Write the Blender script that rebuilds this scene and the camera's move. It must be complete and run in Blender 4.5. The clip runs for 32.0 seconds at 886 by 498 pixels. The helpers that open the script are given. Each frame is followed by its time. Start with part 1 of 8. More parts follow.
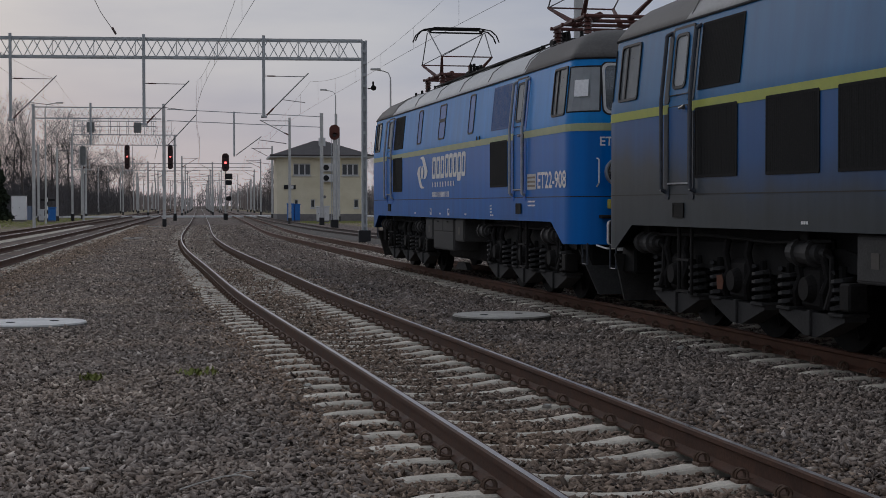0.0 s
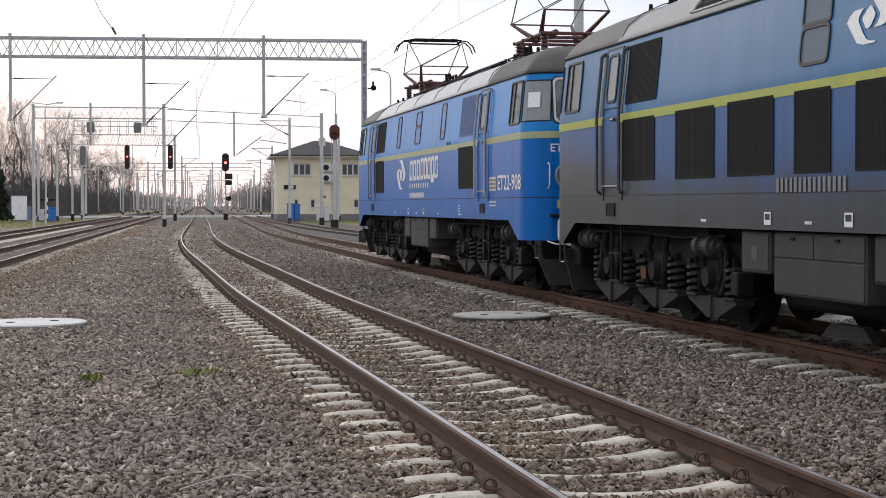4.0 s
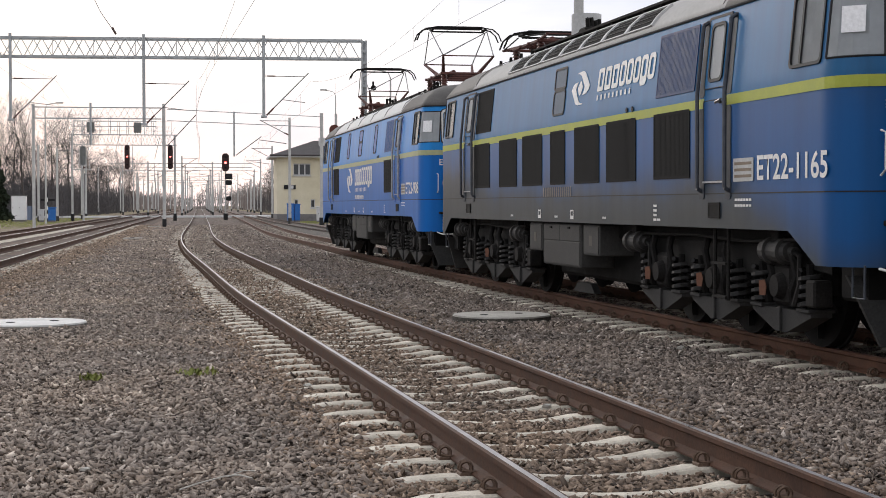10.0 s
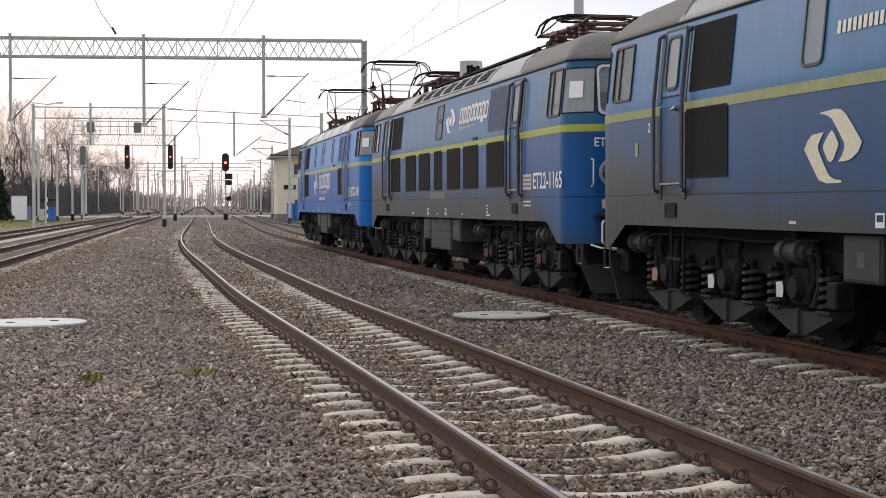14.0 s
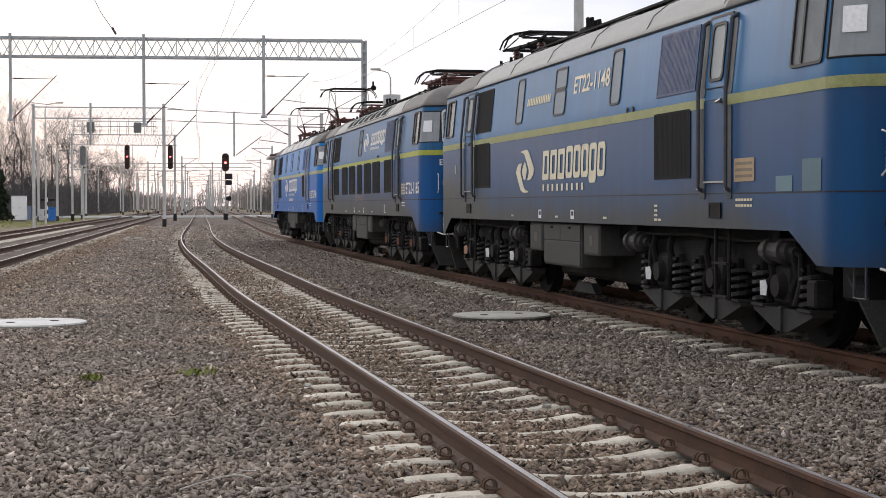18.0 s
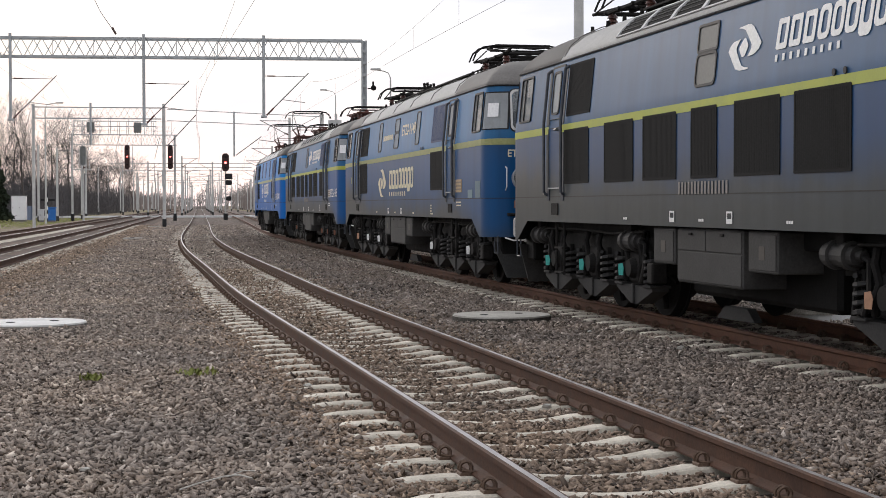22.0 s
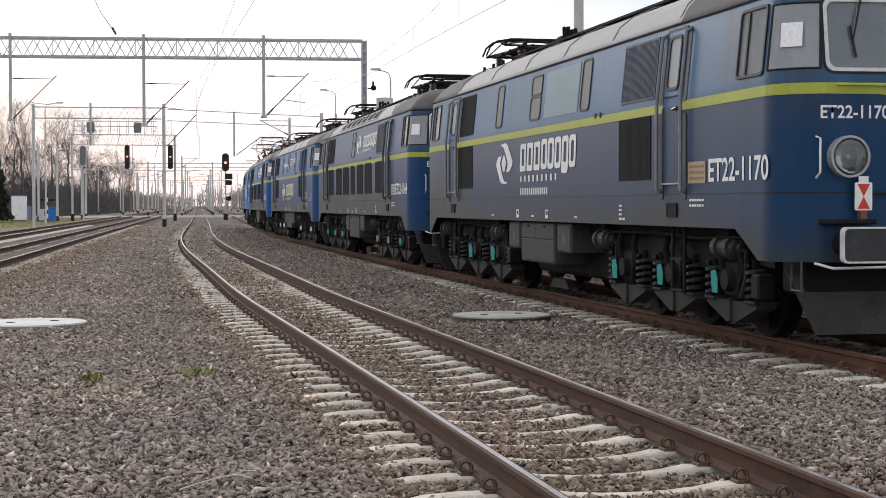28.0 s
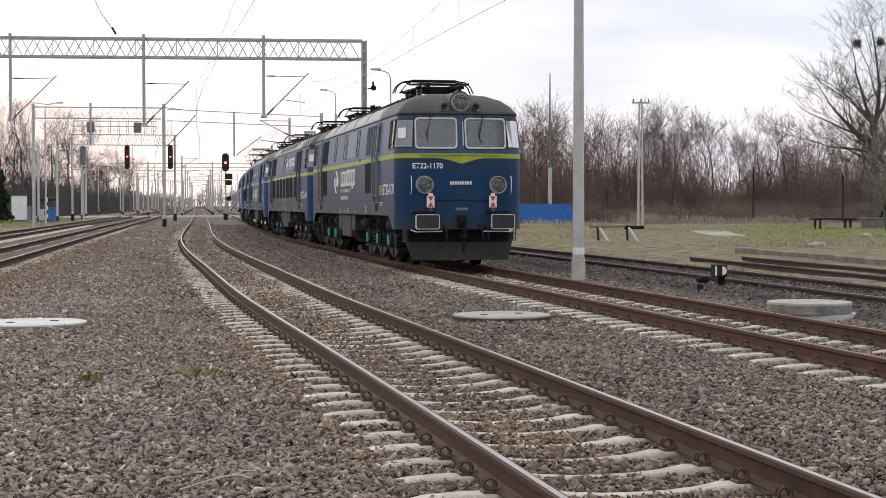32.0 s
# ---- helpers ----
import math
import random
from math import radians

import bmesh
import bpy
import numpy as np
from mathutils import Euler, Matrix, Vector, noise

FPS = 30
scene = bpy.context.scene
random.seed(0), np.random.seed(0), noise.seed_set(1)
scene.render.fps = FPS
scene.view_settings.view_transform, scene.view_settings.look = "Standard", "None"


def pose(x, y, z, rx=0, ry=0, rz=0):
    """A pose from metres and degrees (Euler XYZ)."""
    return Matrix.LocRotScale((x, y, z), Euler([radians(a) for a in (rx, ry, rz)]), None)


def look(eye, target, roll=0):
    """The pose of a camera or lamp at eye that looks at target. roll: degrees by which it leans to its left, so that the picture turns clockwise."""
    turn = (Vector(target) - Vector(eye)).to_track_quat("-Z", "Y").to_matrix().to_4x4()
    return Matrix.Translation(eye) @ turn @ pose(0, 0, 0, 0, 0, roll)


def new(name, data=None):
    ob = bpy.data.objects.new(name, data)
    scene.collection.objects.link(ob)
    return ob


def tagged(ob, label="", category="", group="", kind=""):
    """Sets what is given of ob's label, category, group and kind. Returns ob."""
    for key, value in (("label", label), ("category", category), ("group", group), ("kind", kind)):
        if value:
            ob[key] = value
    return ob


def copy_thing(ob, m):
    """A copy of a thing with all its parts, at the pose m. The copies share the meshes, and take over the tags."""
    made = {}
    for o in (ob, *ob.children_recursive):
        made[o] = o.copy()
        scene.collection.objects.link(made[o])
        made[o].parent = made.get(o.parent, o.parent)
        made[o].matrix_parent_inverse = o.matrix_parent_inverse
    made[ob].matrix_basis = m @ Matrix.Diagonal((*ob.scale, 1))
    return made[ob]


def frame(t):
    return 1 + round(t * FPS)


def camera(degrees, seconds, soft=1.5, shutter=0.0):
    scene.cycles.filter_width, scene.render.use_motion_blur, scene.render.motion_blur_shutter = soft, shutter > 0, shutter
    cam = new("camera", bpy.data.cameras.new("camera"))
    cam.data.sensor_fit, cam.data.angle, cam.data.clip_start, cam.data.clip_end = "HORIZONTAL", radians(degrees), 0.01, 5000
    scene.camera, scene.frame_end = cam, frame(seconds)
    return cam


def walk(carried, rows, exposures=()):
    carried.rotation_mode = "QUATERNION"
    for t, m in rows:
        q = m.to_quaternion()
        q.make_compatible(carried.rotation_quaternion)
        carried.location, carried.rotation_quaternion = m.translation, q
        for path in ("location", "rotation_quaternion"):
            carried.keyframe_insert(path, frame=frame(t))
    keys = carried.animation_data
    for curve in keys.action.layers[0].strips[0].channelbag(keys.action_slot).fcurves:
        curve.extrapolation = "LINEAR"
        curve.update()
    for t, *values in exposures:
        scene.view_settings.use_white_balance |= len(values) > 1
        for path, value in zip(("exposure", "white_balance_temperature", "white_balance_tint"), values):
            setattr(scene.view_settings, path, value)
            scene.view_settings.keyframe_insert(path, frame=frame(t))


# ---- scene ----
# The camera stands still on the ballast beside the line; y runs along the main tracks, rail tops lie at z = 0.
cam = camera(31.88, 32.0, soft=0.9)
EYE = (0.0, 0.0, 1.443)
HEADING, TILT, LEAN = 8.92, 1.629, -0.074
cam_pose = pose(*EYE, 90 - TILT, 0, -HEADING) @ pose(0, 0, 0, 0, 0, LEAN)
walk(cam, [(0.0, cam_pose), (32.0, cam_pose)],
     exposures=[(0.0, -1.25, 5960, 10), (0.2, -0.7, 5980, 10), (0.45, 0.0, 6000, 10), (1.0, 0.0, 6120, 10), (6.0, 0.0, 6340, 10), (10.0, 0.0, 6500, 10), (22.0, 0.0, 6480, 10), (26.5, 0.02, 6400, 10),
                (28.5, 0.07, 6380, 10), (31.0, 0.06, 6450, 10), (32.0, 0.0, 6480, 10)])

# ---- world and sun: a bright, thinly overcast evening ----
world = bpy.data.worlds.new("evening_sky")
scene.world = world
world.use_nodes = True
wn, wl = world.node_tree.nodes, world.node_tree.links
wn.clear()
w_out = wn.new("ShaderNodeOutputWorld")
w_bg = wn.new("ShaderNodeBackground")
w_sky = wn.new("ShaderNodeTexSky")
w_sky.sky_type = "NISHITA"
w_sky.sun_disc = False
w_sky.sun_elevation = radians(7)
w_sky.sun_rotation = radians(-12)
w_sky.air_density, w_sky.dust_density, w_sky.ozone_density = 1.0, 2.0, 1.0
w_co = wn.new("ShaderNodeTexCoord")
w_map = wn.new("ShaderNodeMapping")
w_map.inputs["Scale"].default_value = (1.2, 1.2, 5.0)
w_noise = wn.new("ShaderNodeTexNoise")
w_noise.inputs["Scale"].default_value = 2.4
w_noise.inputs["Detail"].default_value = 6.0
w_noise.inputs["Roughness"].default_value = 0.55
w_ramp = wn.new("ShaderNodeValToRGB")
w_ramp.color_ramp.elements[0].position, w_ramp.color_ramp.elements[0].color = 0.36, (0.70, 0.74, 0.86, 1)
w_ramp.color_ramp.elements[1].position, w_ramp.color_ramp.elements[1].color = 0.62, (1.0, 0.985, 1.0, 1)
w_sep = wn.new("ShaderNodeSeparateXYZ")
w_low = wn.new("ShaderNodeValToRGB")
w_low.color_ramp.elements[0].position, w_low.color_ramp.elements[0].color = 0.0, (0.99, 0.92, 0.92, 1)
w_low.color_ramp.elements[1].position, w_low.color_ramp.elements[1].color = 0.09, (1, 1, 1, 1)
w_mul = wn.new("ShaderNodeMix")
w_mul.data_type, w_mul.blend_type = "RGBA", "MULTIPLY"
w_mul.inputs["Factor"].default_value = 1.0
w_dim = wn.new("ShaderNodeMix")
w_dim.data_type, w_dim.blend_type = "RGBA", "MULTIPLY"
w_dim.inputs["Factor"].default_value = 1.0
w_dim.inputs["B"].default_value = (0.09, 0.09, 0.09, 1)
w_mix = wn.new("ShaderNodeMix")
w_mix.data_type = "RGBA"
w_mix.inputs["Factor"].default_value = 0.93
wl.new(w_co.outputs["Generated"], w_map.inputs["Vector"])
wl.new(w_map.outputs[0], w_noise.inputs["Vector"])
wl.new(w_noise.outputs["Fac"], w_ramp.inputs[0])
wl.new(w_co.outputs["Generated"], w_sep.inputs[0])
wl.new(w_sep.outputs["Z"], w_low.inputs[0])
wl.new(w_ramp.outputs[0], w_mul.inputs["A"])
wl.new(w_low.outputs[0], w_mul.inputs["B"])
wl.new(w_sky.outputs[0], w_dim.inputs["A"])
wl.new(w_dim.outputs["Result"], w_mix.inputs["A"])
wl.new(w_mul.outputs["Result"], w_mix.inputs["B"])
wl.new(w_mix.outputs["Result"], w_bg.inputs["Color"])
w_bg.inputs["Strength"].default_value = 1.18
wl.new(w_bg.outputs[0], w_out.inputs[0])

sun_data = bpy.data.lights.new("sun", "SUN")
sun_data.energy, sun_data.angle, sun_data.color = 0.8, radians(20), (1.0, 0.93, 0.86)
sun = new("sun", sun_data)
sun.matrix_world = look((-60, 200, 75), (0, 0, 0))


# ---- materials ----
def nodes_of(name, rough=0.6, metal=0.0):
    m = bpy.data.materials.new(name)
    m.use_nodes = True
    nt = m.node_tree
    b = nt.nodes["Principled BSDF"]
    b.inputs["Roughness"].default_value, b.inputs["Metallic"].default_value = rough, metal
    b.inputs["Specular IOR Level"].default_value = 0.35
    return m, nt, b


def noise_of(nt, scale, detail=4.0, rough=0.6, coords="Object", stretch=None):
    co = nt.nodes.new("ShaderNodeTexCoord")
    n = nt.nodes.new("ShaderNodeTexNoise")
    n.inputs["Scale"].default_value, n.inputs["Detail"].default_value, n.inputs["Roughness"].default_value = scale, detail, rough
    if stretch:
        mp = nt.nodes.new("ShaderNodeMapping")
        mp.inputs["Scale"].default_value = stretch
        nt.links.new(co.outputs[coords], mp.inputs["Vector"])
        nt.links.new(mp.outputs[0], n.inputs["Vector"])
    else:
        nt.links.new(co.outputs[coords], n.inputs["Vector"])
    return n.outputs["Fac"]


def ramp_of(nt, fac, *stops):
    r = nt.nodes.new("ShaderNodeValToRGB")
    el = r.color_ramp.elements
    while len(el) < len(stops):
        el.new(0.5)
    for e, (p, c) in zip(el, stops):
        e.position, e.color = p, (*c, 1) if len(c) == 3 else c
    nt.links.new(fac, r.inputs[0])
    return r.outputs[0]


def mix_of(nt, fac, a, b, how="MIX"):
    m = nt.nodes.new("ShaderNodeMix")
    m.data_type, m.blend_type = "RGBA", how
    for key, v in (("Factor", fac), ("A", a), ("B", b)):
        if isinstance(v, (int, float)):
            m.inputs[key].default_value = v
        elif isinstance(v, tuple):
            m.inputs[key].default_value = (*v, 1)
        else:
            nt.links.new(v, m.inputs[key])
    return m.outputs["Result"]


def bump_of(nt, b, height, strength=0.3, distance=0.01):
    n = nt.nodes.new("ShaderNodeBump")
    n.inputs["Strength"].default_value, n.inputs["Distance"].default_value = strength, distance
    nt.links.new(height, n.inputs["Height"])
    nt.links.new(n.outputs[0], b.inputs["Normal"])


def worn(name, c1, c2, rough=0.6, metal=0.0, scale=3.0, fine=60.0, bump=0.15, spread=0.1, coords="Object", jitter=0.0, stretch=None):
    """Two colours mixed at a coarse and a fine scale, with a fine relief."""
    m, nt, b = nodes_of(name, rough, metal)
    f1 = noise_of(nt, scale, 5, 0.65, coords, stretch)
    f2 = noise_of(nt, fine, 3, 0.6, coords)
    col = ramp_of(nt, f1, (0.35, c1), (0.65, c2))
    g = ramp_of(nt, f2, (0.25, (1 - spread * 2,) * 3), (0.75, (1 + spread,) * 3))
    col = mix_of(nt, 1.0, col, g, "MULTIPLY")
    if jitter:
        oi = nt.nodes.new("ShaderNodeObjectInfo")
        j = ramp_of(nt, oi.outputs["Random"], (0, (1 - jitter,) * 3), (1, (1 + jitter,) * 3))
        col = mix_of(nt, 1.0, col, j, "MULTIPLY")
    nt.links.new(col, b.inputs["Base Color"])
    rr = ramp_of(nt, f1, (0.3, (max(rough - 0.1, 0.05),) * 3), (0.7, (min(rough + 0.12, 1),) * 3))
    nt.links.new(rr, b.inputs["Roughness"])
    if bump:
        bump_of(nt, b, f2, bump, 0.004)
    return m


def plain(name, c, rough=0.5, metal=0.0):
    m, nt, b = nodes_of(name, rough, metal)
    f = noise_of(nt, 25.0, 3)
    nt.links.new(ramp_of(nt, f, (0.3, tuple(v * 0.88 for v in c)), (0.7, tuple(min(v * 1.08, 1) for v in c))), b.inputs["Base Color"])
    return m


def loco_paint(name, upper, lower, grime, grime_top, rough=0.42, streak=0.5, clean=0.8, soot=0.0, dirty=0.0):
    """Two-tone body paint, faded above the stripe, with brake dust settled up the lower flank in a ragged edge."""
    m, nt, b = nodes_of(name, rough)
    co = nt.nodes.new("ShaderNodeTexCoord")
    sep = nt.nodes.new("ShaderNodeSeparateXYZ")
    nt.links.new(co.outputs["Object"], sep.inputs[0])
    z = sep.outputs["Z"]

    def step(v, lo, hi):
        r = nt.nodes.new("ShaderNodeMapRange")
        r.inputs["From Min"].default_value, r.inputs["From Max"].default_value = lo, hi
        nt.links.new(v, r.inputs["Value"])
        return r.outputs[0]
    n1 = noise_of(nt, 0.35, 4, 0.5, "Object", (1, 1, 0.7))
    n2 = noise_of(nt, 9.0, 4, 0.55)
    n3 = noise_of(nt, 1.5, 2, 0.4, "Object", (1, 1, 0.03))
    far = nt.nodes.new("ShaderNodeMath")
    far.operation = "ABSOLUTE"
    nt.links.new(sep.outputs["Y"], far.inputs[0])
    ends = nt.nodes.new("ShaderNodeMath")
    ends.operation = "MULTIPLY_ADD"
    ends.inputs[1].default_value = clean
    nt.links.new(step(sep.outputs["Y"], -6.4, -8.7), ends.inputs[0])
    nt.links.new(z, ends.inputs[2])
    lead = nt.nodes.new("ShaderNodeMath")
    lead.operation = "MULTIPLY_ADD"
    lead.inputs[1].default_value = -dirty
    nt.links.new(step(sep.outputs["Y"], 4.0, 7.6), lead.inputs[0])
    nt.links.new(ends.outputs[0], lead.inputs[2])
    up = mix_of(nt, n1, tuple(v * 0.86 for v in upper), tuple(min(1, v * 1.14) for v in upper))
    lw = mix_of(nt, n1, tuple(v * 0.86 for v in lower), tuple(min(1, v * 1.14) for v in lower))
    col = mix_of(nt, step(z, 2.54, 2.56), lw, up)
    rise = nt.nodes.new("ShaderNodeMath")
    rise.operation = "MULTIPLY_ADD"
    rise.inputs[1].default_value = 0.5
    nt.links.new(n3, rise.inputs[0])
    nt.links.new(lead.outputs[0], rise.inputs[2])
    dust = ramp_of(nt, step(rise.outputs[0], grime_top - 0.05, grime_top + 0.95), (0.0, (0.96,) * 3), (0.22, (0.88,) * 3), (0.42, (0.50,) * 3), (0.68, (0.10,) * 3), (1.0, (0.0,) * 3))
    col = mix_of(nt, dust, col, mix_of(nt, n2, tuple(v * 0.88 for v in grime), tuple(v * 1.12 for v in grime)))
    if soot:
        n4 = noise_of(nt, 2.2, 5, 0.6, "Object", (1, 1, 0.45))
        cab = mix_of(nt, 1.0, ramp_of(nt, step(far.outputs[0], 6.2, 8.9), (0.0, (0.12,) * 3), (1.0, (1.0,) * 3)), ramp_of(nt, n4, (0.36, (soot * 0.15,) * 3), (0.64, (soot * 1.2,) * 3)), "MULTIPLY")
        above = mix_of(nt, 1.0, cab, step(z, 2.1, 2.9), "MULTIPLY")
        col = mix_of(nt, above, col, (0.052, 0.058, 0.068))
    n5 = noise_of(nt, 5.0, 3, 0.5, "Object", (1, 1, 0.05))
    col = mix_of(nt, 1.0, col, ramp_of(nt, n5, (0.3, (0.88,) * 3), (0.7, (1.08,) * 3)), "MULTIPLY")
    st = ramp_of(nt, n3, (0.52, (0.0,) * 3), (0.85, (streak * 0.5,) * 3))
    col = mix_of(nt, st, col, tuple(v * 0.9 for v in grime))
    nt.links.new(col, b.inputs["Base Color"])
    nt.links.new(ramp_of(nt, n1, (0.3, (rough,) * 3), (0.7, (rough + 0.06,) * 3)), b.inputs["Roughness"])
    b.inputs["Specular IOR Level"].default_value = 0.14
    b.inputs["Coat Weight"].default_value = 0.10
    b.inputs["Coat Roughness"].default_value = 0.22
    bump_of(nt, b, n1, 0.02, 0.02)
    return m


def glass_of(name, tint=(0.75, 0.8, 0.8), rough=0.03, film=0.16, ior=1.75):
    """Clear glass with a film of dust; a thicker film also paints in bright sky."""
    m, nt, b = nodes_of(name, rough)
    nt.nodes.remove(b)
    gl = nt.nodes.new("ShaderNodeBsdfGlossy")
    gl.inputs["Roughness"].default_value = rough
    tr = nt.nodes.new("ShaderNodeBsdfTransparent")
    tr.inputs["Color"].default_value = (*tint, 1)
    fr = nt.nodes.new("ShaderNodeFresnel")
    fr.inputs["IOR"].default_value = ior
    mx = nt.nodes.new("ShaderNodeMixShader")
    nt.links.new(fr.outputs[0], mx.inputs[0])
    nt.links.new(tr.outputs[0], mx.inputs[1])
    nt.links.new(gl.outputs[0], mx.inputs[2])
    df = nt.nodes.new("ShaderNodeBsdfDiffuse")
    df.inputs["Color"].default_value = (0.52, 0.55, 0.57, 1)
    dm = nt.nodes.new("ShaderNodeMixShader")
    dust = ramp_of(nt, noise_of(nt, 3.0, 5, 0.6), (0.3, (film * 0.85,) * 3), (0.7, (film * 1.15,) * 3))
    nt.links.new(dust, dm.inputs[0])
    nt.links.new(mx.outputs[0], dm.inputs[1])
    nt.links.new(df.outputs[0], dm.inputs[2])
    nt.links.new(dm.outputs[0], nt.nodes["Material Output"].inputs[0])
    return m


def glow(name, c, strength):
    m, nt, b = nodes_of(name, 0.3)
    b.inputs["Base Color"].default_value = (*c, 1)
    b.inputs["Emission Color"].default_value = (*c, 1)
    b.inputs["Emission Strength"].default_value = strength
    return m


M_CONCRETE = worn("concrete", (0.36, 0.34, 0.30), (0.52, 0.50, 0.45), 0.85, 0, 2.0, 70, 0.25, 0.12)
M_SLEEPER = worn("sleeper_concrete", (0.46, 0.415, 0.34), (0.72, 0.66, 0.555), 0.9, 0, 3.0, 60, 0.3, 0.14, jitter=0.14)
M_RAIL = worn("rail_brown", (0.066, 0.035, 0.024), (0.112, 0.061, 0.041), 0.7, 0.0, 4.0, 50, 0.3, 0.15)
M_RAIL_RED = worn("rail_rust", (0.082, 0.040, 0.026), (0.130, 0.066, 0.043), 0.75, 0.0, 4.0, 50, 0.3, 0.15)
M_RAIL_TOP = worn("rail_steel", (0.40, 0.37, 0.35), (0.54, 0.51, 0.49), 0.34, 0.8, 2.0, 80, 0.05, 0.05)
M_RAIL_TOP_DULL = worn("rail_steel_dull", (0.22, 0.12, 0.09), (0.36, 0.24, 0.19), 0.5, 0.3, 2.0, 80, 0.05, 0.1)
M_RAIL_OLD = worn("rail_old", (0.05, 0.034, 0.028), (0.085, 0.06, 0.05), 0.8, 0.0, 4.0, 50, 0.3, 0.15)
M_CLIP = worn("clip_rust", (0.095, 0.060, 0.042), (0.165, 0.11, 0.078), 0.7, 0.2, 20, 90, 0.2, 0.1)
M_GALV = worn("galvanised_steel", (0.36, 0.38, 0.39), (0.48, 0.50, 0.51), 0.55, 0.3, 3, 40, 0.1, 0.08)
# Base grey raised to take in the haze that pales the far masts.
M_MAST = worn("mast_grey", (0.44, 0.44, 0.43), (0.58, 0.575, 0.555), 0.75, 0.0, 2, 40, 0.15, 0.1)
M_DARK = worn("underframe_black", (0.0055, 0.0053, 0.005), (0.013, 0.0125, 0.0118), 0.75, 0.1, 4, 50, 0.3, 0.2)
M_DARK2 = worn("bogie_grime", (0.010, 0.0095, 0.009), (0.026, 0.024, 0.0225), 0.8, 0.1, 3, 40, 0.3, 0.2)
M_BLACK = plain("black_rubber", (0.012, 0.012, 0.013), 0.6)
M_STEEL = worn("dull_steel", (0.16, 0.16, 0.165), (0.26, 0.26, 0.26), 0.45, 0.7, 6, 60, 0.1, 0.1)
M_WHITE = plain("white_paint", (0.78, 0.78, 0.76), 0.5)
M_INK_DIM = plain("faded_ink", (0.22, 0.20, 0.185), 0.6)
M_WHITE_CLEAN = plain("white_enamel", (0.9, 0.9, 0.9), 0.4)
M_CREAM = plain("cream_paint", (0.72, 0.66, 0.48), 0.5)
M_GLASS = glass_of("cab_glass", (0.62, 0.66, 0.68), 0.04, 0.13)
# Heavier films here brighten the panes as sky seen through the cab would.
M_GLASS_SIDE = glass_of("cab_side_glass", (0.40, 0.43, 0.45), 0.04, 0.26, 1.35)
M_GLASS_CORNER = glass_of("cab_corner_glass", (0.78, 0.81, 0.83), 0.06, 0.52, 1.6)
M_PANTO = worn("pantograph_red", (0.075, 0.03, 0.025), (0.13, 0.05, 0.04), 0.6, 0.2, 6, 60, 0.1, 0.1)


# ---- mesh helpers ----
def mesh_of(name, verts, faces, mats, idx=None, smooth=False):
    me = bpy.data.meshes.new(name)
    me.from_pydata([tuple(v) for v in verts], [], faces)
    for m in (mats if isinstance(mats, (list, tuple)) else [mats]):
        me.materials.append(m)
    if idx is not None:
        me.polygons.foreach_set("material_index", idx)
    if smooth:
        me.polygons.foreach_set("use_smooth", [True] * len(me.polygons))
    me.update()
    return me


def finish(name, bm, mats, smooth=False):
    me = bpy.data.meshes.new(name)
    bmesh.ops.recalc_face_normals(bm, faces=bm.faces)
    bm.to_mesh(me)
    bm.free()
    for m in (mats if isinstance(mats, (list, tuple)) else [mats]):
        me.materials.append(m)
    if smooth:
        me.polygons.foreach_set("use_smooth", [True] * len(me.polygons))
    return me


def part(name, bm, material, parent, label="", smooth=False, at=None):
    """One mesh object, from a bmesh or a ready mesh, under a thing or a part."""
    me = finish(name, bm, material, smooth) if isinstance(bm, bmesh.types.BMesh) else bm
    ob = new(name, me)
    ob.parent = parent
    if at is not None:
        ob.matrix_basis = at
    if label:
        ob["label"] = label
    return ob


def thing(name, m=None, label="", category="", group="", kind=""):
    ob = new(name)
    ob.empty_display_size = 0.1
    if m is not None:
        ob.matrix_basis = m
    return tagged(ob, label, category, group, kind)


def box(bm, x0, x1, y0, y1, z0, z1, bevel=0.0):
    r = bmesh.ops.create_cube(bm, size=1.0, matrix=Matrix.LocRotScale(((x0 + x1) / 2, (y0 + y1) / 2, (z0 + z1) / 2), None, (abs(x1 - x0), abs(y1 - y0), abs(z1 - z0))))
    if bevel:
        es = list({e for v in r["verts"] for e in v.link_edges})
        bmesh.ops.bevel(bm, geom=es, offset=bevel, segments=1, affect="EDGES")
    return bm


def boxm(*a, bevel=0.0):
    return box(bmesh.new(), *a, bevel=bevel)


def rod(bm, a, b, r, n=6, r2=None):
    """A round bar from a to b."""
    a, b = Vector(a), Vector(b)
    d = b - a
    q = d.to_track_quat("Z", "Y").to_matrix().to_4x4()
    bmesh.ops.create_cone(bm, cap_ends=True, segments=n, radius1=r, radius2=r if r2 is None else r2, depth=d.length,
                          matrix=Matrix.Translation((a + b) / 2) @ q)
    return bm


def rods(pairs, r, n=6):
    bm = bmesh.new()
    for a, b in pairs:
        rod(bm, a, b, r, n)
    return bm


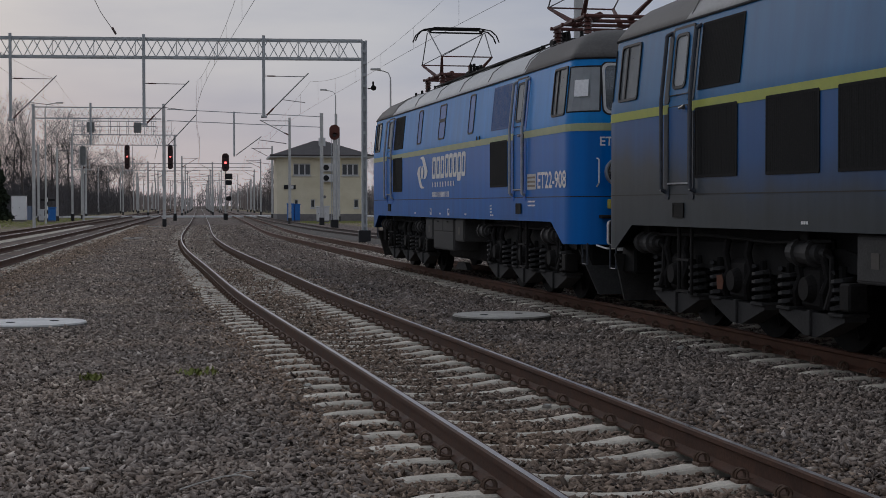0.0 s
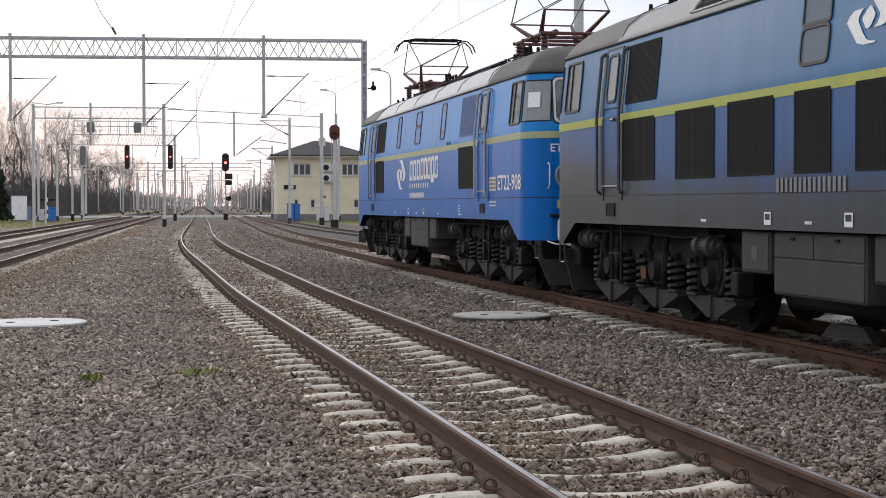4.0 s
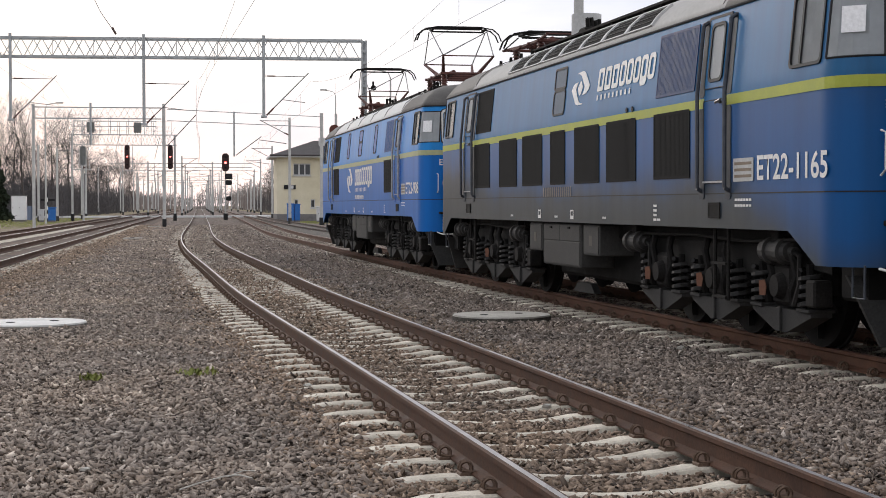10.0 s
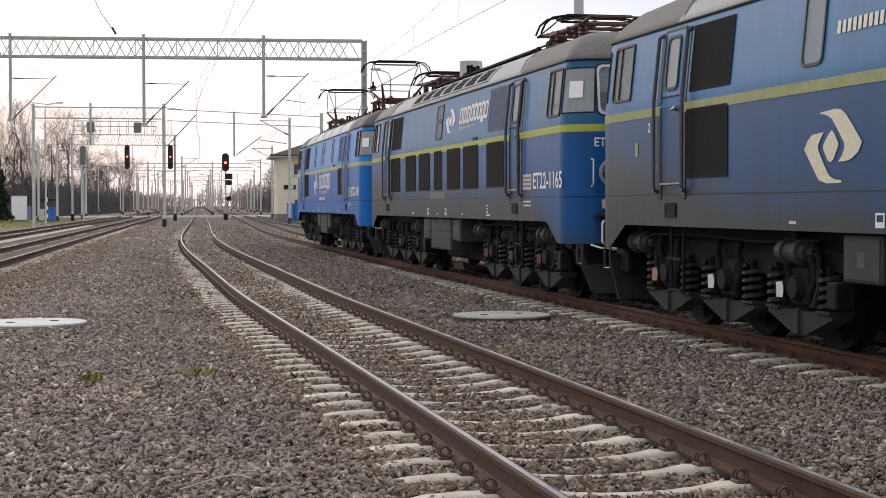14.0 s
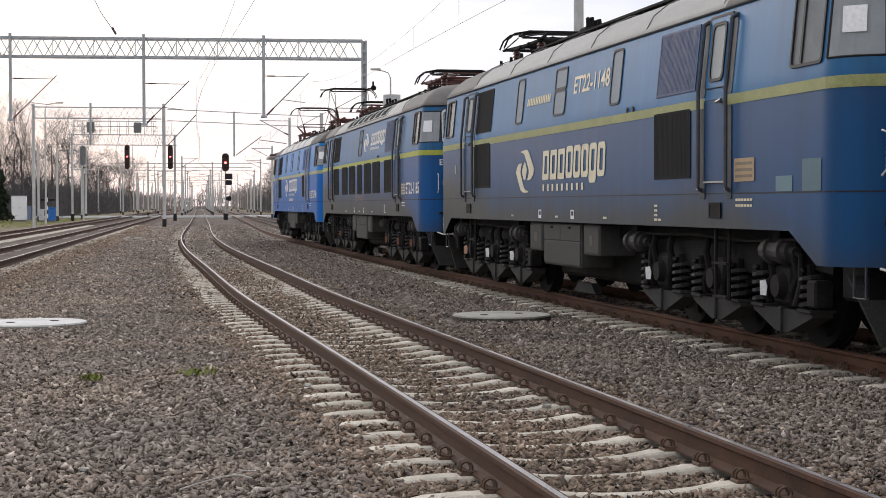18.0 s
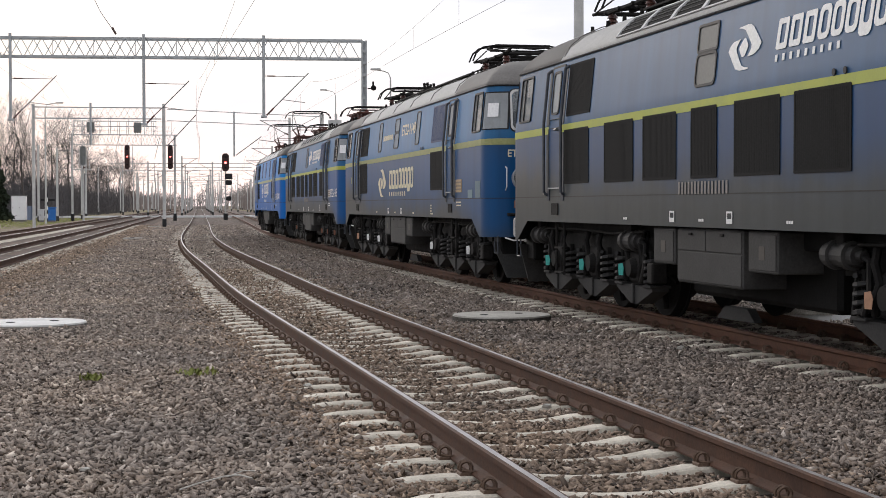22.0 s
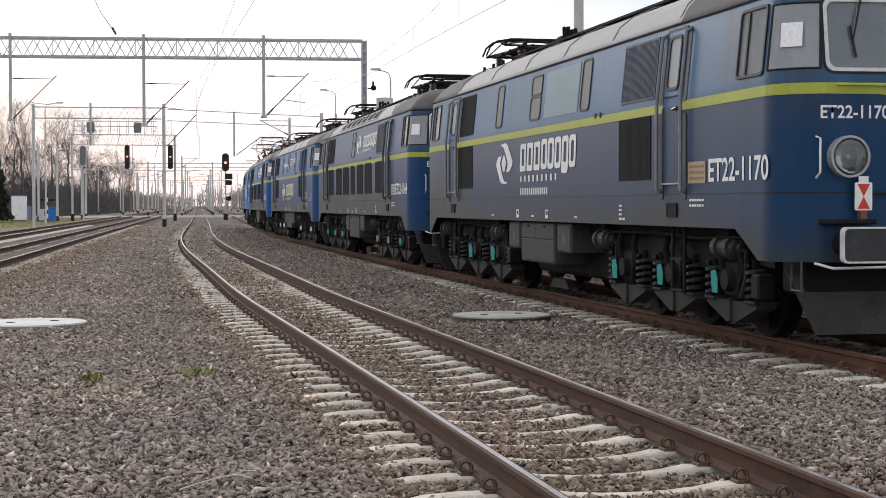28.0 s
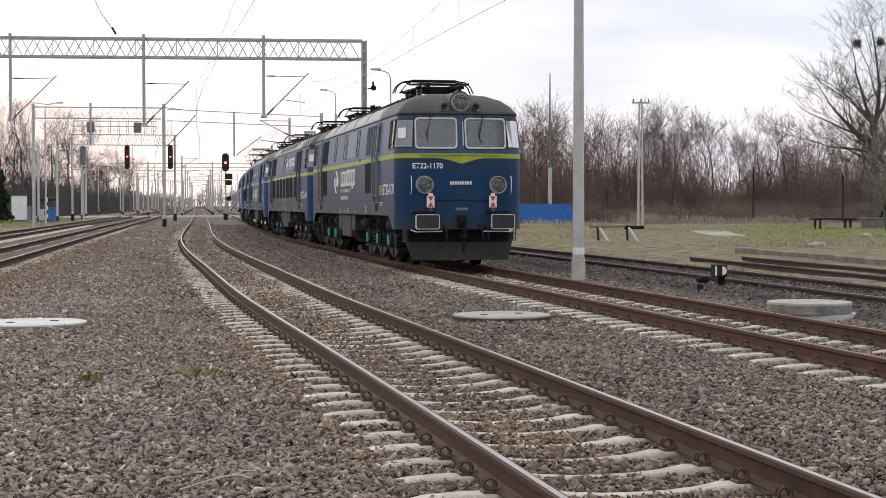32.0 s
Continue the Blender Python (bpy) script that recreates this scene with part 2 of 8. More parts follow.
def path_rod(pts, r, n=6):
    """One bent bar through the points."""
    pts = [Vector(p) for p in pts]
    bm = bmesh.new()
    rings, ref = [], None
    for i, p in enumerate(pts):
        d = (pts[min(i + 1, len(pts) - 1)] - pts[max(i - 1, 0)]).normalized()
        if ref is None:
            ref = Vector((0, 0, 1)) if abs(d.z) < 0.9 else Vector((1, 0, 0))
        u = (ref - d * ref.dot(d)).normalized()
        v = d.cross(u)
        ref = u
        rings.append([bm.verts.new(p + r * (math.cos(2 * math.pi * k / n) * u + math.sin(2 * math.pi * k / n) * v)) for k in range(n)])
    for a, b in zip(rings[:-1], rings[1:]):
        for k in range(n):
            bm.faces.new((a[k], a[(k + 1) % n], b[(k + 1) % n], b[k]))
    bm.faces.new(rings[0][::-1])
    bm.faces.new(rings[-1])
    return bm


def plate(bm, poly, z0, z1, m=Matrix()):
    """A flat polygon in xy, thick from z0 to z1, set by m."""
    lo = [bm.verts.new(m @ Vector((x, y, z0))) for x, y in poly]
    hi = [bm.verts.new(m @ Vector((x, y, z1))) for x, y in poly]
    n = len(poly)
    bm.faces.new(lo[::-1])
    bm.faces.new(hi)
    for i in range(n):
        bm.faces.new((lo[i], lo[(i + 1) % n], hi[(i + 1) % n], hi[i]))
    return bm


def rounded(x0, x1, y0, y1, r, n=4):
    pts = []
    for cx, cy, a0 in ((x1 - r, y1 - r, 0), (x0 + r, y1 - r, 90), (x0 + r, y0 + r, 180), (x1 - r, y0 + r, 270)):
        for k in range(n + 1):
            a = radians(a0 + 90 * k / n)
            pts.append((cx + r * math.cos(a), cy + r * math.sin(a)))
    return pts


def ring_plate(bm, outer, inner, z0, z1, m=Matrix()):
    """A flat frame between two outlines of as many points."""
    n = len(outer)
    vs = [[bm.verts.new(m @ Vector((x, y, z))) for x, y in loop] for loop in (outer, inner) for z in (z0, z1)]
    o0, o1, i0, i1 = vs
    for k in range(n):
        j = (k + 1) % n
        bm.faces.new((o1[k], o1[j], i1[j], i1[k]))
        bm.faces.new((o0[k], i0[k], i0[j], o0[j]))
        bm.faces.new((o0[k], o0[j], o1[j], o1[k]))
        bm.faces.new((i0[k], i1[k], i1[j], i0[j]))
    return bm


# ---- track lines ----
def spline(ks, vs):
    """A natural cubic through (ks, vs), straight before its start and after its end."""
    ks, vs = np.array(ks, float), np.array(vs, float)
    n, h = len(ks), np.diff(ks)
    a, b = np.zeros((n, n)), np.zeros(n)
    a[0, 0] = a[-1, -1] = 1
    for i in range(1, n - 1):
        a[i, i - 1:i + 2] = h[i - 1], 2 * (h[i - 1] + h[i]), h[i]
        b[i] = 6 * ((vs[i + 1] - vs[i]) / h[i] - (vs[i] - vs[i - 1]) / h[i - 1])
    m = np.linalg.solve(a, b)
    s0 = (vs[1] - vs[0]) / h[0] - h[0] * (2 * m[0] + m[1]) / 6
    s1 = (vs[-1] - vs[-2]) / h[-1] + h[-1] * (m[-2] + 2 * m[-1]) / 6

    def at(y):
        y = np.asarray(y, float)
        i = np.clip(np.searchsorted(ks, y) - 1, 0, n - 2)
        t, hh = y - ks[i], h[i]
        v = vs[i] + t * ((vs[i + 1] - vs[i]) / hh - hh * (2 * m[i] + m[i + 1]) / 6) + t * t * m[i] / 2 + t ** 3 * (m[i + 1] - m[i]) / (6 * hh)
        v = np.where(y < ks[0], vs[0] + s0 * (y - ks[0]), v)
        return np.where(y > ks[-1], vs[-1] + s1 * (y - ks[-1]), v)
    return at


class Line:
    """A track's centre line x(y), with arc lengths counted from y = 0."""
    def __init__(self, ks, vs, y0=-90, y1=700):
        self.at = spline(ks, vs)
        self.y = np.arange(y0, y1, 0.25)
        self.x = self.at(self.y)
        s = np.r_[0, np.cumsum(np.hypot(np.diff(self.x), np.diff(self.y)))]
        self.s = s - np.interp(0, self.y, s)

    def place(self, s):
        return np.array((np.interp(s, self.s, self.x), np.interp(s, self.s, self.y)))

    def turn(self, s):
        d = self.place(s + 0.3) - self.place(s - 0.3)
        return math.atan2(-d[0], d[1])

    def from_y(self, y):
        return float(np.interp(y, self.y, self.s))


NEAR = Line((4, 10, 17, 25, 35, 50, 70, 100, 150, 250), (2.712, 2.377, 1.945, 1.449, 1.017, 0.396, -0.046, -0.071, 0.0, 0.0))
TRAIN = Line((2, 8, 15, 23, 32, 42, 55, 75, 105, 150, 250), (8.102, 7.497, 7.031, 6.632, 6.155, 5.687, 5.241, 4.55, 4.486, 4.9, 5.3))
RIGHT = Line((20, 26, 40, 50, 90, 120, 180), (11.35, 11.1, 10.62, 10.15, 7.95, 7.35, 7.1))
SIDING = Line((20, 30, 45), (14.55, 14.35, 14.1))
LEFT_A = Line((20, 60, 150, 250), (-5.85, -5.9, -5.9, -5.9))
LEFT_B = Line((20, 60, 150, 250), (-10.1, -9.95, -9.8, -9.8))
GROUND_Z = -0.235

# ---- ground ----
def build_ground():
    m, nt, b = nodes_of("ground_mixed", 0.95)
    co = nt.nodes.new("ShaderNodeTexCoord")
    sep = nt.nodes.new("ShaderNodeSeparateXYZ")
    nt.links.new(co.outputs["Object"], sep.inputs[0])
    edge = noise_of(nt, 0.25, 5, 0.65)
    big = noise_of(nt, 0.12, 5, 0.6)
    mid = noise_of(nt, 1.6, 5, 0.7)
    fine = noise_of(nt, 26, 4, 0.65)
    vor = nt.nodes.new("ShaderNodeTexVoronoi")
    vor.inputs["Scale"].default_value = 19.0
    nt.links.new(co.outputs["Object"], vor.inputs["Vector"])
    stones = ramp_of(nt, vor.outputs["Color"], (0.1, (0.075, 0.06, 0.051)), (0.5, (0.135, 0.11, 0.094)), (0.9, (0.23, 0.19, 0.163)))
    tone = ramp_of(nt, big, (0.35, (0.85, 0.83, 0.82)), (0.65, (1.1, 1.03, 0.98)))
    stones = mix_of(nt, 1.0, stones, tone, "MULTIPLY")
    dirt = mix_of(nt, mid, (0.165, 0.107, 0.077), (0.255, 0.178, 0.131))
    grass = ramp_of(nt, mid, (0.32, (0.12, 0.11, 0.045)), (0.46, (0.20, 0.205, 0.058)), (0.56, (0.31, 0.275, 0.11)), (0.68, (0.48, 0.41, 0.24)))
    grass = mix_of(nt, ramp_of(nt, edge, (0.40, (0,) * 3), (0.50, (0.95,) * 3)), grass, ramp_of(nt, mid, (0.35, (0.13, 0.095, 0.066)), (0.5, (0.25, 0.19, 0.136)), (0.65, (0.44, 0.36, 0.265))))
    lush = nt.nodes.new("ShaderNodeVectorMath")
    lush.operation = "DISTANCE"
    flat = nt.nodes.new("ShaderNodeMapping")
    flat.inputs["Scale"].default_value = (1.0, 0.55, 0.0)
    nt.links.new(co.outputs["Object"], flat.inputs["Vector"])
    nt.links.new(flat.outputs[0], lush.inputs[0])
    lush.inputs[1].default_value = (40.0, 48.0, 0.0)
    near = nt.nodes.new("ShaderNodeMapRange")
    near.inputs["From Min"].default_value, near.inputs["From Max"].default_value = 17.0, 6.0
    nt.links.new(lush.outputs["Value"], near.inputs["Value"])
    patchy = mix_of(nt, 1.0, near.outputs[0], ramp_of(nt, mid, (0.35, (0.35,) * 3), (0.55, (1.0,) * 3)), "MULTIPLY")
    grass = mix_of(nt, patchy, grass, (0.16, 0.25, 0.03))
    grass = mix_of(nt, fine, grass, mix_of(nt, 1.0, grass, (0.55, 0.55, 0.5), "MULTIPLY"))

    def zone(lo, hi, wob):
        a = nt.nodes.new("ShaderNodeMath")
        a.operation = "MULTIPLY_ADD"
        a.inputs[1].default_value = wob
        nt.links.new(edge, a.inputs[0])
        nt.links.new(sep.outputs["X"], a.inputs[2])
        r = nt.nodes.new("ShaderNodeMapRange")
        r.inputs["From Min"].default_value, r.inputs["From Max"].default_value = lo + wob / 2, hi + wob / 2
        nt.links.new(a.outputs[0], r.inputs["Value"])
        return r.outputs[0]
    col = mix_of(nt, zone(-4.2, -2.8, 0.8), mix_of(nt, 0.55, stones, dirt), stones)
    col = mix_of(nt, zone(11.9, 12.9, 1.2), col, grass)
    col = mix_of(nt, zone(-13.4, -12.2, 1.2), grass, col)
    nt.links.new(col, b.inputs["Base Color"])
    bump_of(nt, b, vor.outputs["Distance"], 0.8, 0.03)
    xs = [-2500, -300, -60, -20, -8, -2, 4, 10, 16, 30, 80, 400, 2500]
    ys = [-2500, -200, -30, 0, 8, 16, 30, 60, 120, 250, 600, 2500]
    verts = [(x, y, GROUND_Z) for y in ys for x in xs]
    n = len(xs)
    faces = [(j * n + i, j * n + i + 1, (j + 1) * n + i + 1, (j + 1) * n + i) for j in range(len(ys) - 1) for i in range(n - 1)]
    tagged(new("ground", mesh_of("ground", verts, faces, m)), "grey-brown ballast ground turning to worn grass beside the yard", "ground", kind="structure")


build_ground()

# ---- tracks ----
RAIL_HALF = [(0.036, -0.009), (0.030, -0.0015), (0.019, 0.0), (-0.019, 0.0), (-0.030, -0.0015), (-0.036, -0.009), (-0.036, -0.037), (-0.010, -0.052), (-0.009, -0.135),
             (-0.074, -0.160), (-0.075, -0.172), (0.075, -0.172), (0.074, -0.160), (0.009, -0.135), (0.010, -0.052), (0.036, -0.037)]


def rail_mesh(name, line, y0, y1, off, body, top):
    ss = []
    s, end = line.from_y(y0), line.from_y(y1)
    while s < end:
        ss.append(s)
        s += 0.8 if line.place(s)[1] < 80 else 4.0
    ss.append(end)
    verts, faces, idx = [], [], []
    n = len(RAIL_HALF)
    for k, s in enumerate(ss):
        p, a = line.place(s), line.turn(s)
        for u, z in RAIL_HALF:
            verts.append((p[0] + (off + u) * math.cos(a), p[1] + (off + u) * math.sin(a), z))
        if k:
            for i in range(n):
                j = (i + 1) % n
                faces.append(((k - 1) * n + i, (k - 1) * n + j, k * n + j, k * n + i))
                idx.append(1 if i == 2 else 0)
    faces.append(tuple(range(n)))
    faces.append(tuple(range((len(ss) - 1) * n, len(ss) * n))[::-1])
    idx += [0, 0]
    return mesh_of(name, verts, faces, [body, top], idx)


def sleeper_mesh():
    """A prestressed sleeper: sloped flanks, two rail seats and a dipped middle."""
    verts, faces = [], []
    prof = [(-1.3, -0.20, 0.07), (-1.22, -0.188, 0.085), (-1.0, -0.176, 0.085), (-0.55, -0.176, 0.085), (-0.38, -0.200, 0.066), (-0.18, -0.213, 0.060), (0.0, -0.216, 0.058), (0.18, -0.213, 0.060),
            (0.38, -0.200, 0.066), (0.55, -0.176, 0.085), (1.0, -0.176, 0.085), (1.22, -0.188, 0.085), (1.3, -0.20, 0.07)]
    for k, (x, z, w) in enumerate(prof):
        verts += [(x, -w - 0.05, -0.36), (x, -w, z - 0.012), (x, -w + 0.015, z), (x, w - 0.015, z), (x, w, z - 0.012), (x, w + 0.05, -0.36)]
        if k:
            faces += [((k - 1) * 6 + i, (k - 1) * 6 + i + 1, k * 6 + i + 1, k * 6 + i) for i in range(5)]
    faces += [tuple(range(6))[::-1], tuple(range((len(prof) - 1) * 6, len(prof) * 6))]
    return mesh_of("sleeper", verts, faces, M_SLEEPER)


def clip_mesh():
    """A sprung rail clip: a wire loop beside the rail foot on its shoulder block."""
    pts = []
    for k in range(27):
        a = radians(-60 + 760 * k / 26)
        pts.append((0.006 + 0.034 * math.cos(a), -0.046 + 0.092 * k / 26, 0.040 + 0.036 * math.sin(a)))
    pts = [(-0.058, -0.044, 0.014)] + pts + [(-0.058, 0.044, 0.014)]
    bm = path_rod(pts, 0.0095, 5)
    box(bm, -0.02, 0.05, -0.055, 0.055, -0.012, 0.016, 0.004)
    return finish("rail_clip", bm, M_CLIP)


SLEEPER, CLIP = sleeper_mesh(), clip_mesh()


def joined(name, me, mats4, parent, label=""):
    """Many copies of a small mesh as one part."""
    co = np.empty(len(me.vertices) * 3)
    me.vertices.foreach_get("co", co)
    co = np.c_[co.reshape(-1, 3), np.ones(len(me.vertices))]
    polys = [tuple(p.vertices) for p in me.polygons]
    verts, faces, n = [], [], len(co)
    for k, m in enumerate(mats4):
        verts.append((co @ np.array(m).T)[:, :3])
        faces += [tuple(i + k * n for i in p) for p in polys]
    if not verts:
        return None
    ob = part(name, mesh_of(name, np.concatenate(verts), faces, list(me.materials)), None, parent, label)
    ob["kind"] = "stuff"
    return ob


def build_track(label, line, y0, y1, body, top, sleepers=(0, 0), single_to=0.0, clips_to=0.0, clips_from=None):
    tr = thing("railway_track", None, label, "track", "station tracks", "structure")
    for off in (-0.7535, 0.7535):
        part("rail", rail_mesh("rail", line, y0, y1, off, body, top), None, tr)
    if sleepers[1]:
        s, behind = line.from_y(-68), []
        while s < line.from_y(sleepers[0]) - 0.5:
            p = line.place(s)
            behind.append(Matrix.Translation((p[0], p[1], 0)) @ Matrix.Rotation(line.turn(s), 4, "Z"))
            s += 0.6
        joined("rear_sleepers", SLEEPER, behind, tr)
    s, far, far_clips, count, nclip = line.from_y(sleepers[0]), [], [], 0, 0
    rng = random.Random(5)
    while s < line.from_y(sleepers[1]):
        p, a = line.place(s), line.turn(s) + rng.uniform(-0.008, 0.008)
        m = Matrix.Translation((p[0], p[1], 0)) @ Matrix.Rotation(a, 4, "Z")
        if p[1] < single_to and count < 300:
            part("sleeper", SLEEPER, None, tr, at=m)
            count += 1
        else:
            far.append(m)
        if p[1] < clips_to:
            for off, sign in ((-0.7535, 1), (-0.7535, -1), (0.7535, 1), (0.7535, -1)):
                c = m @ Matrix.Translation((off + sign * 0.095, 0, -0.172)) @ (Matrix() if sign > 0 else Matrix.Rotation(math.pi, 4, "Z"))
                if nclip < 296:
                    part("rail_clip", CLIP, None, tr, at=c)
                    nclip += 1
                else:
                    far_clips.append(c)
        s += 0.6
    if far:
        joined("far_sleepers", SLEEPER, far, tr)
    if far_clips:
        joined("far_rail_clips", CLIP, far_clips, tr)
    return tr


build_track("curving main track with polished rails on concrete sleepers", NEAR, -70, 620, M_RAIL, M_RAIL_TOP, (5, 130), 60, 70)
build_track("rust-red track on pale concrete sleepers under the locomotives", TRAIN, -75, 620, M_RAIL_RED, M_RAIL_TOP_DULL, (9, 130), 60, 70)
build_track("dark rusty yard track half sunk in ballast", RIGHT, -70, 300, M_RAIL_OLD, M_RAIL_TOP_DULL, (10, 70), 0)
build_track("disused rusty siding overgrown with grass", SIDING, 12, 41.3, M_RAIL_OLD, M_RAIL_OLD)
build_track("straight main track on concrete sleepers", LEFT_A, -70, 620, M_RAIL, M_RAIL_TOP, (34, 130), 0)
build_track("straight main track on concrete sleepers", LEFT_B, -70, 620, M_RAIL, M_RAIL_TOP, (60, 130), 0)

# ---- the locomotives ----
# In a locomotive's own space x runs across, y towards its leading end, z up from the rail top.
END = [(-1.5, 7.80), (-1.5, 8.48), (-1.5, 8.58), (-1.465, 8.72), (-1.375, 8.85), (-1.26, 8.945), (-1.13, 9.005), (-1.07, 9.02), (-0.55, 9.0549), (-0.40, 9.0649), (-0.25, 9.0749), (-0.10, 9.085), (0.0, 9.09)]
FORE = [(x, y - (0.37 if y < 8.5 else 0.25)) for x, y in END]   # the leading end is a little shorter
OUT = [(x, -y) for x, y in END] + [(-x, -y) for x, y in END[-2::-1]] + [(-x, y) for x, y in FORE] + [(x, y) for x, y in FORE[-2::-1]]
LEVELS = (1.54, 1.56, 2.62, 2.68, 2.74, 3.44, 3.53)


def lean(x, y, z):
    """Above the stripe the flanks lean in and the ends lean back."""
    k = max(0.0, z - 2.70) * 0.16
    x -= x / 1.5 * 0.1 * max(0.0, z - 2.65)
    return (x, y - math.copysign(k * max(0.0, min(1.0, (abs(y) - (8.35 if y > 0 else 8.6)) / 0.4)), y), z)


def skirt(y):
    a = -y if y < 0 else y + 0.2
    return 1.19 if a < 7.8 else 0.88 if a > 8.4 else 1.19 - (a - 7.8) / 0.6 * 0.31


def outline(extra=(7.79, 8.1, 8.25, 8.4)):
    pts = []
    n = len(OUT)
    for i in range(n):
        a, b = OUT[i], OUT[(i + 1) % n]
        pts.append(a)
        if abs(a[0]) == 1.5 and abs(b[0]) == 1.5 and a[0] == b[0]:
            cuts = [-e for e in extra] + [e - 0.2 for e in extra] + [-6.0, -4.0, -2.0, 0.0, 2.0, 4.0, 6.0]
            cuts = [c for c in cuts if min(a[1], b[1]) + 0.02 < c < max(a[1], b[1]) - 0.02]
            pts += [(a[0], c) for c in sorted(cuts, reverse=a[1] > b[1])]
    return pts


LOOP = outline()


def is_window(a, b):
    """Whether the stretch of wall from a to b holds a cab window."""
    m = ((a[0] + b[0]) / 2, (a[1] + b[1]) / 2)
    a = -m[1] if m[1] < 0 else m[1] + 0.37
    if a < 7.80:
        return False
    if abs(m[0]) == 1.5:
        return a < 8.48
    return not (1.06 < abs(m[0]) < 1.12 or abs(m[0]) < 0.08)


def shell_mesh(paint):
    verts, faces = [], []
    n = len(LOOP)
    for lv in ("skirt",) + LEVELS:
        verts += [lean(x, y, skirt(y) if lv == "skirt" else lv) for x, y in LOOP]
    for k in range(len(LEVELS)):
        for i in range(n):
            j = (i + 1) % n
            if k == 5 and is_window(LOOP[i], LOOP[j]):
                continue
            faces.append((k * n + i, k * n + j, (k + 1) * n + j, (k + 1) * n + i))
    return mesh_of("body_shell", verts, faces, paint, None, True)


def strip_mesh(z0, z1, mat, proud=0.006, dip=False):
    """The painted stripe round the body; on the ends it drops to a point."""
    verts, faces = [], []
    n = len(LOOP)
    for x, y in LOOP:
        L = math.hypot(x if abs(y) > 8.5 else x, (abs(y) - 7.9) if abs(y) > 8.5 else 0) or 1
        px, py = x + math.copysign(proud, x) * (abs(x) > 0.05), y + math.copysign(proud * (abs(y) > 8.6), y)
        low = z0 - (0.125 * max(0, 1 - abs(x) / 0.45) if dip and abs(y) > 8.95 else 0)
        verts += [lean(px, py, low), lean(px, py, z1)]
    for i in range(n):
        j = (i + 1) % n
        faces.append((2 * i, 2 * j, 2 * j + 1, 2 * i + 1))
    return mesh_of("stripe", verts, faces, mat)


def roof_mesh(mats):
    rings = [(0.0, 3.53), (-0.012, 3.55), (0.035, 3.62), (0.13, 3.74), (0.32, 3.89), (0.62, 4.02), (1.0, 4.10), (1.38, 4.13)]
    verts, faces, idx = [], [], []
    n = len(LOOP)
    for d, z in rings:
        for x, y in LOOP:
            x2, y2, _ = lean(x, y, 3.53)
            verts.append((x2 * (1.5 - d) / 1.5, y2 * (9.0 - (0.95 * d + 0.55 * d * d)) / 9.0, z))
    for k in range(len(rings) - 1):
        for i in range(n):
            j = (i + 1) % n
            faces.append((k * n + i, k * n + j, (k + 1) * n + j, (k + 1) * n + i))
            idx.append(1 if min(abs(LOOP[i][1]), abs(LOOP[j][1])) > 5.9 else 0)
    faces.append(tuple(range((len(rings) - 1) * n, len(rings) * n)))
    idx.append(0)
    return mesh_of("roof", verts, faces, mats, idx, True)


# Side poses: in these a plan (x to the reader's right, y up) lies on the flank, facing out.
def flank(side, y, z, proud=0.004):
    if side < 0:
        return Matrix.Translation((-1.5 - proud, y, z)) @ Matrix(((0, 0, -1, 0), (-1, 0, 0, 0), (0, 1, 0, 0), (0, 0, 0, 1)))
    return Matrix.Translation((1.5 + proud, y, z)) @ Matrix(((0, 0, 1, 0), (1, 0, 0, 0), (0, 1, 0, 0), (0, 0, 0, 1)))


def flank_up(side, y, z, proud=0.004):
    """The same on the leaning flank above the stripe."""
    m = flank(side, y, z, proud)
    return Matrix.Translation((-side * 0.1 * max(0.0, z - 2.65), 0, 0)) @ m @ Matrix.Rotation(-math.atan(0.1), 4, "X")


def nose(end, x, z, proud=0.004):
    """On the end wall: end -1 is the trailing one."""
    yy = 9.085 - 0.065 * max(0, abs(x) - 0.1) / 0.97
    yy -= 0.25 if end > 0 else 0.0
    if end < 0:
        return Matrix.Translation((x, -yy - proud, z)) @ Matrix(((1, 0, 0, 0), (0, 0, -1, 0), (0, 1, 0, 0), (0, 0, 0, 1)))
    return Matrix.Translation((x, yy + proud, z)) @ Matrix(((-1, 0, 0, 0), (0, 0, 1, 0), (0, 1, 0, 0), (0, 0, 0, 1)))


TEXTS = {}


def text_mesh(words, width, height, mat):
    key = (words, round(width, 3), round(height, 3), mat.name)
    if key not in TEXTS:
        cu = bpy.data.curves.new("lettering", "FONT")
        cu.body = words
        cu.extrude = 0.0
        cu.offset = 0.018
        ob = new("lettering_tmp", cu)
        me = bpy.data.meshes.new_from_object(ob.evaluated_get(bpy.context.evaluated_depsgraph_get()))
        bpy.data.objects.remove(ob)
        co = np.empty(len(me.vertices) * 3)
        me.vertices.foreach_get("co", co)
        co = co.reshape(-1, 3)
        lo, hi = co.min(0), co.max(0)
        co = (co - lo) / np.maximum(hi - lo, 1e-6) * (width, height, 0)
        me.vertices.foreach_set("co", co.ravel())
        me.materials.clear()
        me.materials.append(mat)
        me.name = "lettering"
        TEXTS[key] = me
    return TEXTS[key]


CACHE = {}


def once(key, make):
    if key not in CACHE:
        CACHE[key] = make()
    return CACHE[key]


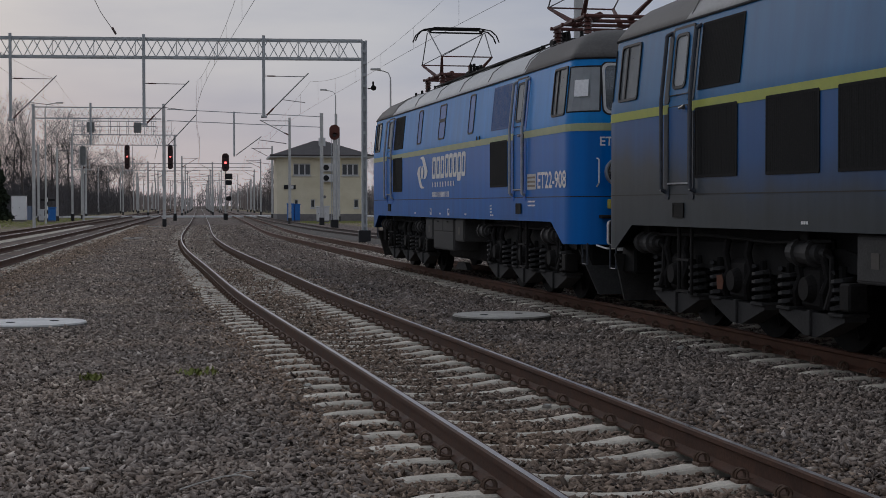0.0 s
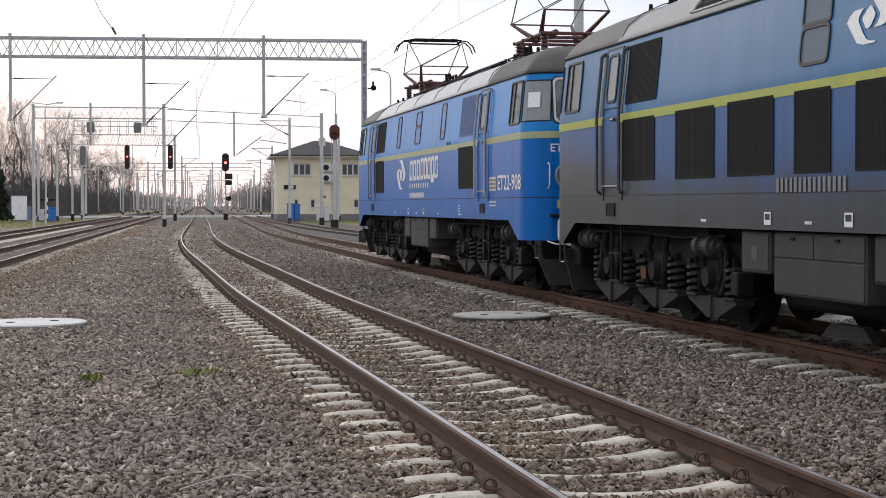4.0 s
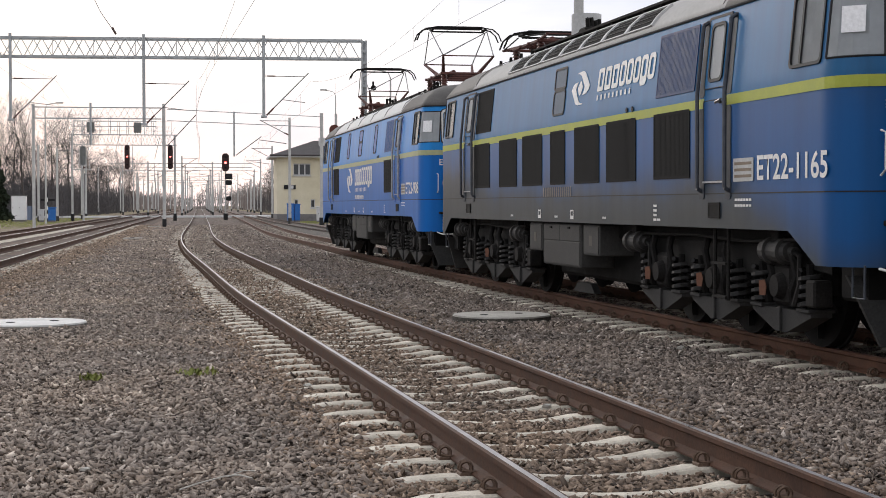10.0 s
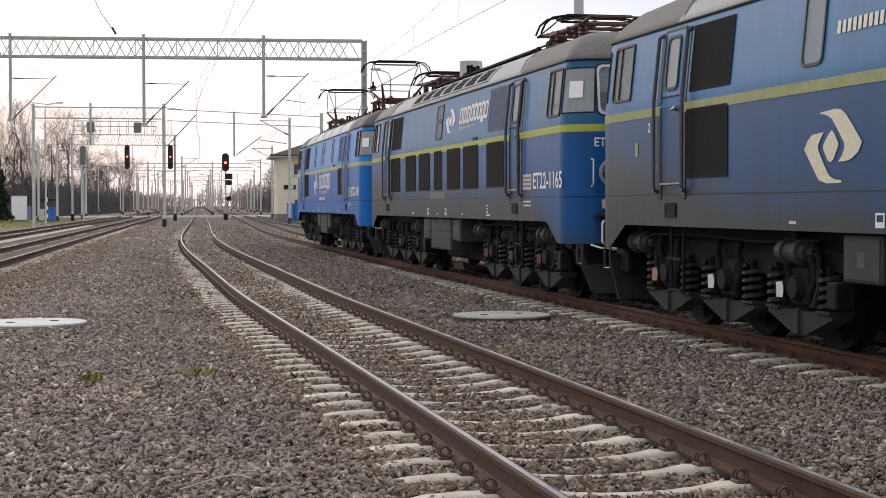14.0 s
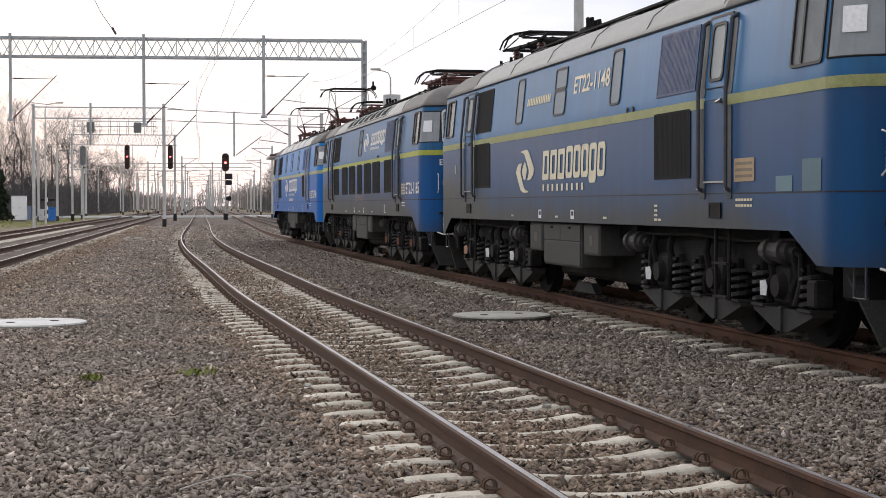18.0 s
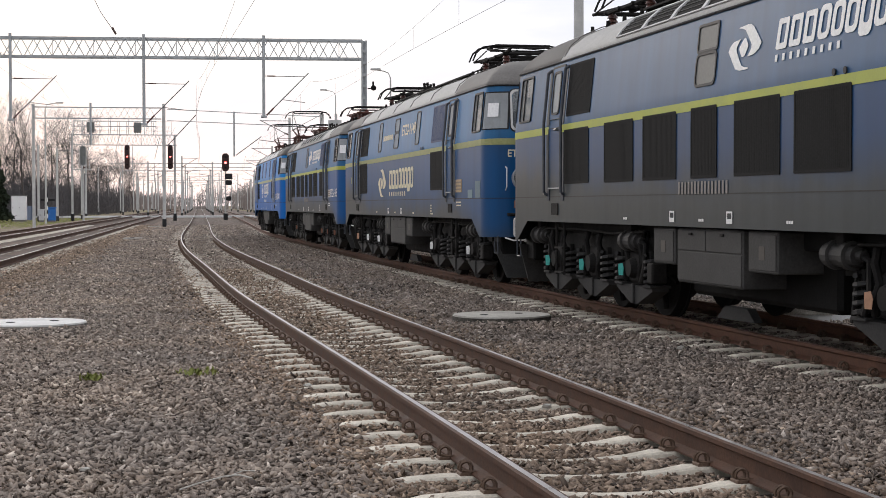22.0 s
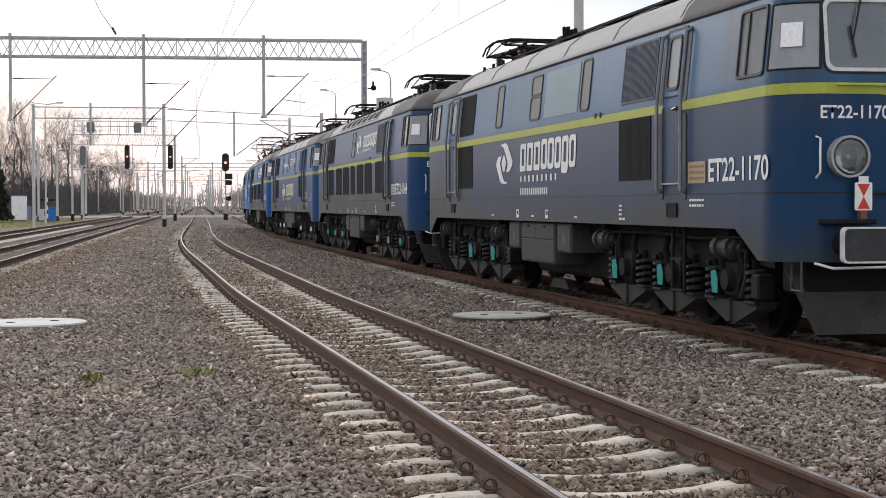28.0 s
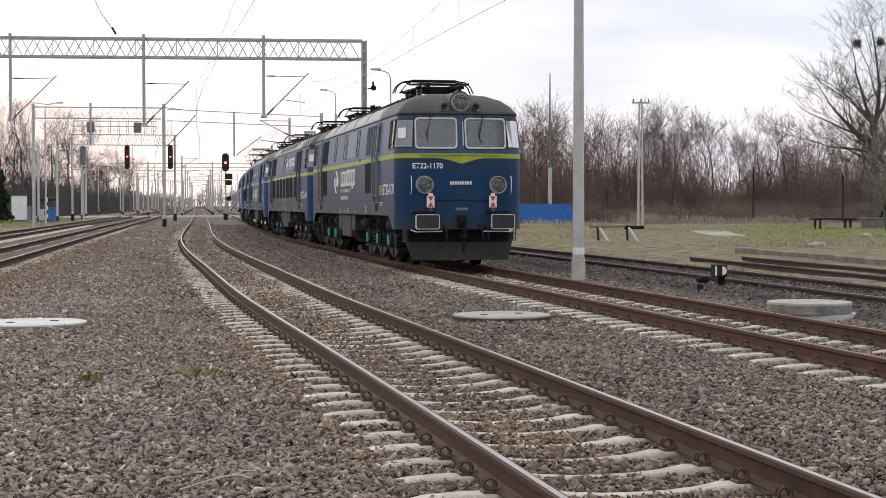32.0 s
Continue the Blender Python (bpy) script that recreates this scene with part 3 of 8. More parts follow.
M_GRILLE = worn("grille_black", (0.014, 0.0138, 0.0135), (0.024, 0.0235, 0.0225), 0.9, 0.0, 5, 40, 0.1, 0.15)
M_GRILLE_BLUE = worn("grille_blue", (0.009, 0.020, 0.050), (0.015, 0.028, 0.064), 0.6, 0.0, 5, 40, 0.1, 0.15)
M_SLAT = worn("grille_slat", (0.012, 0.0118, 0.0115), (0.020, 0.0195, 0.019), 0.9, 0.0, 5, 40, 0.0, 0.1)
M_SLAT_BLUE = worn("grille_slat_blue", (0.007, 0.016, 0.042), (0.011, 0.022, 0.052), 0.9, 0.0, 5, 40, 0.0, 0.1)
M_GRILLE_BRIGHT = worn("grille_bright", (0.003, 0.060, 0.22), (0.005, 0.075, 0.26), 0.6, 0.0, 5, 40, 0.1, 0.08)
M_GRILLE_NAVY = worn("grille_navy", (0.006, 0.030, 0.105), (0.010, 0.040, 0.13), 0.6, 0.0, 5, 40, 0.1, 0.1)
M_FRAME_GREY = worn("window_frame_grey", (0.30, 0.31, 0.32), (0.44, 0.45, 0.46), 0.5, 0.3, 8, 60, 0.1, 0.1)
# Opaque grey stands in for bright sky reflected in the door glass.
M_PANE_PAINT = worn("pane_sky_toned", (0.20, 0.22, 0.24), (0.27, 0.29, 0.31), 0.5, 0.0, 2, 30, 0.0, 0.05)
M_CAB = plain("cab_lining", (0.30, 0.31, 0.30), 0.7)
M_HANDRAIL_PALE = worn("handrail_pale", (0.17, 0.18, 0.20), (0.26, 0.27, 0.29), 0.45, 0.3, 8, 60, 0.05, 0.1)
M_HANDRAIL = worn("handrail_grey", (0.050, 0.058, 0.072), (0.085, 0.092, 0.105), 0.45, 0.3, 8, 60, 0.05, 0.1)
M_ROOF = worn("roof_grey", (0.34, 0.335, 0.32), (0.47, 0.46, 0.445), 0.7, 0.0, 0.9, 25, 0.1, 0.1, stretch=(3, 0.6, 1))
M_ROOF_DARK = worn("roof_sooty", (0.082, 0.077, 0.072), (0.13, 0.122, 0.114), 0.75, 0.0, 0.9, 25, 0.1, 0.12)
M_ROOF_MID = worn("roof_dusty", (0.15, 0.14, 0.13), (0.21, 0.20, 0.185), 0.75, 0.0, 0.9, 25, 0.1, 0.12)
M_ROOF_PALE = worn("roof_pale", (0.46, 0.46, 0.455), (0.58, 0.58, 0.575), 0.65, 0.0, 0.9, 25, 0.1, 0.08)
M_BOX_GREY = worn("case_grey", (0.044, 0.043, 0.041), (0.070, 0.068, 0.065), 0.7, 0.0, 3, 40, 0.1, 0.12)
M_FADED = plain("plate_faded", (0.075, 0.066, 0.055), 0.7)
M_BUFFER = worn("buffer_face", (0.03, 0.032, 0.034), (0.05, 0.052, 0.053), 0.6, 0.2, 4, 40, 0.15, 0.15)
M_PLOUGH = worn("plough_grey", (0.030, 0.030, 0.029), (0.055, 0.054, 0.052), 0.7, 0.0, 2, 40, 0.2, 0.15)
M_YOKE = worn("yoke_grey", (0.024, 0.0235, 0.023), (0.046, 0.0445, 0.043), 0.75, 0.0, 2, 40, 0.2, 0.15)
# Dirty grey, with the shadow of the recessed door put into the colour.
M_JAMB = worn("shaded_jamb", (0.021, 0.027, 0.038), (0.042, 0.05, 0.066), 0.6, 0, 1.5, 30, 0.05, 0.15)
M_JAMB_BLUE = worn("jamb_blue", (0.004, 0.10, 0.42), (0.006, 0.12, 0.48), 0.5, 0, 3, 30, 0.05, 0.05)
M_CURTAIN = worn("cab_curtain", (0.34, 0.35, 0.32), (0.46, 0.47, 0.44), 0.9, 0, 3, 30, 0.1, 0.1, stretch=(6, 6, 0.3))
M_RED = plain("signal_red", (0.55, 0.05, 0.03), 0.5)
M_TEAL = plain("teal_flag", (0.05, 0.36, 0.31), 0.5)
M_TEAL_TALL = plain("teal_tall", (0.05, 0.36, 0.31), 0.5)
M_PEACH = plain("tag_peach", (0.48, 0.27, 0.17), 0.6)
M_DRUM = worn("cylinder_dusty", (0.022, 0.021, 0.020), (0.046, 0.044, 0.041), 0.7, 0.0, 3, 40, 0.2, 0.15)
M_SPRING = worn("spring_dusty", (0.018, 0.0175, 0.017), (0.032, 0.031, 0.030), 0.7, 0.0, 6, 60, 0.1, 0.15)
M_ORANGE = plain("rusty_orange", (0.17, 0.075, 0.045), 0.7)
M_PAPER = plain("paper", (0.9, 0.9, 0.9), 0.8)
M_INSULATOR = worn("insulator_brown", (0.07, 0.03, 0.025), (0.12, 0.05, 0.04), 0.3, 0.0, 8, 40, 0.0, 0.1)
M_SCREEN_FRAME = worn("screen_frame_pale", (0.5, 0.5, 0.49), (0.68, 0.68, 0.66), 0.45, 0.0, 6, 60, 0.05, 0.1)
M_LENS = glass_of("lamp_lens", (0.8, 0.82, 0.8), 0.05, 0.06)
M_REFLECT = worn("lamp_reflector", (0.22, 0.22, 0.21), (0.4, 0.4, 0.38), 0.22, 0.9, 6, 40, 0.0, 0.1)


def on_wall(p0, p1, p2):
    """A pose with its origin at p0, x towards p1, y towards p2."""
    p0, p1, p2 = Vector(p0), Vector(p1), Vector(p2)
    x = (p1 - p0).normalized()
    z = x.cross(p2 - p0).normalized()
    y = z.cross(x)
    return Matrix(((x[0], y[0], z[0], p0[0]), (x[1], y[1], z[1], p0[1]), (x[2], y[2], z[2], p0[2]), (0, 0, 0, 1)))


def window(lo, at, w, h, r=0.08, lip=0.035, frame_mat=None, pane_mat=None, over=0.02, name="window", out=0.016):
    """A pane in a rounded frame, w by h from the pose's origin."""
    key = ("win", round(w, 3), round(h, 3), r, lip, out, (frame_mat or M_BLACK).name)
    fr = once(key, lambda: finish("window_frame", ring_plate(bmesh.new(), rounded(-over, w + over, -over, h + over, r + over),
                                  rounded(lip, w - lip, lip, h - lip, r), -0.03, out), frame_mat or M_BLACK))
    pm = pane_mat or M_GLASS
    pn = once(("pane", round(w, 3), round(h, 3), pm.name), lambda: finish("pane", plate(bmesh.new(), rounded(0, w, 0, h, 0.04, 3), -0.012, -0.004), pm))
    f = part(name, fr, None, lo, at=at)
    p = part("pane", pn, None, f)
    if pm in (M_GLASS, M_GLASS_SIDE):
        p.visible_shadow = False
    return f


def grille(lo, at, w, h, mat, name="side_grille"):
    n = max(8, int(w / 0.045))

    def make():
        bm = bmesh.new()
        ring_plate(bm, rounded(0, w, 0, h, 0.012, 1), rounded(0.030, w - 0.030, 0.030, h - 0.030, 0.008, 1), -0.02, 0.006)
        return finish("grille_frame", bm, mat)

    def make_back():
        return finish("backing", plate(bmesh.new(), rounded(0.02, w - 0.02, 0.02, h - 0.02, 0.005, 1), -0.02, 0.003), mat if mat in (M_GRILLE_NAVY, M_GRILLE_BRIGHT) else M_SLAT_BLUE if mat is M_GRILLE_BLUE else M_SLAT)

    def make_slats():
        bm = bmesh.new()
        for i in range(n):
            x = 0.045 + (w - 0.09) * (i + 0.5) / n
            plate(bm, [(x - 0.009, 0.036), (x + 0.009, 0.036), (x + 0.009, h - 0.036), (x - 0.009, h - 0.036)], 0.003, 0.0042)
        return finish("slats", bm, mat)
    k = (round(w, 3), round(h, 3), mat.name)
    g = part(name, once(("gf",) + k, make), None, lo, at=at)
    part("backing", once(("gb",) + k, make_back), None, g)
    part("slats", once(("gs",) + k, make_slats), None, g)
    return g


def emblem(lo, side, y, z, h, mat, leaf, start, stop, bars_stop, upper=False):
    """The owner's sign as plain shapes: a leaf of two halves and a row of rounded blocks over a row of short bars."""
    fl = flank_up if upper else flank
    outer_left = [(0.35, 0.70), (0.31, 0.64), (0.25, 0.53), (0.25, 0.47), (0.36, 0.25), (0.45, 0.10), (0.54, 0.05), (0.64, 0.04), (0.66, 0.01), (0.60, 0.0), (0.40, 0.0), (0.26, 0.05), (0.12, 0.28), (0.0, 0.48), (0.06, 0.60), (0.15, 0.68)]
    inner = [(0.48, 0.715), (0.43, 0.66), (0.34, 0.52), (0.34, 0.47), (0.42, 0.31), (0.47, 0.285), (0.52, 0.32), (0.60, 0.50), (0.60, 0.54), (0.52, 0.69)]
    outer_right = [(0.28, 0.955), (0.31, 0.975), (0.55, 1.0), (0.64, 0.985), (0.72, 0.92), (0.86, 0.72), (0.99, 0.53), (0.93, 0.40), (0.82, 0.315), (0.74, 0.29), (0.60, 0.285), (0.66, 0.36), (0.70, 0.46), (0.70, 0.53), (0.60, 0.70), (0.48, 0.88), (0.38, 0.935)]
    for shape in (outer_left, inner, outer_right):
        part("leaf_emblem", plate(bmesh.new(), [(x * leaf, yy * h) for x, yy in shape], 0, 0.002), mat, lo, at=fl(side, y, z, 0.006))
    left = stop - start
    lw, cw = left * 0.40 / 3, left * 0.60 / 5
    shapes = []
    for i in range(3):
        a = start + i * lw
        shapes.append((rounded(a, a + lw * 0.82, 0.27 * h, 0.92 * h, 0.02, 1), rounded(a + lw * 0.24, a + lw * 0.60, 0.40 * h, 0.80 * h, 0.01, 1)))
    for i in range(5):
        a = start + left * 0.40 + i * cw
        shapes.append((rounded(a, a + cw * 0.88, (0.16 if i == 3 else 0.28) * h, 0.96 * h, 0.07, 3), rounded(a + cw * 0.25, a + cw * 0.64, 0.40 * h, 0.84 * h, 0.035, 3)))
    for outer, inner in shapes:
        bm = ring_plate(bmesh.new(), outer, inner, 0, 0.002)
        for v in bm.verts:
            v.co.x += 0.12 * (v.co.y - 0.5 * h)
        part("sign_block", bm, mat, lo, at=fl(side, y, z, 0.006))
    bm = bmesh.new()
    step = (bars_stop - start) / 9
    for i in range(9):
        a = start + i * step
        plate(bm, rounded(a, a + step * 0.34, 0.02 * h, 0.17 * h, 0.004, 1), 0, 0.002)
    part("sign_bars", bm, mat, lo, at=fl(side, y, z, 0.006))["kind"] = "stuff"


def bars(lo, at, w, h, n, mat, name="marking_bars", gap=0.4):
    def make():
        bm = bmesh.new()
        step = w / n
        for i in range(n):
            plate(bm, [(i * step, 0), (i * step + step * (1 - gap), 0), (i * step + step * (1 - gap), h), (i * step, h)], 0, 0.002)
        return finish(name, bm, mat)
    ob = part(name, once(("bars", round(w, 3), round(h, 3), n, mat.name, gap), make), None, lo, at=at)
    if n > 2:
        ob["kind"] = "stuff"
    return ob


def coil(r, z0, z1, turns, wire):
    pts = []
    n = int(turns * 9)
    for i in range(n + 1):
        a = 2 * math.pi * i / 9
        pts.append((r * math.cos(a), r * math.sin(a), z0 + (z1 - z0) * i / n))
    return path_rod(pts, wire, 5)


def wheelset_mesh():
    bm = bmesh.new()
    m = Matrix.Rotation(math.pi / 2, 4, "Y")
    for s in (-1, 1):
        bmesh.ops.create_cone(bm, cap_ends=True, segments=28, radius1=0.625, radius2=0.625, depth=0.13, matrix=Matrix.Translation((s * 0.77, 0, 0)) @ m)
        bmesh.ops.create_cone(bm, cap_ends=True, segments=28, radius1=0.655, radius2=0.655, depth=0.03, matrix=Matrix.Translation((s * 0.70, 0, 0)) @ m)
        bmesh.ops.create_cone(bm, cap_ends=True, segments=16, radius1=0.22, radius2=0.16, depth=0.2, matrix=Matrix.Translation((s * 0.86, 0, 0)) @ (m if s > 0 else Matrix.Rotation(-math.pi / 2, 4, "Y")))
        for k in range(6):
            a = k * math.pi / 3
            rod(bm, (s * 0.84, 0.2 * math.cos(a), 0.2 * math.sin(a)), (s * 0.84, 0.54 * math.cos(a), 0.54 * math.sin(a)), 0.05, 5)
    rod(bm, (-0.8, 0, 0), (0.8, 0, 0), 0.1, 10)
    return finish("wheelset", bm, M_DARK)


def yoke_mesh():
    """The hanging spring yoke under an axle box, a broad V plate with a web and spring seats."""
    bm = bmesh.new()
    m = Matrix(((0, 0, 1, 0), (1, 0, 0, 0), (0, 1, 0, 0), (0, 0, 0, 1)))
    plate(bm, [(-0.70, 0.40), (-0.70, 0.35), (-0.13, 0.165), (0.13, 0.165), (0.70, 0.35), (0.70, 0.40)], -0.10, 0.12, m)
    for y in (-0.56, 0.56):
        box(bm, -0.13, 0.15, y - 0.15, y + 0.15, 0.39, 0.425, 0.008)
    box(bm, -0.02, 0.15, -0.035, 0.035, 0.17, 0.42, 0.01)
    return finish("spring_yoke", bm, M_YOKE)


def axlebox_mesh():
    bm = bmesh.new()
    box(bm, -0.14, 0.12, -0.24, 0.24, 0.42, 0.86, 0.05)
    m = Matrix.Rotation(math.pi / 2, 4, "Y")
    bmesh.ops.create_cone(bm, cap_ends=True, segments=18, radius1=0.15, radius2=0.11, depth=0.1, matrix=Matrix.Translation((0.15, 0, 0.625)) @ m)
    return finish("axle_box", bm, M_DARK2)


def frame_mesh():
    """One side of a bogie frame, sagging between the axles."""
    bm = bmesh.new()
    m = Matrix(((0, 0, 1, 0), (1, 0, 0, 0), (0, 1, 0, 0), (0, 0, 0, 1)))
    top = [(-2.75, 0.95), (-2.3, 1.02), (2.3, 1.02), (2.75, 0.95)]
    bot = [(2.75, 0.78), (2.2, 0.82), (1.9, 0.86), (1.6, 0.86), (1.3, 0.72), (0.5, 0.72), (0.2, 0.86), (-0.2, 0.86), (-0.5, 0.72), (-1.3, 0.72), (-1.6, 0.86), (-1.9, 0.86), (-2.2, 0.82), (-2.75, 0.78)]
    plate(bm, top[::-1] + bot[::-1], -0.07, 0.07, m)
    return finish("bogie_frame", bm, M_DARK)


def drum_mesh():
    """A fat brake cylinder with a stepped waist and a bolted cap, lying along the frame."""
    prof = ((-0.40, 0.0), (-0.40, 0.05), (-0.31, 0.055), (-0.30, 0.095), (-0.21, 0.10), (-0.20, 0.135), (-0.11, 0.135), (-0.10, 0.112), (0.10, 0.112), (0.11, 0.142), (0.17, 0.142), (0.18, 0.12), (0.29, 0.115), (0.30, 0.07), (0.38, 0.065), (0.38, 0.0))
    bm = bmesh.new()
    n = 16
    rings = [[bm.verts.new((r * math.cos(2 * math.pi * k / n), y, r * math.sin(2 * math.pi * k / n))) for k in range(n)] if r else [bm.verts.new((0, y, 0))] for y, r in prof]
    for a, b in zip(rings[:-1], rings[1:]):
        for k in range(n):
            q = (k + 1) % n
            bm.faces.new([v for v in dict.fromkeys((a[k % len(a)], a[q % len(a)], b[q % len(b)], b[k % len(b)]))])
    return finish("brake_cylinder", bm, M_DRUM)


TAG_NAMES = {"teal_flag": "teal tag", "teal_tall": "tall teal tag", "rusty_orange": "rusty orange tag", "tag_peach": "peach-coloured tag"}


def tag_mesh(flag):
    tall = 1.6 if flag is M_TEAL_TALL else 1.0
    return finish("axle_flag", plate(bmesh.new(), [(x * 0.74, y * tall * 0.92) for x, y in ((-0.055, -0.08), (0.03, -0.09), (0.06, 0.01), (0.045, 0.085), (-0.04, 0.08), (-0.05, 0.0))], 0, 0.01), flag)


def bogie(lo, yc, flags):
    """flags: the tags on the axles, the trailing axle first."""
    # Box and frames are coloured near black to include the shade under the body.
    bg = part("bogie", boxm(-1.0, 1.0, yc - 2.4, yc + 2.4, 0.55, 0.98, bevel=0.04), M_DARK, lo, "sooty three-axle bogie, near black with shade in its colour")
    for s in (-1, 1):
        part("bogie_frame", once("frame", frame_mesh), None, bg, at=Matrix.Translation((s * 1.12, yc, 0)))
        for ax, flag in zip((-1.75, 0.0, 1.75), flags):
            at = Matrix.Translation((s * 1.14, yc + ax, 0)) @ (Matrix() if s > 0 else Matrix.Rotation(math.pi, 4, "Z"))
            part("axle_box", once("axlebox", axlebox_mesh), None, bg, at=at)
            part("spring_yoke", once("yoke", yoke_mesh), None, bg, at=at)
            for d in (-0.28, 0.30):
                part("hanger", once("hanger", lambda: finish("hanger", path_rod([(0, 0, 1.06), (0.05, 0.04, 0.92), (0.03, 0.10, 0.74), (0.06, 0.05, 0.60), (0.02, 0.0, 0.46)], 0.042, 7), M_DARK2)), None, bg, at=at @ Matrix.Translation((0.10, d, 0)))
            for d in (-0.56, 0.56):
                part("spring", once("coil", lambda: finish("spring", coil(0.105, 0.43, 0.80, 4.5, 0.028), M_SPRING)), None, bg, at=Matrix.Translation((s * 1.2, yc + ax + d, 0)))
                part("spring_post", once("post", lambda: finish("spring_post", rods([((0, 0, 0.40), (0, 0, 0.86))], 0.05, 8), M_DARK)), None, bg, at=Matrix.Translation((s * 1.2, yc + ax + d, 0)))
            if flag is not None and s < 0:
                part("axle_flag", once(("flag", flag.name), lambda: tag_mesh(flag)), None, bg, TAG_NAMES.get(flag.name, "white tag"), at=flank(-1, yc + ax + 0.22, 0.60, -0.14) @ Matrix.Rotation(0.7, 4, "Y") @ Matrix.Rotation(0.12, 4, "Z"))
        for d in (-1.72, 2.62):
            cy = part("brake_cylinder", once("drum", drum_mesh), None, bg, "dusty fat brake cylinder", at=Matrix.Translation((s * 1.27, yc + d, 0.975)))
            part("cylinder_bracket", once("cylb", lambda: finish("cylinder_bracket", boxm(-0.05, 0.05, -0.09, 0.09, 0.08, 0.24, bevel=0.01), M_DARK2)), None, cy)
            part("push_rod", once("cylr", lambda: finish("push_rod", path_rod([(0, -0.36, 0.0), (0.0, -0.50, -0.04), (-0.03, -0.56, -0.32), (-0.06, -0.50, -0.52)], 0.032, 7), M_DARK2)), None, cy)
        part("sand_box", boxm(s * 1.16, s * 1.36, yc - 2.72, yc - 2.52, 0.46, 0.72, bevel=0.02), M_DARK2, bg)
        part("brake_pipe", path_rod([(s * 1.31, yc - 2.3, 1.10), (s * 1.32, yc - 1.0, 1.06), (s * 1.31, yc + 0.6, 1.10), (s * 1.29, yc + 2.3, 1.08)], 0.018, 6), M_DARK2, bg)
    for ax in (-1.75, 0.0, 1.75):
        part("wheelset", once("wheelset", wheelset_mesh), None, lo, "dark steel wheels on one axle", at=Matrix.Translation((0, yc + ax, 0.625)))
    return bg


def lamp(lo, end, x, z, r):
    at = nose(end, x, z, 0.0)

    def make():
        bm = bmesh.new()
        n = 24
        ring_plate(bm, [(r * math.cos(2 * math.pi * k / n), r * math.sin(2 * math.pi * k / n)) for k in range(n)],
                   [(r * 0.89 * math.cos(2 * math.pi * k / n), r * 0.89 * math.sin(2 * math.pi * k / n)) for k in range(n)], -0.05, 0.09)
        return finish("headlight", bm, M_FRAME_GREY)

    def dish():
        bm = bmesh.new()
        bmesh.ops.create_cone(bm, cap_ends=False, segments=24, radius1=r * 0.22, radius2=r * 0.88, depth=0.11, matrix=Matrix.Translation((0, 0, 0.01)))
        bmesh.ops.create_cone(bm, cap_ends=True, segments=10, radius1=r * 0.24, radius2=r * 0.2, depth=0.02, matrix=Matrix.Translation((0, 0, -0.04)))
        rod(bm, (0, 0, -0.04), (0, 0, 0.03), r * 0.12, 8)
        return finish("reflector", bm, M_REFLECT)

    def lens():
        bm = bmesh.new()
        bmesh.ops.create_uvsphere(bm, u_segments=20, v_segments=8, radius=r * 0.86, matrix=Matrix.Diagonal((1, 1, 0.22, 1)))
        return finish("lens", bm, M_LENS, True)
    h = part("headlight", once(("lamp", r), make), None, lo, "round headlight in a grey ring", at=at)
    part("reflector", once(("dish", r), dish), None, h)
    part("lens", once(("lens", r), lens), None, h, at=Matrix.Translation((0, 0, 0.07)))
    return h


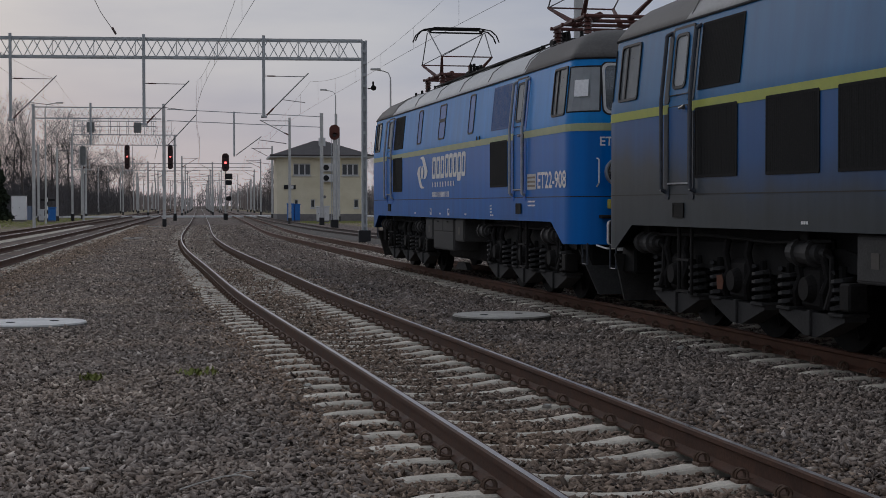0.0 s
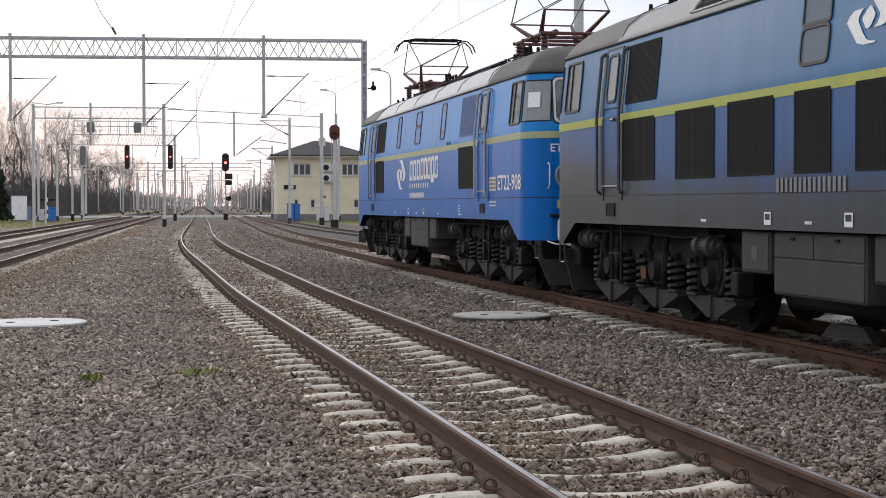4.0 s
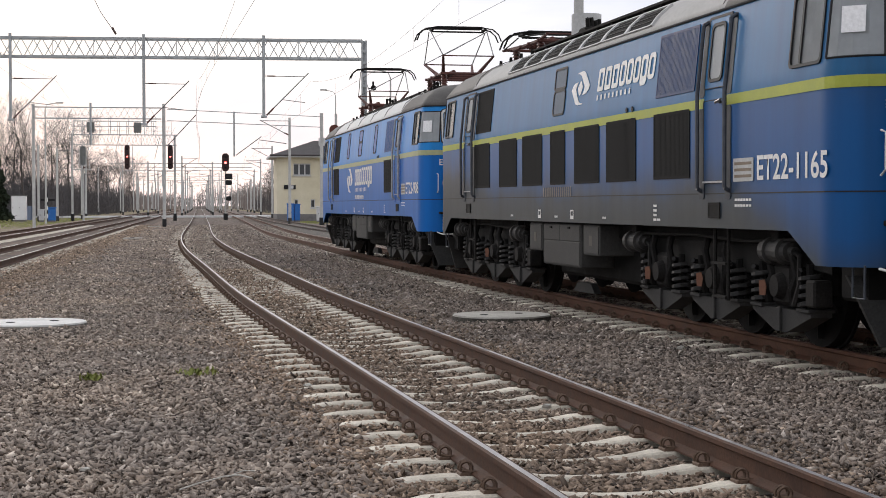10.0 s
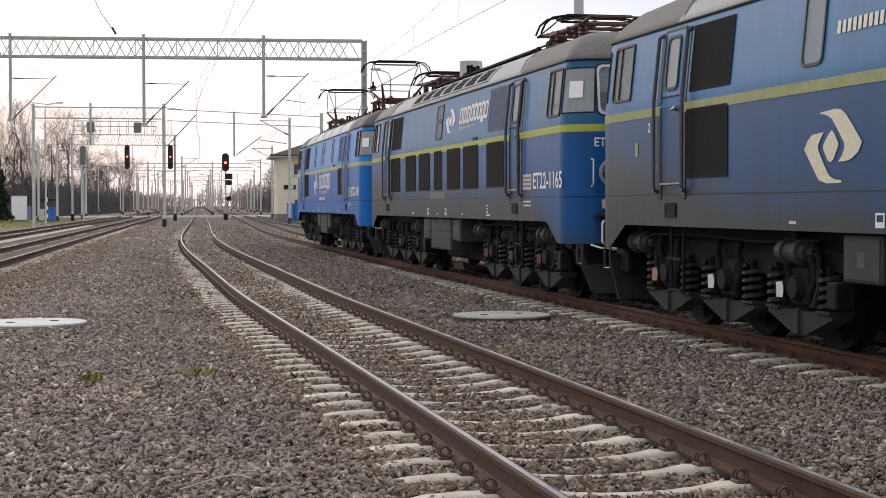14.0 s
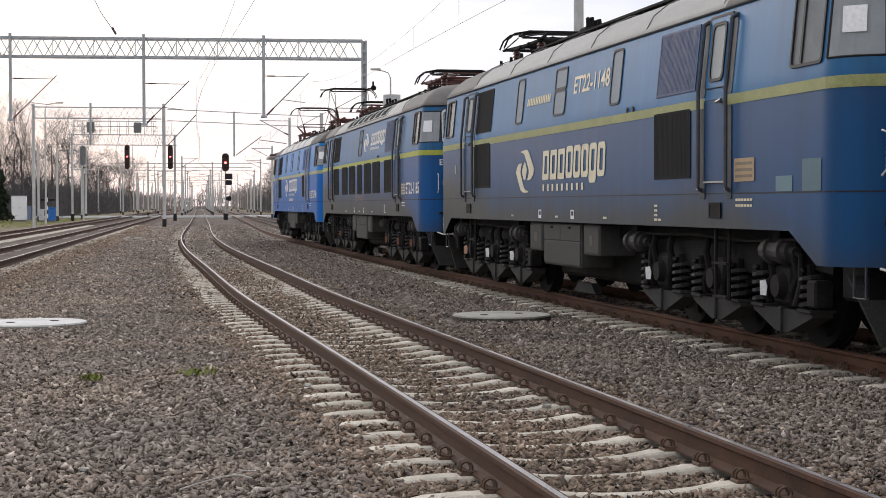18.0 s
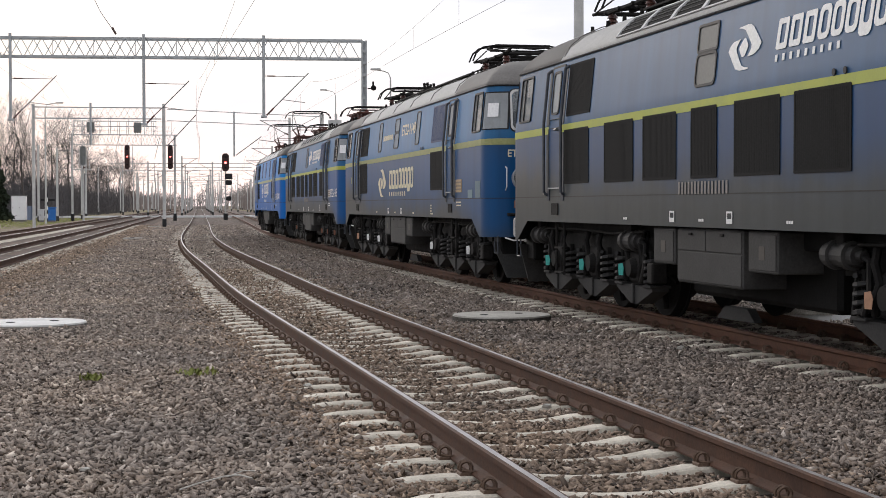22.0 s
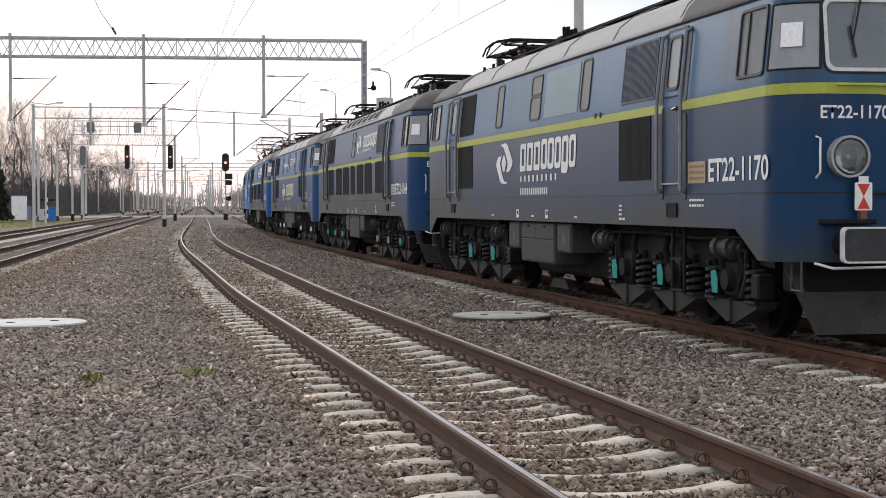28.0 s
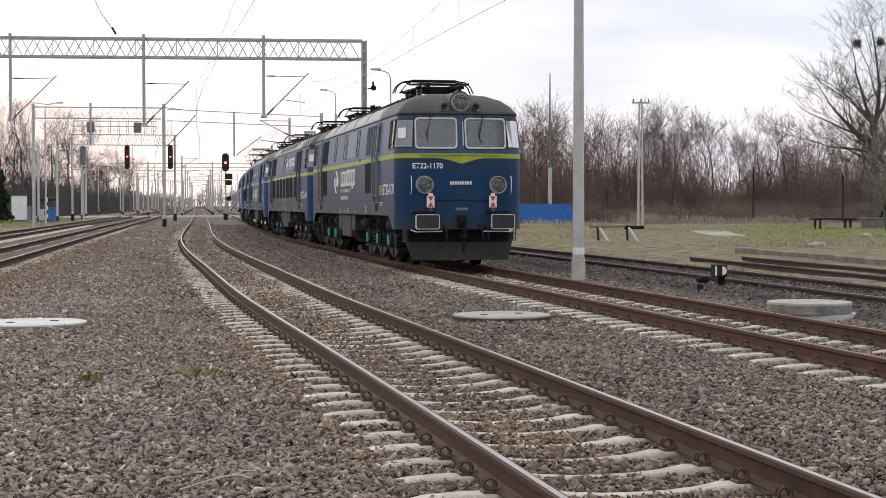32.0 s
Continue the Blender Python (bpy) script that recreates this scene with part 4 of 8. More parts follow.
def pantograph(lo, yc, raised, mat):
    zb = 4.42 if raised else 4.32
    pg = part("pantograph", rods([((-0.25, yc - 0.7, zb + 0.04), (-0.25, yc + 0.7, zb + 0.04))], 0.06, 8), mat, lo, "raised diamond pantograph" if raised else "folded pantograph")
    for x in (-0.55, 0.55):
        part("base_bar", rods([((x, yc - 1.0, zb), (x, yc + 1.0, zb))], 0.03), mat, pg)
    for y in (-0.95, -0.3, 0.3, 0.95):
        part("base_bar", rods([((-0.6, yc + y, zb), (0.6, yc + y, zb))], 0.03), mat, pg)
    for x in (-0.5, 0.5):
        for y in (-0.85, 0.85):
            ins = bmesh.new()
            for k in range(4):
                bmesh.ops.create_cone(ins, cap_ends=True, segments=12, radius1=0.085, radius2=0.05, depth=0.06, matrix=Matrix.Translation((x, yc + y, zb - 0.245 + k * 0.065)))
            part("insulator", ins, M_INSULATOR, pg)
    if raised:
        knee_y, knee_z, top_z = 1.15, 4.80, 5.46
    else:
        knee_y, knee_z, top_z = 1.55, 4.37, 4.46
    for s in (-1, 1):
        lower = bmesh.new()
        for x in (-0.40, 0.40):
            rod(lower, (x, yc + s * 0.25, zb + 0.03), (x * 1.45, yc + s * knee_y, knee_z), 0.048, 7, 0.026)
        rod(lower, (-0.58, yc + s * knee_y, knee_z), (0.58, yc + s * knee_y, knee_z), 0.014)
        part("lower_arm", lower, mat, pg)
        upper = bmesh.new()
        for x in (-0.58, 0.58):
            rod(upper, (x, yc + s * knee_y, knee_z), (x * 1.15, yc + s * 0.10, top_z), 0.013)
        rod(upper, (-0.58, yc + s * knee_y, knee_z), (0.66, yc + s * 0.10, top_z), 0.010)
        part("upper_arm", upper, M_STEEL if raised else M_DARK2, pg)
    head = bmesh.new()
    for s in (-0.16, 0.16):
        pts = [(-1.0, yc + s, top_z - 0.22), (-0.93, yc + s, top_z - 0.06), (-0.80, yc + s, top_z + 0.05), (-0.55, yc + s, top_z + 0.09), (0.55, yc + s, top_z + 0.09),
               (0.80, yc + s, top_z + 0.05), (0.93, yc + s, top_z - 0.06), (1.0, yc + s, top_z - 0.22)]
        for a, b in zip(pts[:-1], pts[1:]):
            rod(head, a, b, 0.016 if abs(a[0]) > 0.6 or abs(b[0]) > 0.6 else 0.026)
    for x in (-0.62, 0.62):
        box(head, x - 0.03, x + 0.03, yc - 0.17, yc + 0.17, top_z + 0.02, top_z + 0.07, 0.01)
    rod(head, (-0.62, yc, top_z), (0.62, yc, top_z), 0.02)
    part("collector_head", head, M_DARK2, pg)


SHOULDER = [(1.383, 3.615), (1.290, 3.74), (1.111, 3.89), (0.93, 3.973)]


def shoulder(s, d, lift):
    """A point on the curve of the roof, d metres up from its foot."""
    for (x0, z0), (x1, z1) in zip(SHOULDER[:-1], SHOULDER[1:]):
        n = math.hypot(x1 - x0, z1 - z0)
        if d <= n or x1 == SHOULDER[-1][0]:
            f = d / n
            return (s * (x0 + (x1 - x0) * f + lift * (z1 - z0) / n), z0 + (z1 - z0) * f + lift * (x0 - x1) / n)
        d -= n


def louvre(lo, s, y1):
    """One bay of roof louvres, bent over the shoulder between two pale ribs."""
    ds = (0.0, 0.07, 0.145, 0.22, 0.30, 0.379)

    def band(bm, ya, yb, low, high, steps):
        rows = [[bm.verts.new((x, y, z)) for y in (ya, yb) for x, z in (shoulder(s, d, low), shoulder(s, d, high))] for d in steps]
        for a, b in zip(rows[:-1], rows[1:]):
            for p, q in ((0, 1), (1, 3), (3, 2), (2, 0)):
                bm.faces.new((a[p], a[q], b[q], b[p]))
        bm.faces.new([rows[0][i] for i in (0, 2, 3, 1)])
        bm.faces.new([rows[-1][i] for i in (0, 1, 3, 2)])
        return bm

    def frame_of():
        bm = bmesh.new()
        for ya, yb in ((-0.05, 0.0), (-1.02, -0.97)):
            band(bm, ya, yb, -0.01, 0.030, ds)
        band(bm, -0.97, -0.05, -0.01, 0.022, (0.0, 0.022))
        band(bm, -0.97, -0.05, -0.01, 0.026, (0.355, 0.379))
        bmesh.ops.recalc_face_normals(bm, faces=bm.faces)
        return finish("roof_louvre", bm, M_ROOF_PALE)

    def slats_of():
        bm = bmesh.new()
        for d in (0.10, 0.18, 0.26):
            band(bm, -0.97, -0.05, 0.006, 0.016, (d, d + 0.013))
        bmesh.ops.recalc_face_normals(bm, faces=bm.faces)
        return finish("slats", bm, M_BOX_GREY)

    def back_of():
        bm = band(bmesh.new(), -0.98, -0.04, 0.004, 0.008, ds)
        bmesh.ops.recalc_face_normals(bm, faces=bm.faces)
        return finish("backing", bm, M_SLAT)
    lv = part("roof_louvre", once(("lv_frame", s), frame_of), None, lo, at=Matrix.Translation((0, y1, 0)))
    part("backing", once(("lv_back", s), back_of), None, lv)
    part("slats", once(("lv_slats", s), slats_of), None, lv)


def locomotive(kind, look_of):
    """kind 1 has few side grilles and small windows, kind 2 a row of grilles and roof louvres."""
    paint, stripe = look_of["paint"], look_of["stripe"]
    lo = thing("electric_locomotive", None, look_of["label"], "locomotive", "coupled locomotives")
    part("body_shell", shell_mesh(paint), None, lo, look_of["shell"])
    part("stripe", strip_mesh(look_of.get("stripe_z", 2.49), look_of.get("stripe_z", 2.49) + 0.108, stripe, 0.006, True), None, lo, "yellow-green waist stripe")
    part("roof", roof_mesh([look_of["roof"], look_of["roof_end"]]), None, lo)
    gut = bmesh.new()
    lp = [Vector(lean(x, y, 3.53)) for x, y in LOOP]
    for a, b in zip(lp, lp[1:] + lp[:1]):
        o = Vector((0.008 if a[0] + b[0] > 0 else -0.008, 0.008 if a[1] + b[1] > 0 else -0.008, 0))
        rod(gut, a + o, b + o, 0.016, 5)
    part("roof_gutter", gut, M_BLACK, lo)
    part("seam_rail", strip_mesh(1.553, 1.566, M_BLACK, 0.003), None, lo)
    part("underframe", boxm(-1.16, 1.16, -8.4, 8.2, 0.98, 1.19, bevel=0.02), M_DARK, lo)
    arc = [(-1.395, 3.60), (-1.30, 3.77), (-1.12, 3.915), (-0.83, 4.045), (-0.47, 4.12), (0, 4.145), (0.47, 4.12), (0.83, 4.045), (1.12, 3.915), (1.30, 3.77), (1.395, 3.60)]
    seams = (-5.9, -3.4, -1.1, 1.1, 3.4, 5.9) if kind == 1 else (-5.9, 5.9)
    for y in seams:
        part("roof_seam", path_rod([(x, y, z - 0.003) for x, z in arc], 0.008, 6), M_ROOF_MID, lo)
    # roof equipment
    walk_bm = bmesh.new()
    for x in (-0.62, 0.62):
        box(walk_bm, x - 0.14, x + 0.14, -4.3, 4.3, 4.09, 4.115)
        for y in np.arange(-4.2, 4.3, 0.7):
            box(walk_bm, x - 0.12, x + 0.12, y - 0.03, y + 0.03, 3.98, 4.10)
    part("roof_walkway", walk_bm, M_DARK2, lo)
    bus = bmesh.new()
    for y in np.arange(-6.9, 7.0, 0.75):
        for x in ((-0.30, 0.42) if abs(y) < 4.2 else (-0.75,)):
            zb = 4.10 if abs(x) < 0.5 else 4.02
            rod(bus, (x, y, zb), (x, y, 4.26 if abs(x) < 0.5 else 4.13), 0.036, 8, 0.026)
    rod(bus, (-0.30, -4.4, 4.28), (-0.30, 4.4, 4.28), 0.018)
    rod(bus, (0.42, -4.4, 4.28), (0.42, 4.4, 4.28), 0.018)
    part("busbar", bus, M_DARK2, lo)
    for s in (-1, 1):
        pantograph(lo, s * 5.55, look_of["raised"], look_of.get("panto", M_PANTO))
        eq = bmesh.new()
        yq = s * 3.3 - 0.9
        box(eq, -0.45, -0.05, yq - 0.2, yq + 0.2, 4.10, 4.30, 0.03)
        for k in range(4):
            rod(eq, (-0.4 + 0.1 * k, yq - 0.15 + k * 0.1, 4.28), (-0.42 + 0.1 * k, yq - 0.2 + k * 0.12, 4.42 + 0.03 * (k % 2)), 0.035, 8)
        rod(eq, (-0.42, yq - 0.2, 4.42), (-0.1, yq + 0.5, 4.36), 0.02)
        part("roof_switch", eq, M_DARK2, lo)
    if kind == 2:
        drum = bmesh.new()
        bmesh.ops.create_cone(drum, cap_ends=True, segments=28, radius1=0.25, radius2=0.25, depth=0.55, matrix=Matrix.Translation((-0.10, 3.3, 4.34)))
        part("roof_drum", drum, M_ROOF_PALE, lo, "pale grey ventilator drum", smooth=False)
        for s in (-1, 1):
            for k in range(7):
                louvre(lo, s, 3.52 - k * 1.02)
    part("centre_tank", boxm(-0.95, 0.95, -2.0, 1.9, 0.36, 1.0, bevel=0.05), M_DARK, lo)
    # cabs
    for e in (-1, 1):
        cab = bmesh.new()
        box(cab, -1.40, 1.40, e * 7.05, e * 7.10, 1.25, 3.50)
        box(cab, -1.36, 1.36, e * 7.10, e * 8.5, 1.95, 2.02)
        box(cab, -1.2, 1.2, e * 8.15, e * 8.6, 2.02, 2.68, 0.05)
        box(cab, -0.95, -0.45, e * 7.55, e * 7.65, 2.02, 3.05, 0.05)
        box(cab, 0.45, 0.95, e * 7.55, e * 7.65, 2.02, 3.05, 0.05)
        part("cab_interior", cab, M_CAB, lo)
        # windscreens
        for s in (-1, 1):
            xa, xb = (-1.07, -0.10) if s < 0 else (0.10, 1.07)
            ya, yb = [9.085 - 0.065 * (abs(x) - 0.10) / 0.97 for x in (xa, xb)]
            if e < 0:
                p0, p1, p2 = (xa, -ya, 2.74), (xb, -yb, 2.74), lean(xa, -ya, 3.44)
            else:
                p0, p1, p2 = (xb, yb - 0.25, 2.74), (xa, ya - 0.25, 2.74), lean(xb, yb - 0.25, 3.44)
            p0, p1 = lean(*p0), lean(*p1)
            at = on_wall(p0, p1, p2)
            w, h = (Vector(p1) - Vector(p0)).length, (Vector(p2) - Vector(p0)).length
            wf = window(lo, at, w, h, 0.08, 0.026, M_SCREEN_FRAME, None, 0.010, "windscreen")
            part("frame_seal", once(("ws", round(w, 2), round(h, 2)), lambda: finish("frame_seal", ring_plate(bmesh.new(), rounded(-0.03, w + 0.03, -0.03, h + 0.03, 0.10), rounded(-0.006, w + 0.006, -0.006, h + 0.006, 0.085), -0.02, 0.008), M_BLACK)), None, wf)
            wip = bmesh.new()
            x0 = w * (0.33 if s < 0 else 0.40)
            rod(wip, (x0 + 0.08, h + 0.10, 0.03), (x0 + 0.04, h + 0.02, 0.05), 0.03)
            rod(wip, (x0 + 0.06, h + 0.05, 0.05), (x0 - 0.05, h * 0.42, 0.035), 0.010)
            rod(wip, (x0 - 0.07, h * 0.62, 0.022), (x0 - 0.02, h * 0.18, 0.022), 0.012)
            part("wiper", wip, M_BLACK, wf)
            # corner window, bent round the post
            cor = [(s * abs(x), e * y) for x, y in (END if e < 0 else FORE)[2:7]]
            lo_p = [Vector(lean(x, y, 2.765)) for x, y in cor]
            hi_p = [Vector(lean(x, y, 3.41)) for x, y in cor]
            frame_bm = path_rod(lo_p, 0.011, 5)
            for a, b in zip(hi_p[:-1], hi_p[1:]):
                rod(frame_bm, a, b, 0.011, 5)
            rod(frame_bm, lo_p[0], hi_p[0], 0.014, 5)
            rod(frame_bm, lo_p[-1], hi_p[-1], 0.014, 5)
            rails = []
            for z0, z1 in ((2.735, 2.765), (3.41, 3.445)):
                rail_bm = bmesh.new()
                rails.append(rail_bm)
                for k in range(len(cor) - 1):
                    a0, a1, b0, b1 = [lean(*c, z) for c in (cor[k], cor[k + 1]) for z in (z0, z1)]
                    rail_bm.faces.new([rail_bm.verts.new(v) for v in (a0, b0, b1, a1)])
            cw = part("corner_window", frame_bm, M_BLACK, lo)
            for rail_bm in rails:
                part("window_rail", rail_bm, paint, cw)
            vv = lo_p + hi_p
            m = len(lo_p)
            pn = part("pane", mesh_of("pane", vv, [(k, k + 1, m + k + 1, m + k) for k in range(m - 1)], M_GLASS_CORNER), None, cw)
            pn.visible_shadow = False
            # sliding side window of the cab
            if s < 0:
                a0 = lean(-1.5, -7.80 if e < 0 else 8.11, 2.74)
                a1 = lean(-1.5, -8.48 if e < 0 else 7.43, 2.74)
                a2 = lean(-1.5, -7.80 if e < 0 else 8.11, 3.44)
            else:
                a0 = lean(1.5, -8.48 if e < 0 else 7.43, 2.74)
                a1 = lean(1.5, -7.80 if e < 0 else 8.11, 2.74)
                a2 = lean(1.5, -8.48 if e < 0 else 7.43, 3.44)
            sw = window(lo, on_wall(a0, a1, a2), 0.68, 0.70, 0.05, 0.022, M_BLACK, M_GLASS_SIDE, 0.008, "cab_window")
            cd = (0.24, 0.665) if (s < 0) == (e < 0) else (0.02, 0.44)
            part("curtain", plate(bmesh.new(), [(cd[0], 0.02), (cd[1], 0.02), (cd[1] - 0.05, 0.68), (cd[0], 0.68)], -0.07, -0.055), M_CURTAIN, sw, "drawn grey-green cab curtain")
            part("sash_bar", once("sash", lambda: finish("sash_bar", plate(bmesh.new(), [(0.20, 0.03), (0.24, 0.03), (0.24, 0.67), (0.20, 0.67)], -0.012, 0.012), M_BLACK)), None, sw)
        part("screen_bar", rods([(Vector(lean(0.045, e * 9.088 - (0.25 if e > 0 else 0), 2.80)) + Vector((0, e * 0.02, 0)), Vector(lean(0.045, e * 9.088 - (0.25 if e > 0 else 0), 3.36)) + Vector((0, e * 0.02, 0)))], 0.014, 6), M_SCREEN_FRAME, lo)
        # end details
        rail = bmesh.new()
        rod(rail, nose(e, -1.0, 2.60, 0.08).translation, nose(e, 1.0, 2.60, 0.08).translation, 0.016)
        part("end_handrail", rail, stripe, lo)
        for s in (-1, 1):
            lamp(lo, e, s * 0.86, 1.905, 0.205)
            hr = path_rod([nose(e, s * 1.17, 2.10, 0.0).translation, nose(e, s * 1.17, 2.08, 0.09).translation, nose(e, s * 1.17, 1.75, 0.09).translation, nose(e, s * 1.17, 1.70, 0.0).translation], 0.011)
            part("grab_handle", hr, M_WHITE, lo, "white grab handle")
            bf = part("buffer", rods([((s * 0.875, e * 8.6, 1.06), (s * 0.875, e * 9.5, 1.06))], 0.13, 16), M_DARK2, lo, "rectangular buffer")
            far = 0.25 if e > 0 else 0.0
            hd = plate(bmesh.new(), rounded(-0.27, 0.27, -0.165, 0.165, 0.05, 3), 0.43 + far, 0.52 + far)
            part("buffer_head", hd, M_BUFFER, bf, at=nose(e, s * 0.875, 1.06, 0.0))
            ed = ring_plate(bmesh.new(), rounded(-0.276, 0.276, -0.171, 0.171, 0.05, 3), rounded(-0.258, 0.258, -0.153, 0.153, 0.045, 3), 0.46 + far, 0.526 + far)
            part("buffer_rim", ed, M_SCREEN_FRAME, bf, at=nose(e, s * 0.875, 1.06, 0.0))
            stp = path_rod([(s * 1.30, e * 8.75, 0.90), (s * 1.30, e * 8.75, 0.60), (s * 1.30, e * 8.98, 0.60), (s * 1.30, e * 8.98, 0.90)], 0.013)
            part("foot_stirrup", stp, M_HANDRAIL, lo)
            rl = path_rod([(s * 0.48, e * 9.25, 0.84), (s * 1.10, e * 9.25, 0.83), (s * 1.17, e * 9.0, 0.87)], 0.013)
            part("shunter_rail", rl, M_WHITE, lo)
            bx = boxm(s * 0.60, s * 1.14, e * (9.0 if e < 0 else 8.7), e * 9.16, 1.25, 1.30, bevel=0.01)
            part("buffer_shelf", bx, M_DARK2, lo)
        if look_of["socket"]:
            part("socket_box", boxm(-1.02, -0.74, e * (9.0 if e < 0 else 8.74), e * 9.14, 1.385, 1.52, bevel=0.01), look_of["socket"], lo)
        dome = bmesh.new()
        bmesh.ops.create_cone(dome, cap_ends=True, segments=24, radius1=0.25, radius2=0.25, depth=2.2, matrix=Matrix.Translation((0, e * 7.82 - (0.25 if e > 0 else 0), 3.82)) @ Matrix.Rotation(math.pi / 2, 4, "X"))
        part("lamp_housing", dome, look_of["roof_end"], lo)
        tl = lamp(lo, e, 0.0, 3.80, 0.21)
        tl.matrix_basis = Matrix.Translation((0, -e * 0.17, 0)) @ tl.matrix_basis
        for s in (-1, 1):
            hn = bmesh.new()
            yb = e * 8.86 - (0.25 if e > 0 else 0)
            bmesh.ops.create_cone(hn, cap_ends=False, segments=16, radius1=0.095 if e < 0 else 0.05, radius2=0.05 if e < 0 else 0.095, depth=0.3, matrix=Matrix.Translation((s * 0.37, yb, 3.69)) @ Matrix.Rotation(math.pi / 2 * -1, 4, "X"))
            rod(hn, (s * 0.37, e * 8.45, 3.69), (s * 0.37, e * 8.8, 3.69), 0.05, 10)
            part("horn", hn, M_FRAME_GREY, lo)
        apron = bmesh.new()
        vs = [apron.verts.new(v) for v in ((-1.12, e * 8.95, 0.17), (1.12, e * 8.95, 0.17), (1.34, e * 8.72, 0.80), (-1.34, e * 8.72, 0.80), (-1.12, e * 8.90, 0.17), (1.12, e * 8.90, 0.17), (1.34, e * 8.67, 0.80), (-1.34, e * 8.67, 0.80))]
        for f in ((0, 1, 2, 3), (7, 6, 5, 4), (0, 4, 5, 1), (3, 2, 6, 7), (0, 3, 7, 4), (1, 5, 6, 2)):
            apron.faces.new([vs[i] for i in f])
        part("plough", apron, M_PLOUGH, lo, "grey steel rail plough")
        beam = boxm(-1.2, 1.2, e * 8.3, e * 8.8, 0.55, 0.95, bevel=0.03)
        part("headstock", beam, M_DARK, lo)
        hook = bmesh.new()
        box(hook, -0.11, 0.11, e * 9.05, e * 9.18, 0.92, 1.22, 0.03)
        rod(hook, (0, e * 9.1, 1.06), (0, e * 9.48, 1.06), 0.05, 8)
        rod(hook, (0, e * 9.44, 1.10), (0, e * 9.40, 0.70), 0.045, 8)
        rod(hook, (-0.10, e * 9.36, 0.74), (0.10, e * 9.36, 0.74), 0.035, 8)
        rod(hook, (0.0, e * 9.36, 0.72), (0.02, e * 9.22, 0.36), 0.032, 8)
        part("coupling_hook", hook, M_DARK2, lo)
        for x in (-0.42, 0.42, 0.55):
            hs = path_rod([(x, e * 9.05, 0.98), (x + 0.02, e * 9.2, 0.92), (x + 0.05, e * 9.24, 0.76), (x + 0.08, e * 9.16, 0.62)], 0.024, 6)
            part("brake_hose", hs, M_BLACK, lo)
    # flanks
    for s in (-1, 1):
        for e in (-1, 1):
            # doors; the reader's left edge first
            dc = 5.94 if e < 0 else 6.02
            left = (max if s < 0 else min)(e * (dc - 0.29), e * (dc + 0.29))
            dr = part("cab_door", finish("cab_door", plate(bmesh.new(), rounded(0, 0.58, 0.10, 1.03, 0.02, 1), -0.012, 0.010, flank(s, left, 1.60)), paint), None, lo)
            plate_up = finish("door_top", plate(bmesh.new(), rounded(0, 0.58, 0, 0.76, 0.02, 1), -0.012, 0.010, flank_up(s, left, 2.69)), paint)
            part("door_top", plate_up, None, dr)
            part("door_seal", ring_plate(bmesh.new(), rounded(-0.03, 0.61, 0.07, 0.97, 0.02, 1), rounded(0, 0.58, 0.10, 0.96, 0.02, 1), -0.012, 0.013, flank(s, left, 1.60)), M_BLACK, dr)
            part("door_seal", ring_plate(bmesh.new(), rounded(-0.03, 0.61, 0.0, 0.79, 0.02, 1), rounded(0, 0.58, 0.01, 0.76, 0.02, 1), -0.012, 0.013, flank_up(s, left, 2.69)), M_BLACK, dr)
            part("door_sill", plate(bmesh.new(), rounded(-0.02, 0.60, 0.075, 0.095, 0.004, 1), 0.0, 0.022, flank(s, left, 1.60)), M_FRAME_GREY, dr, "worn bare-metal sill")
            # Flat strips; the dark ones paint the shaded groove beside the door.
            for dy in (-0.16, 0.59):
                jy = left - dy if s < 0 else left + dy
                part("door_jamb", plate(bmesh.new(), rounded(0, 0.15, 0, 0.985, 0.03, 2), -0.01, 0.006, flank(s, jy, 1.50)), look_of.get("jamb", M_JAMB), dr)
                part("door_jamb", plate(bmesh.new(), rounded(0, 0.15, 0, 0.85, 0.03, 2), -0.01, 0.006, flank_up(s, jy, 2.61)), look_of.get("jamb", M_JAMB), dr)
            window(lo, flank_up(s, left - 0.10 if s < 0 else left + 0.10, 2.77, 0.021), 0.38, 0.62, 0.07, 0.025, M_BLACK, M_PANE_PAINT, 0.01, "door_window", 0.008)
            part("door_handle", once("dh", lambda: finish("door_handle", rods([((0, 0, 0), (0.0, 0.0, 0.05)), ((-0.08, 0.0, 0.05), (0.06, 0.02, 0.05))], 0.016), M_STEEL)), None, lo, at=flank(s, left - (0.50 if s < 0 else -0.50), 2.53))
            for yy in ((5.56, 6.345) if e < 0 else (5.55, 6.44)):
                hr = bmesh.new()
                yb = e * yy
                o = s * 1.56
                pts = [(s * 1.49, yb, 1.58), (o, yb, 1.62), (o, yb, 2.65), (o - s * 0.075, yb, 3.40), (s * 1.42, yb, 3.44)]
                for a, b in zip(pts[:-1], pts[1:]):
                    rod(hr, a, b, 0.023, 7)
                part("door_handrail", hr, look_of.get("rail", M_HANDRAIL), lo)
            pocket = ring_plate(bmesh.new(), rounded(0, 0.33, 0, 0.17, 0.01, 1), rounded(0.025, 0.305, 0.025, 0.145, 0.01, 1), 0, 0.012)
            pk = part("step_pocket", pocket, M_DARK2, lo, at=flank(s, left - (0.12 if s < 0 else -0.12), 1.295))
            # Near-black plate on the flank paints the shade inside the open pocket.
            part("pocket_back", once("pkb", lambda: finish("pocket_back", plate(bmesh.new(), rounded(0.02, 0.31, 0.02, 0.15, 0.01, 1), 0, 0.008), M_DARK)), None, pk)
            lad = bmesh.new()
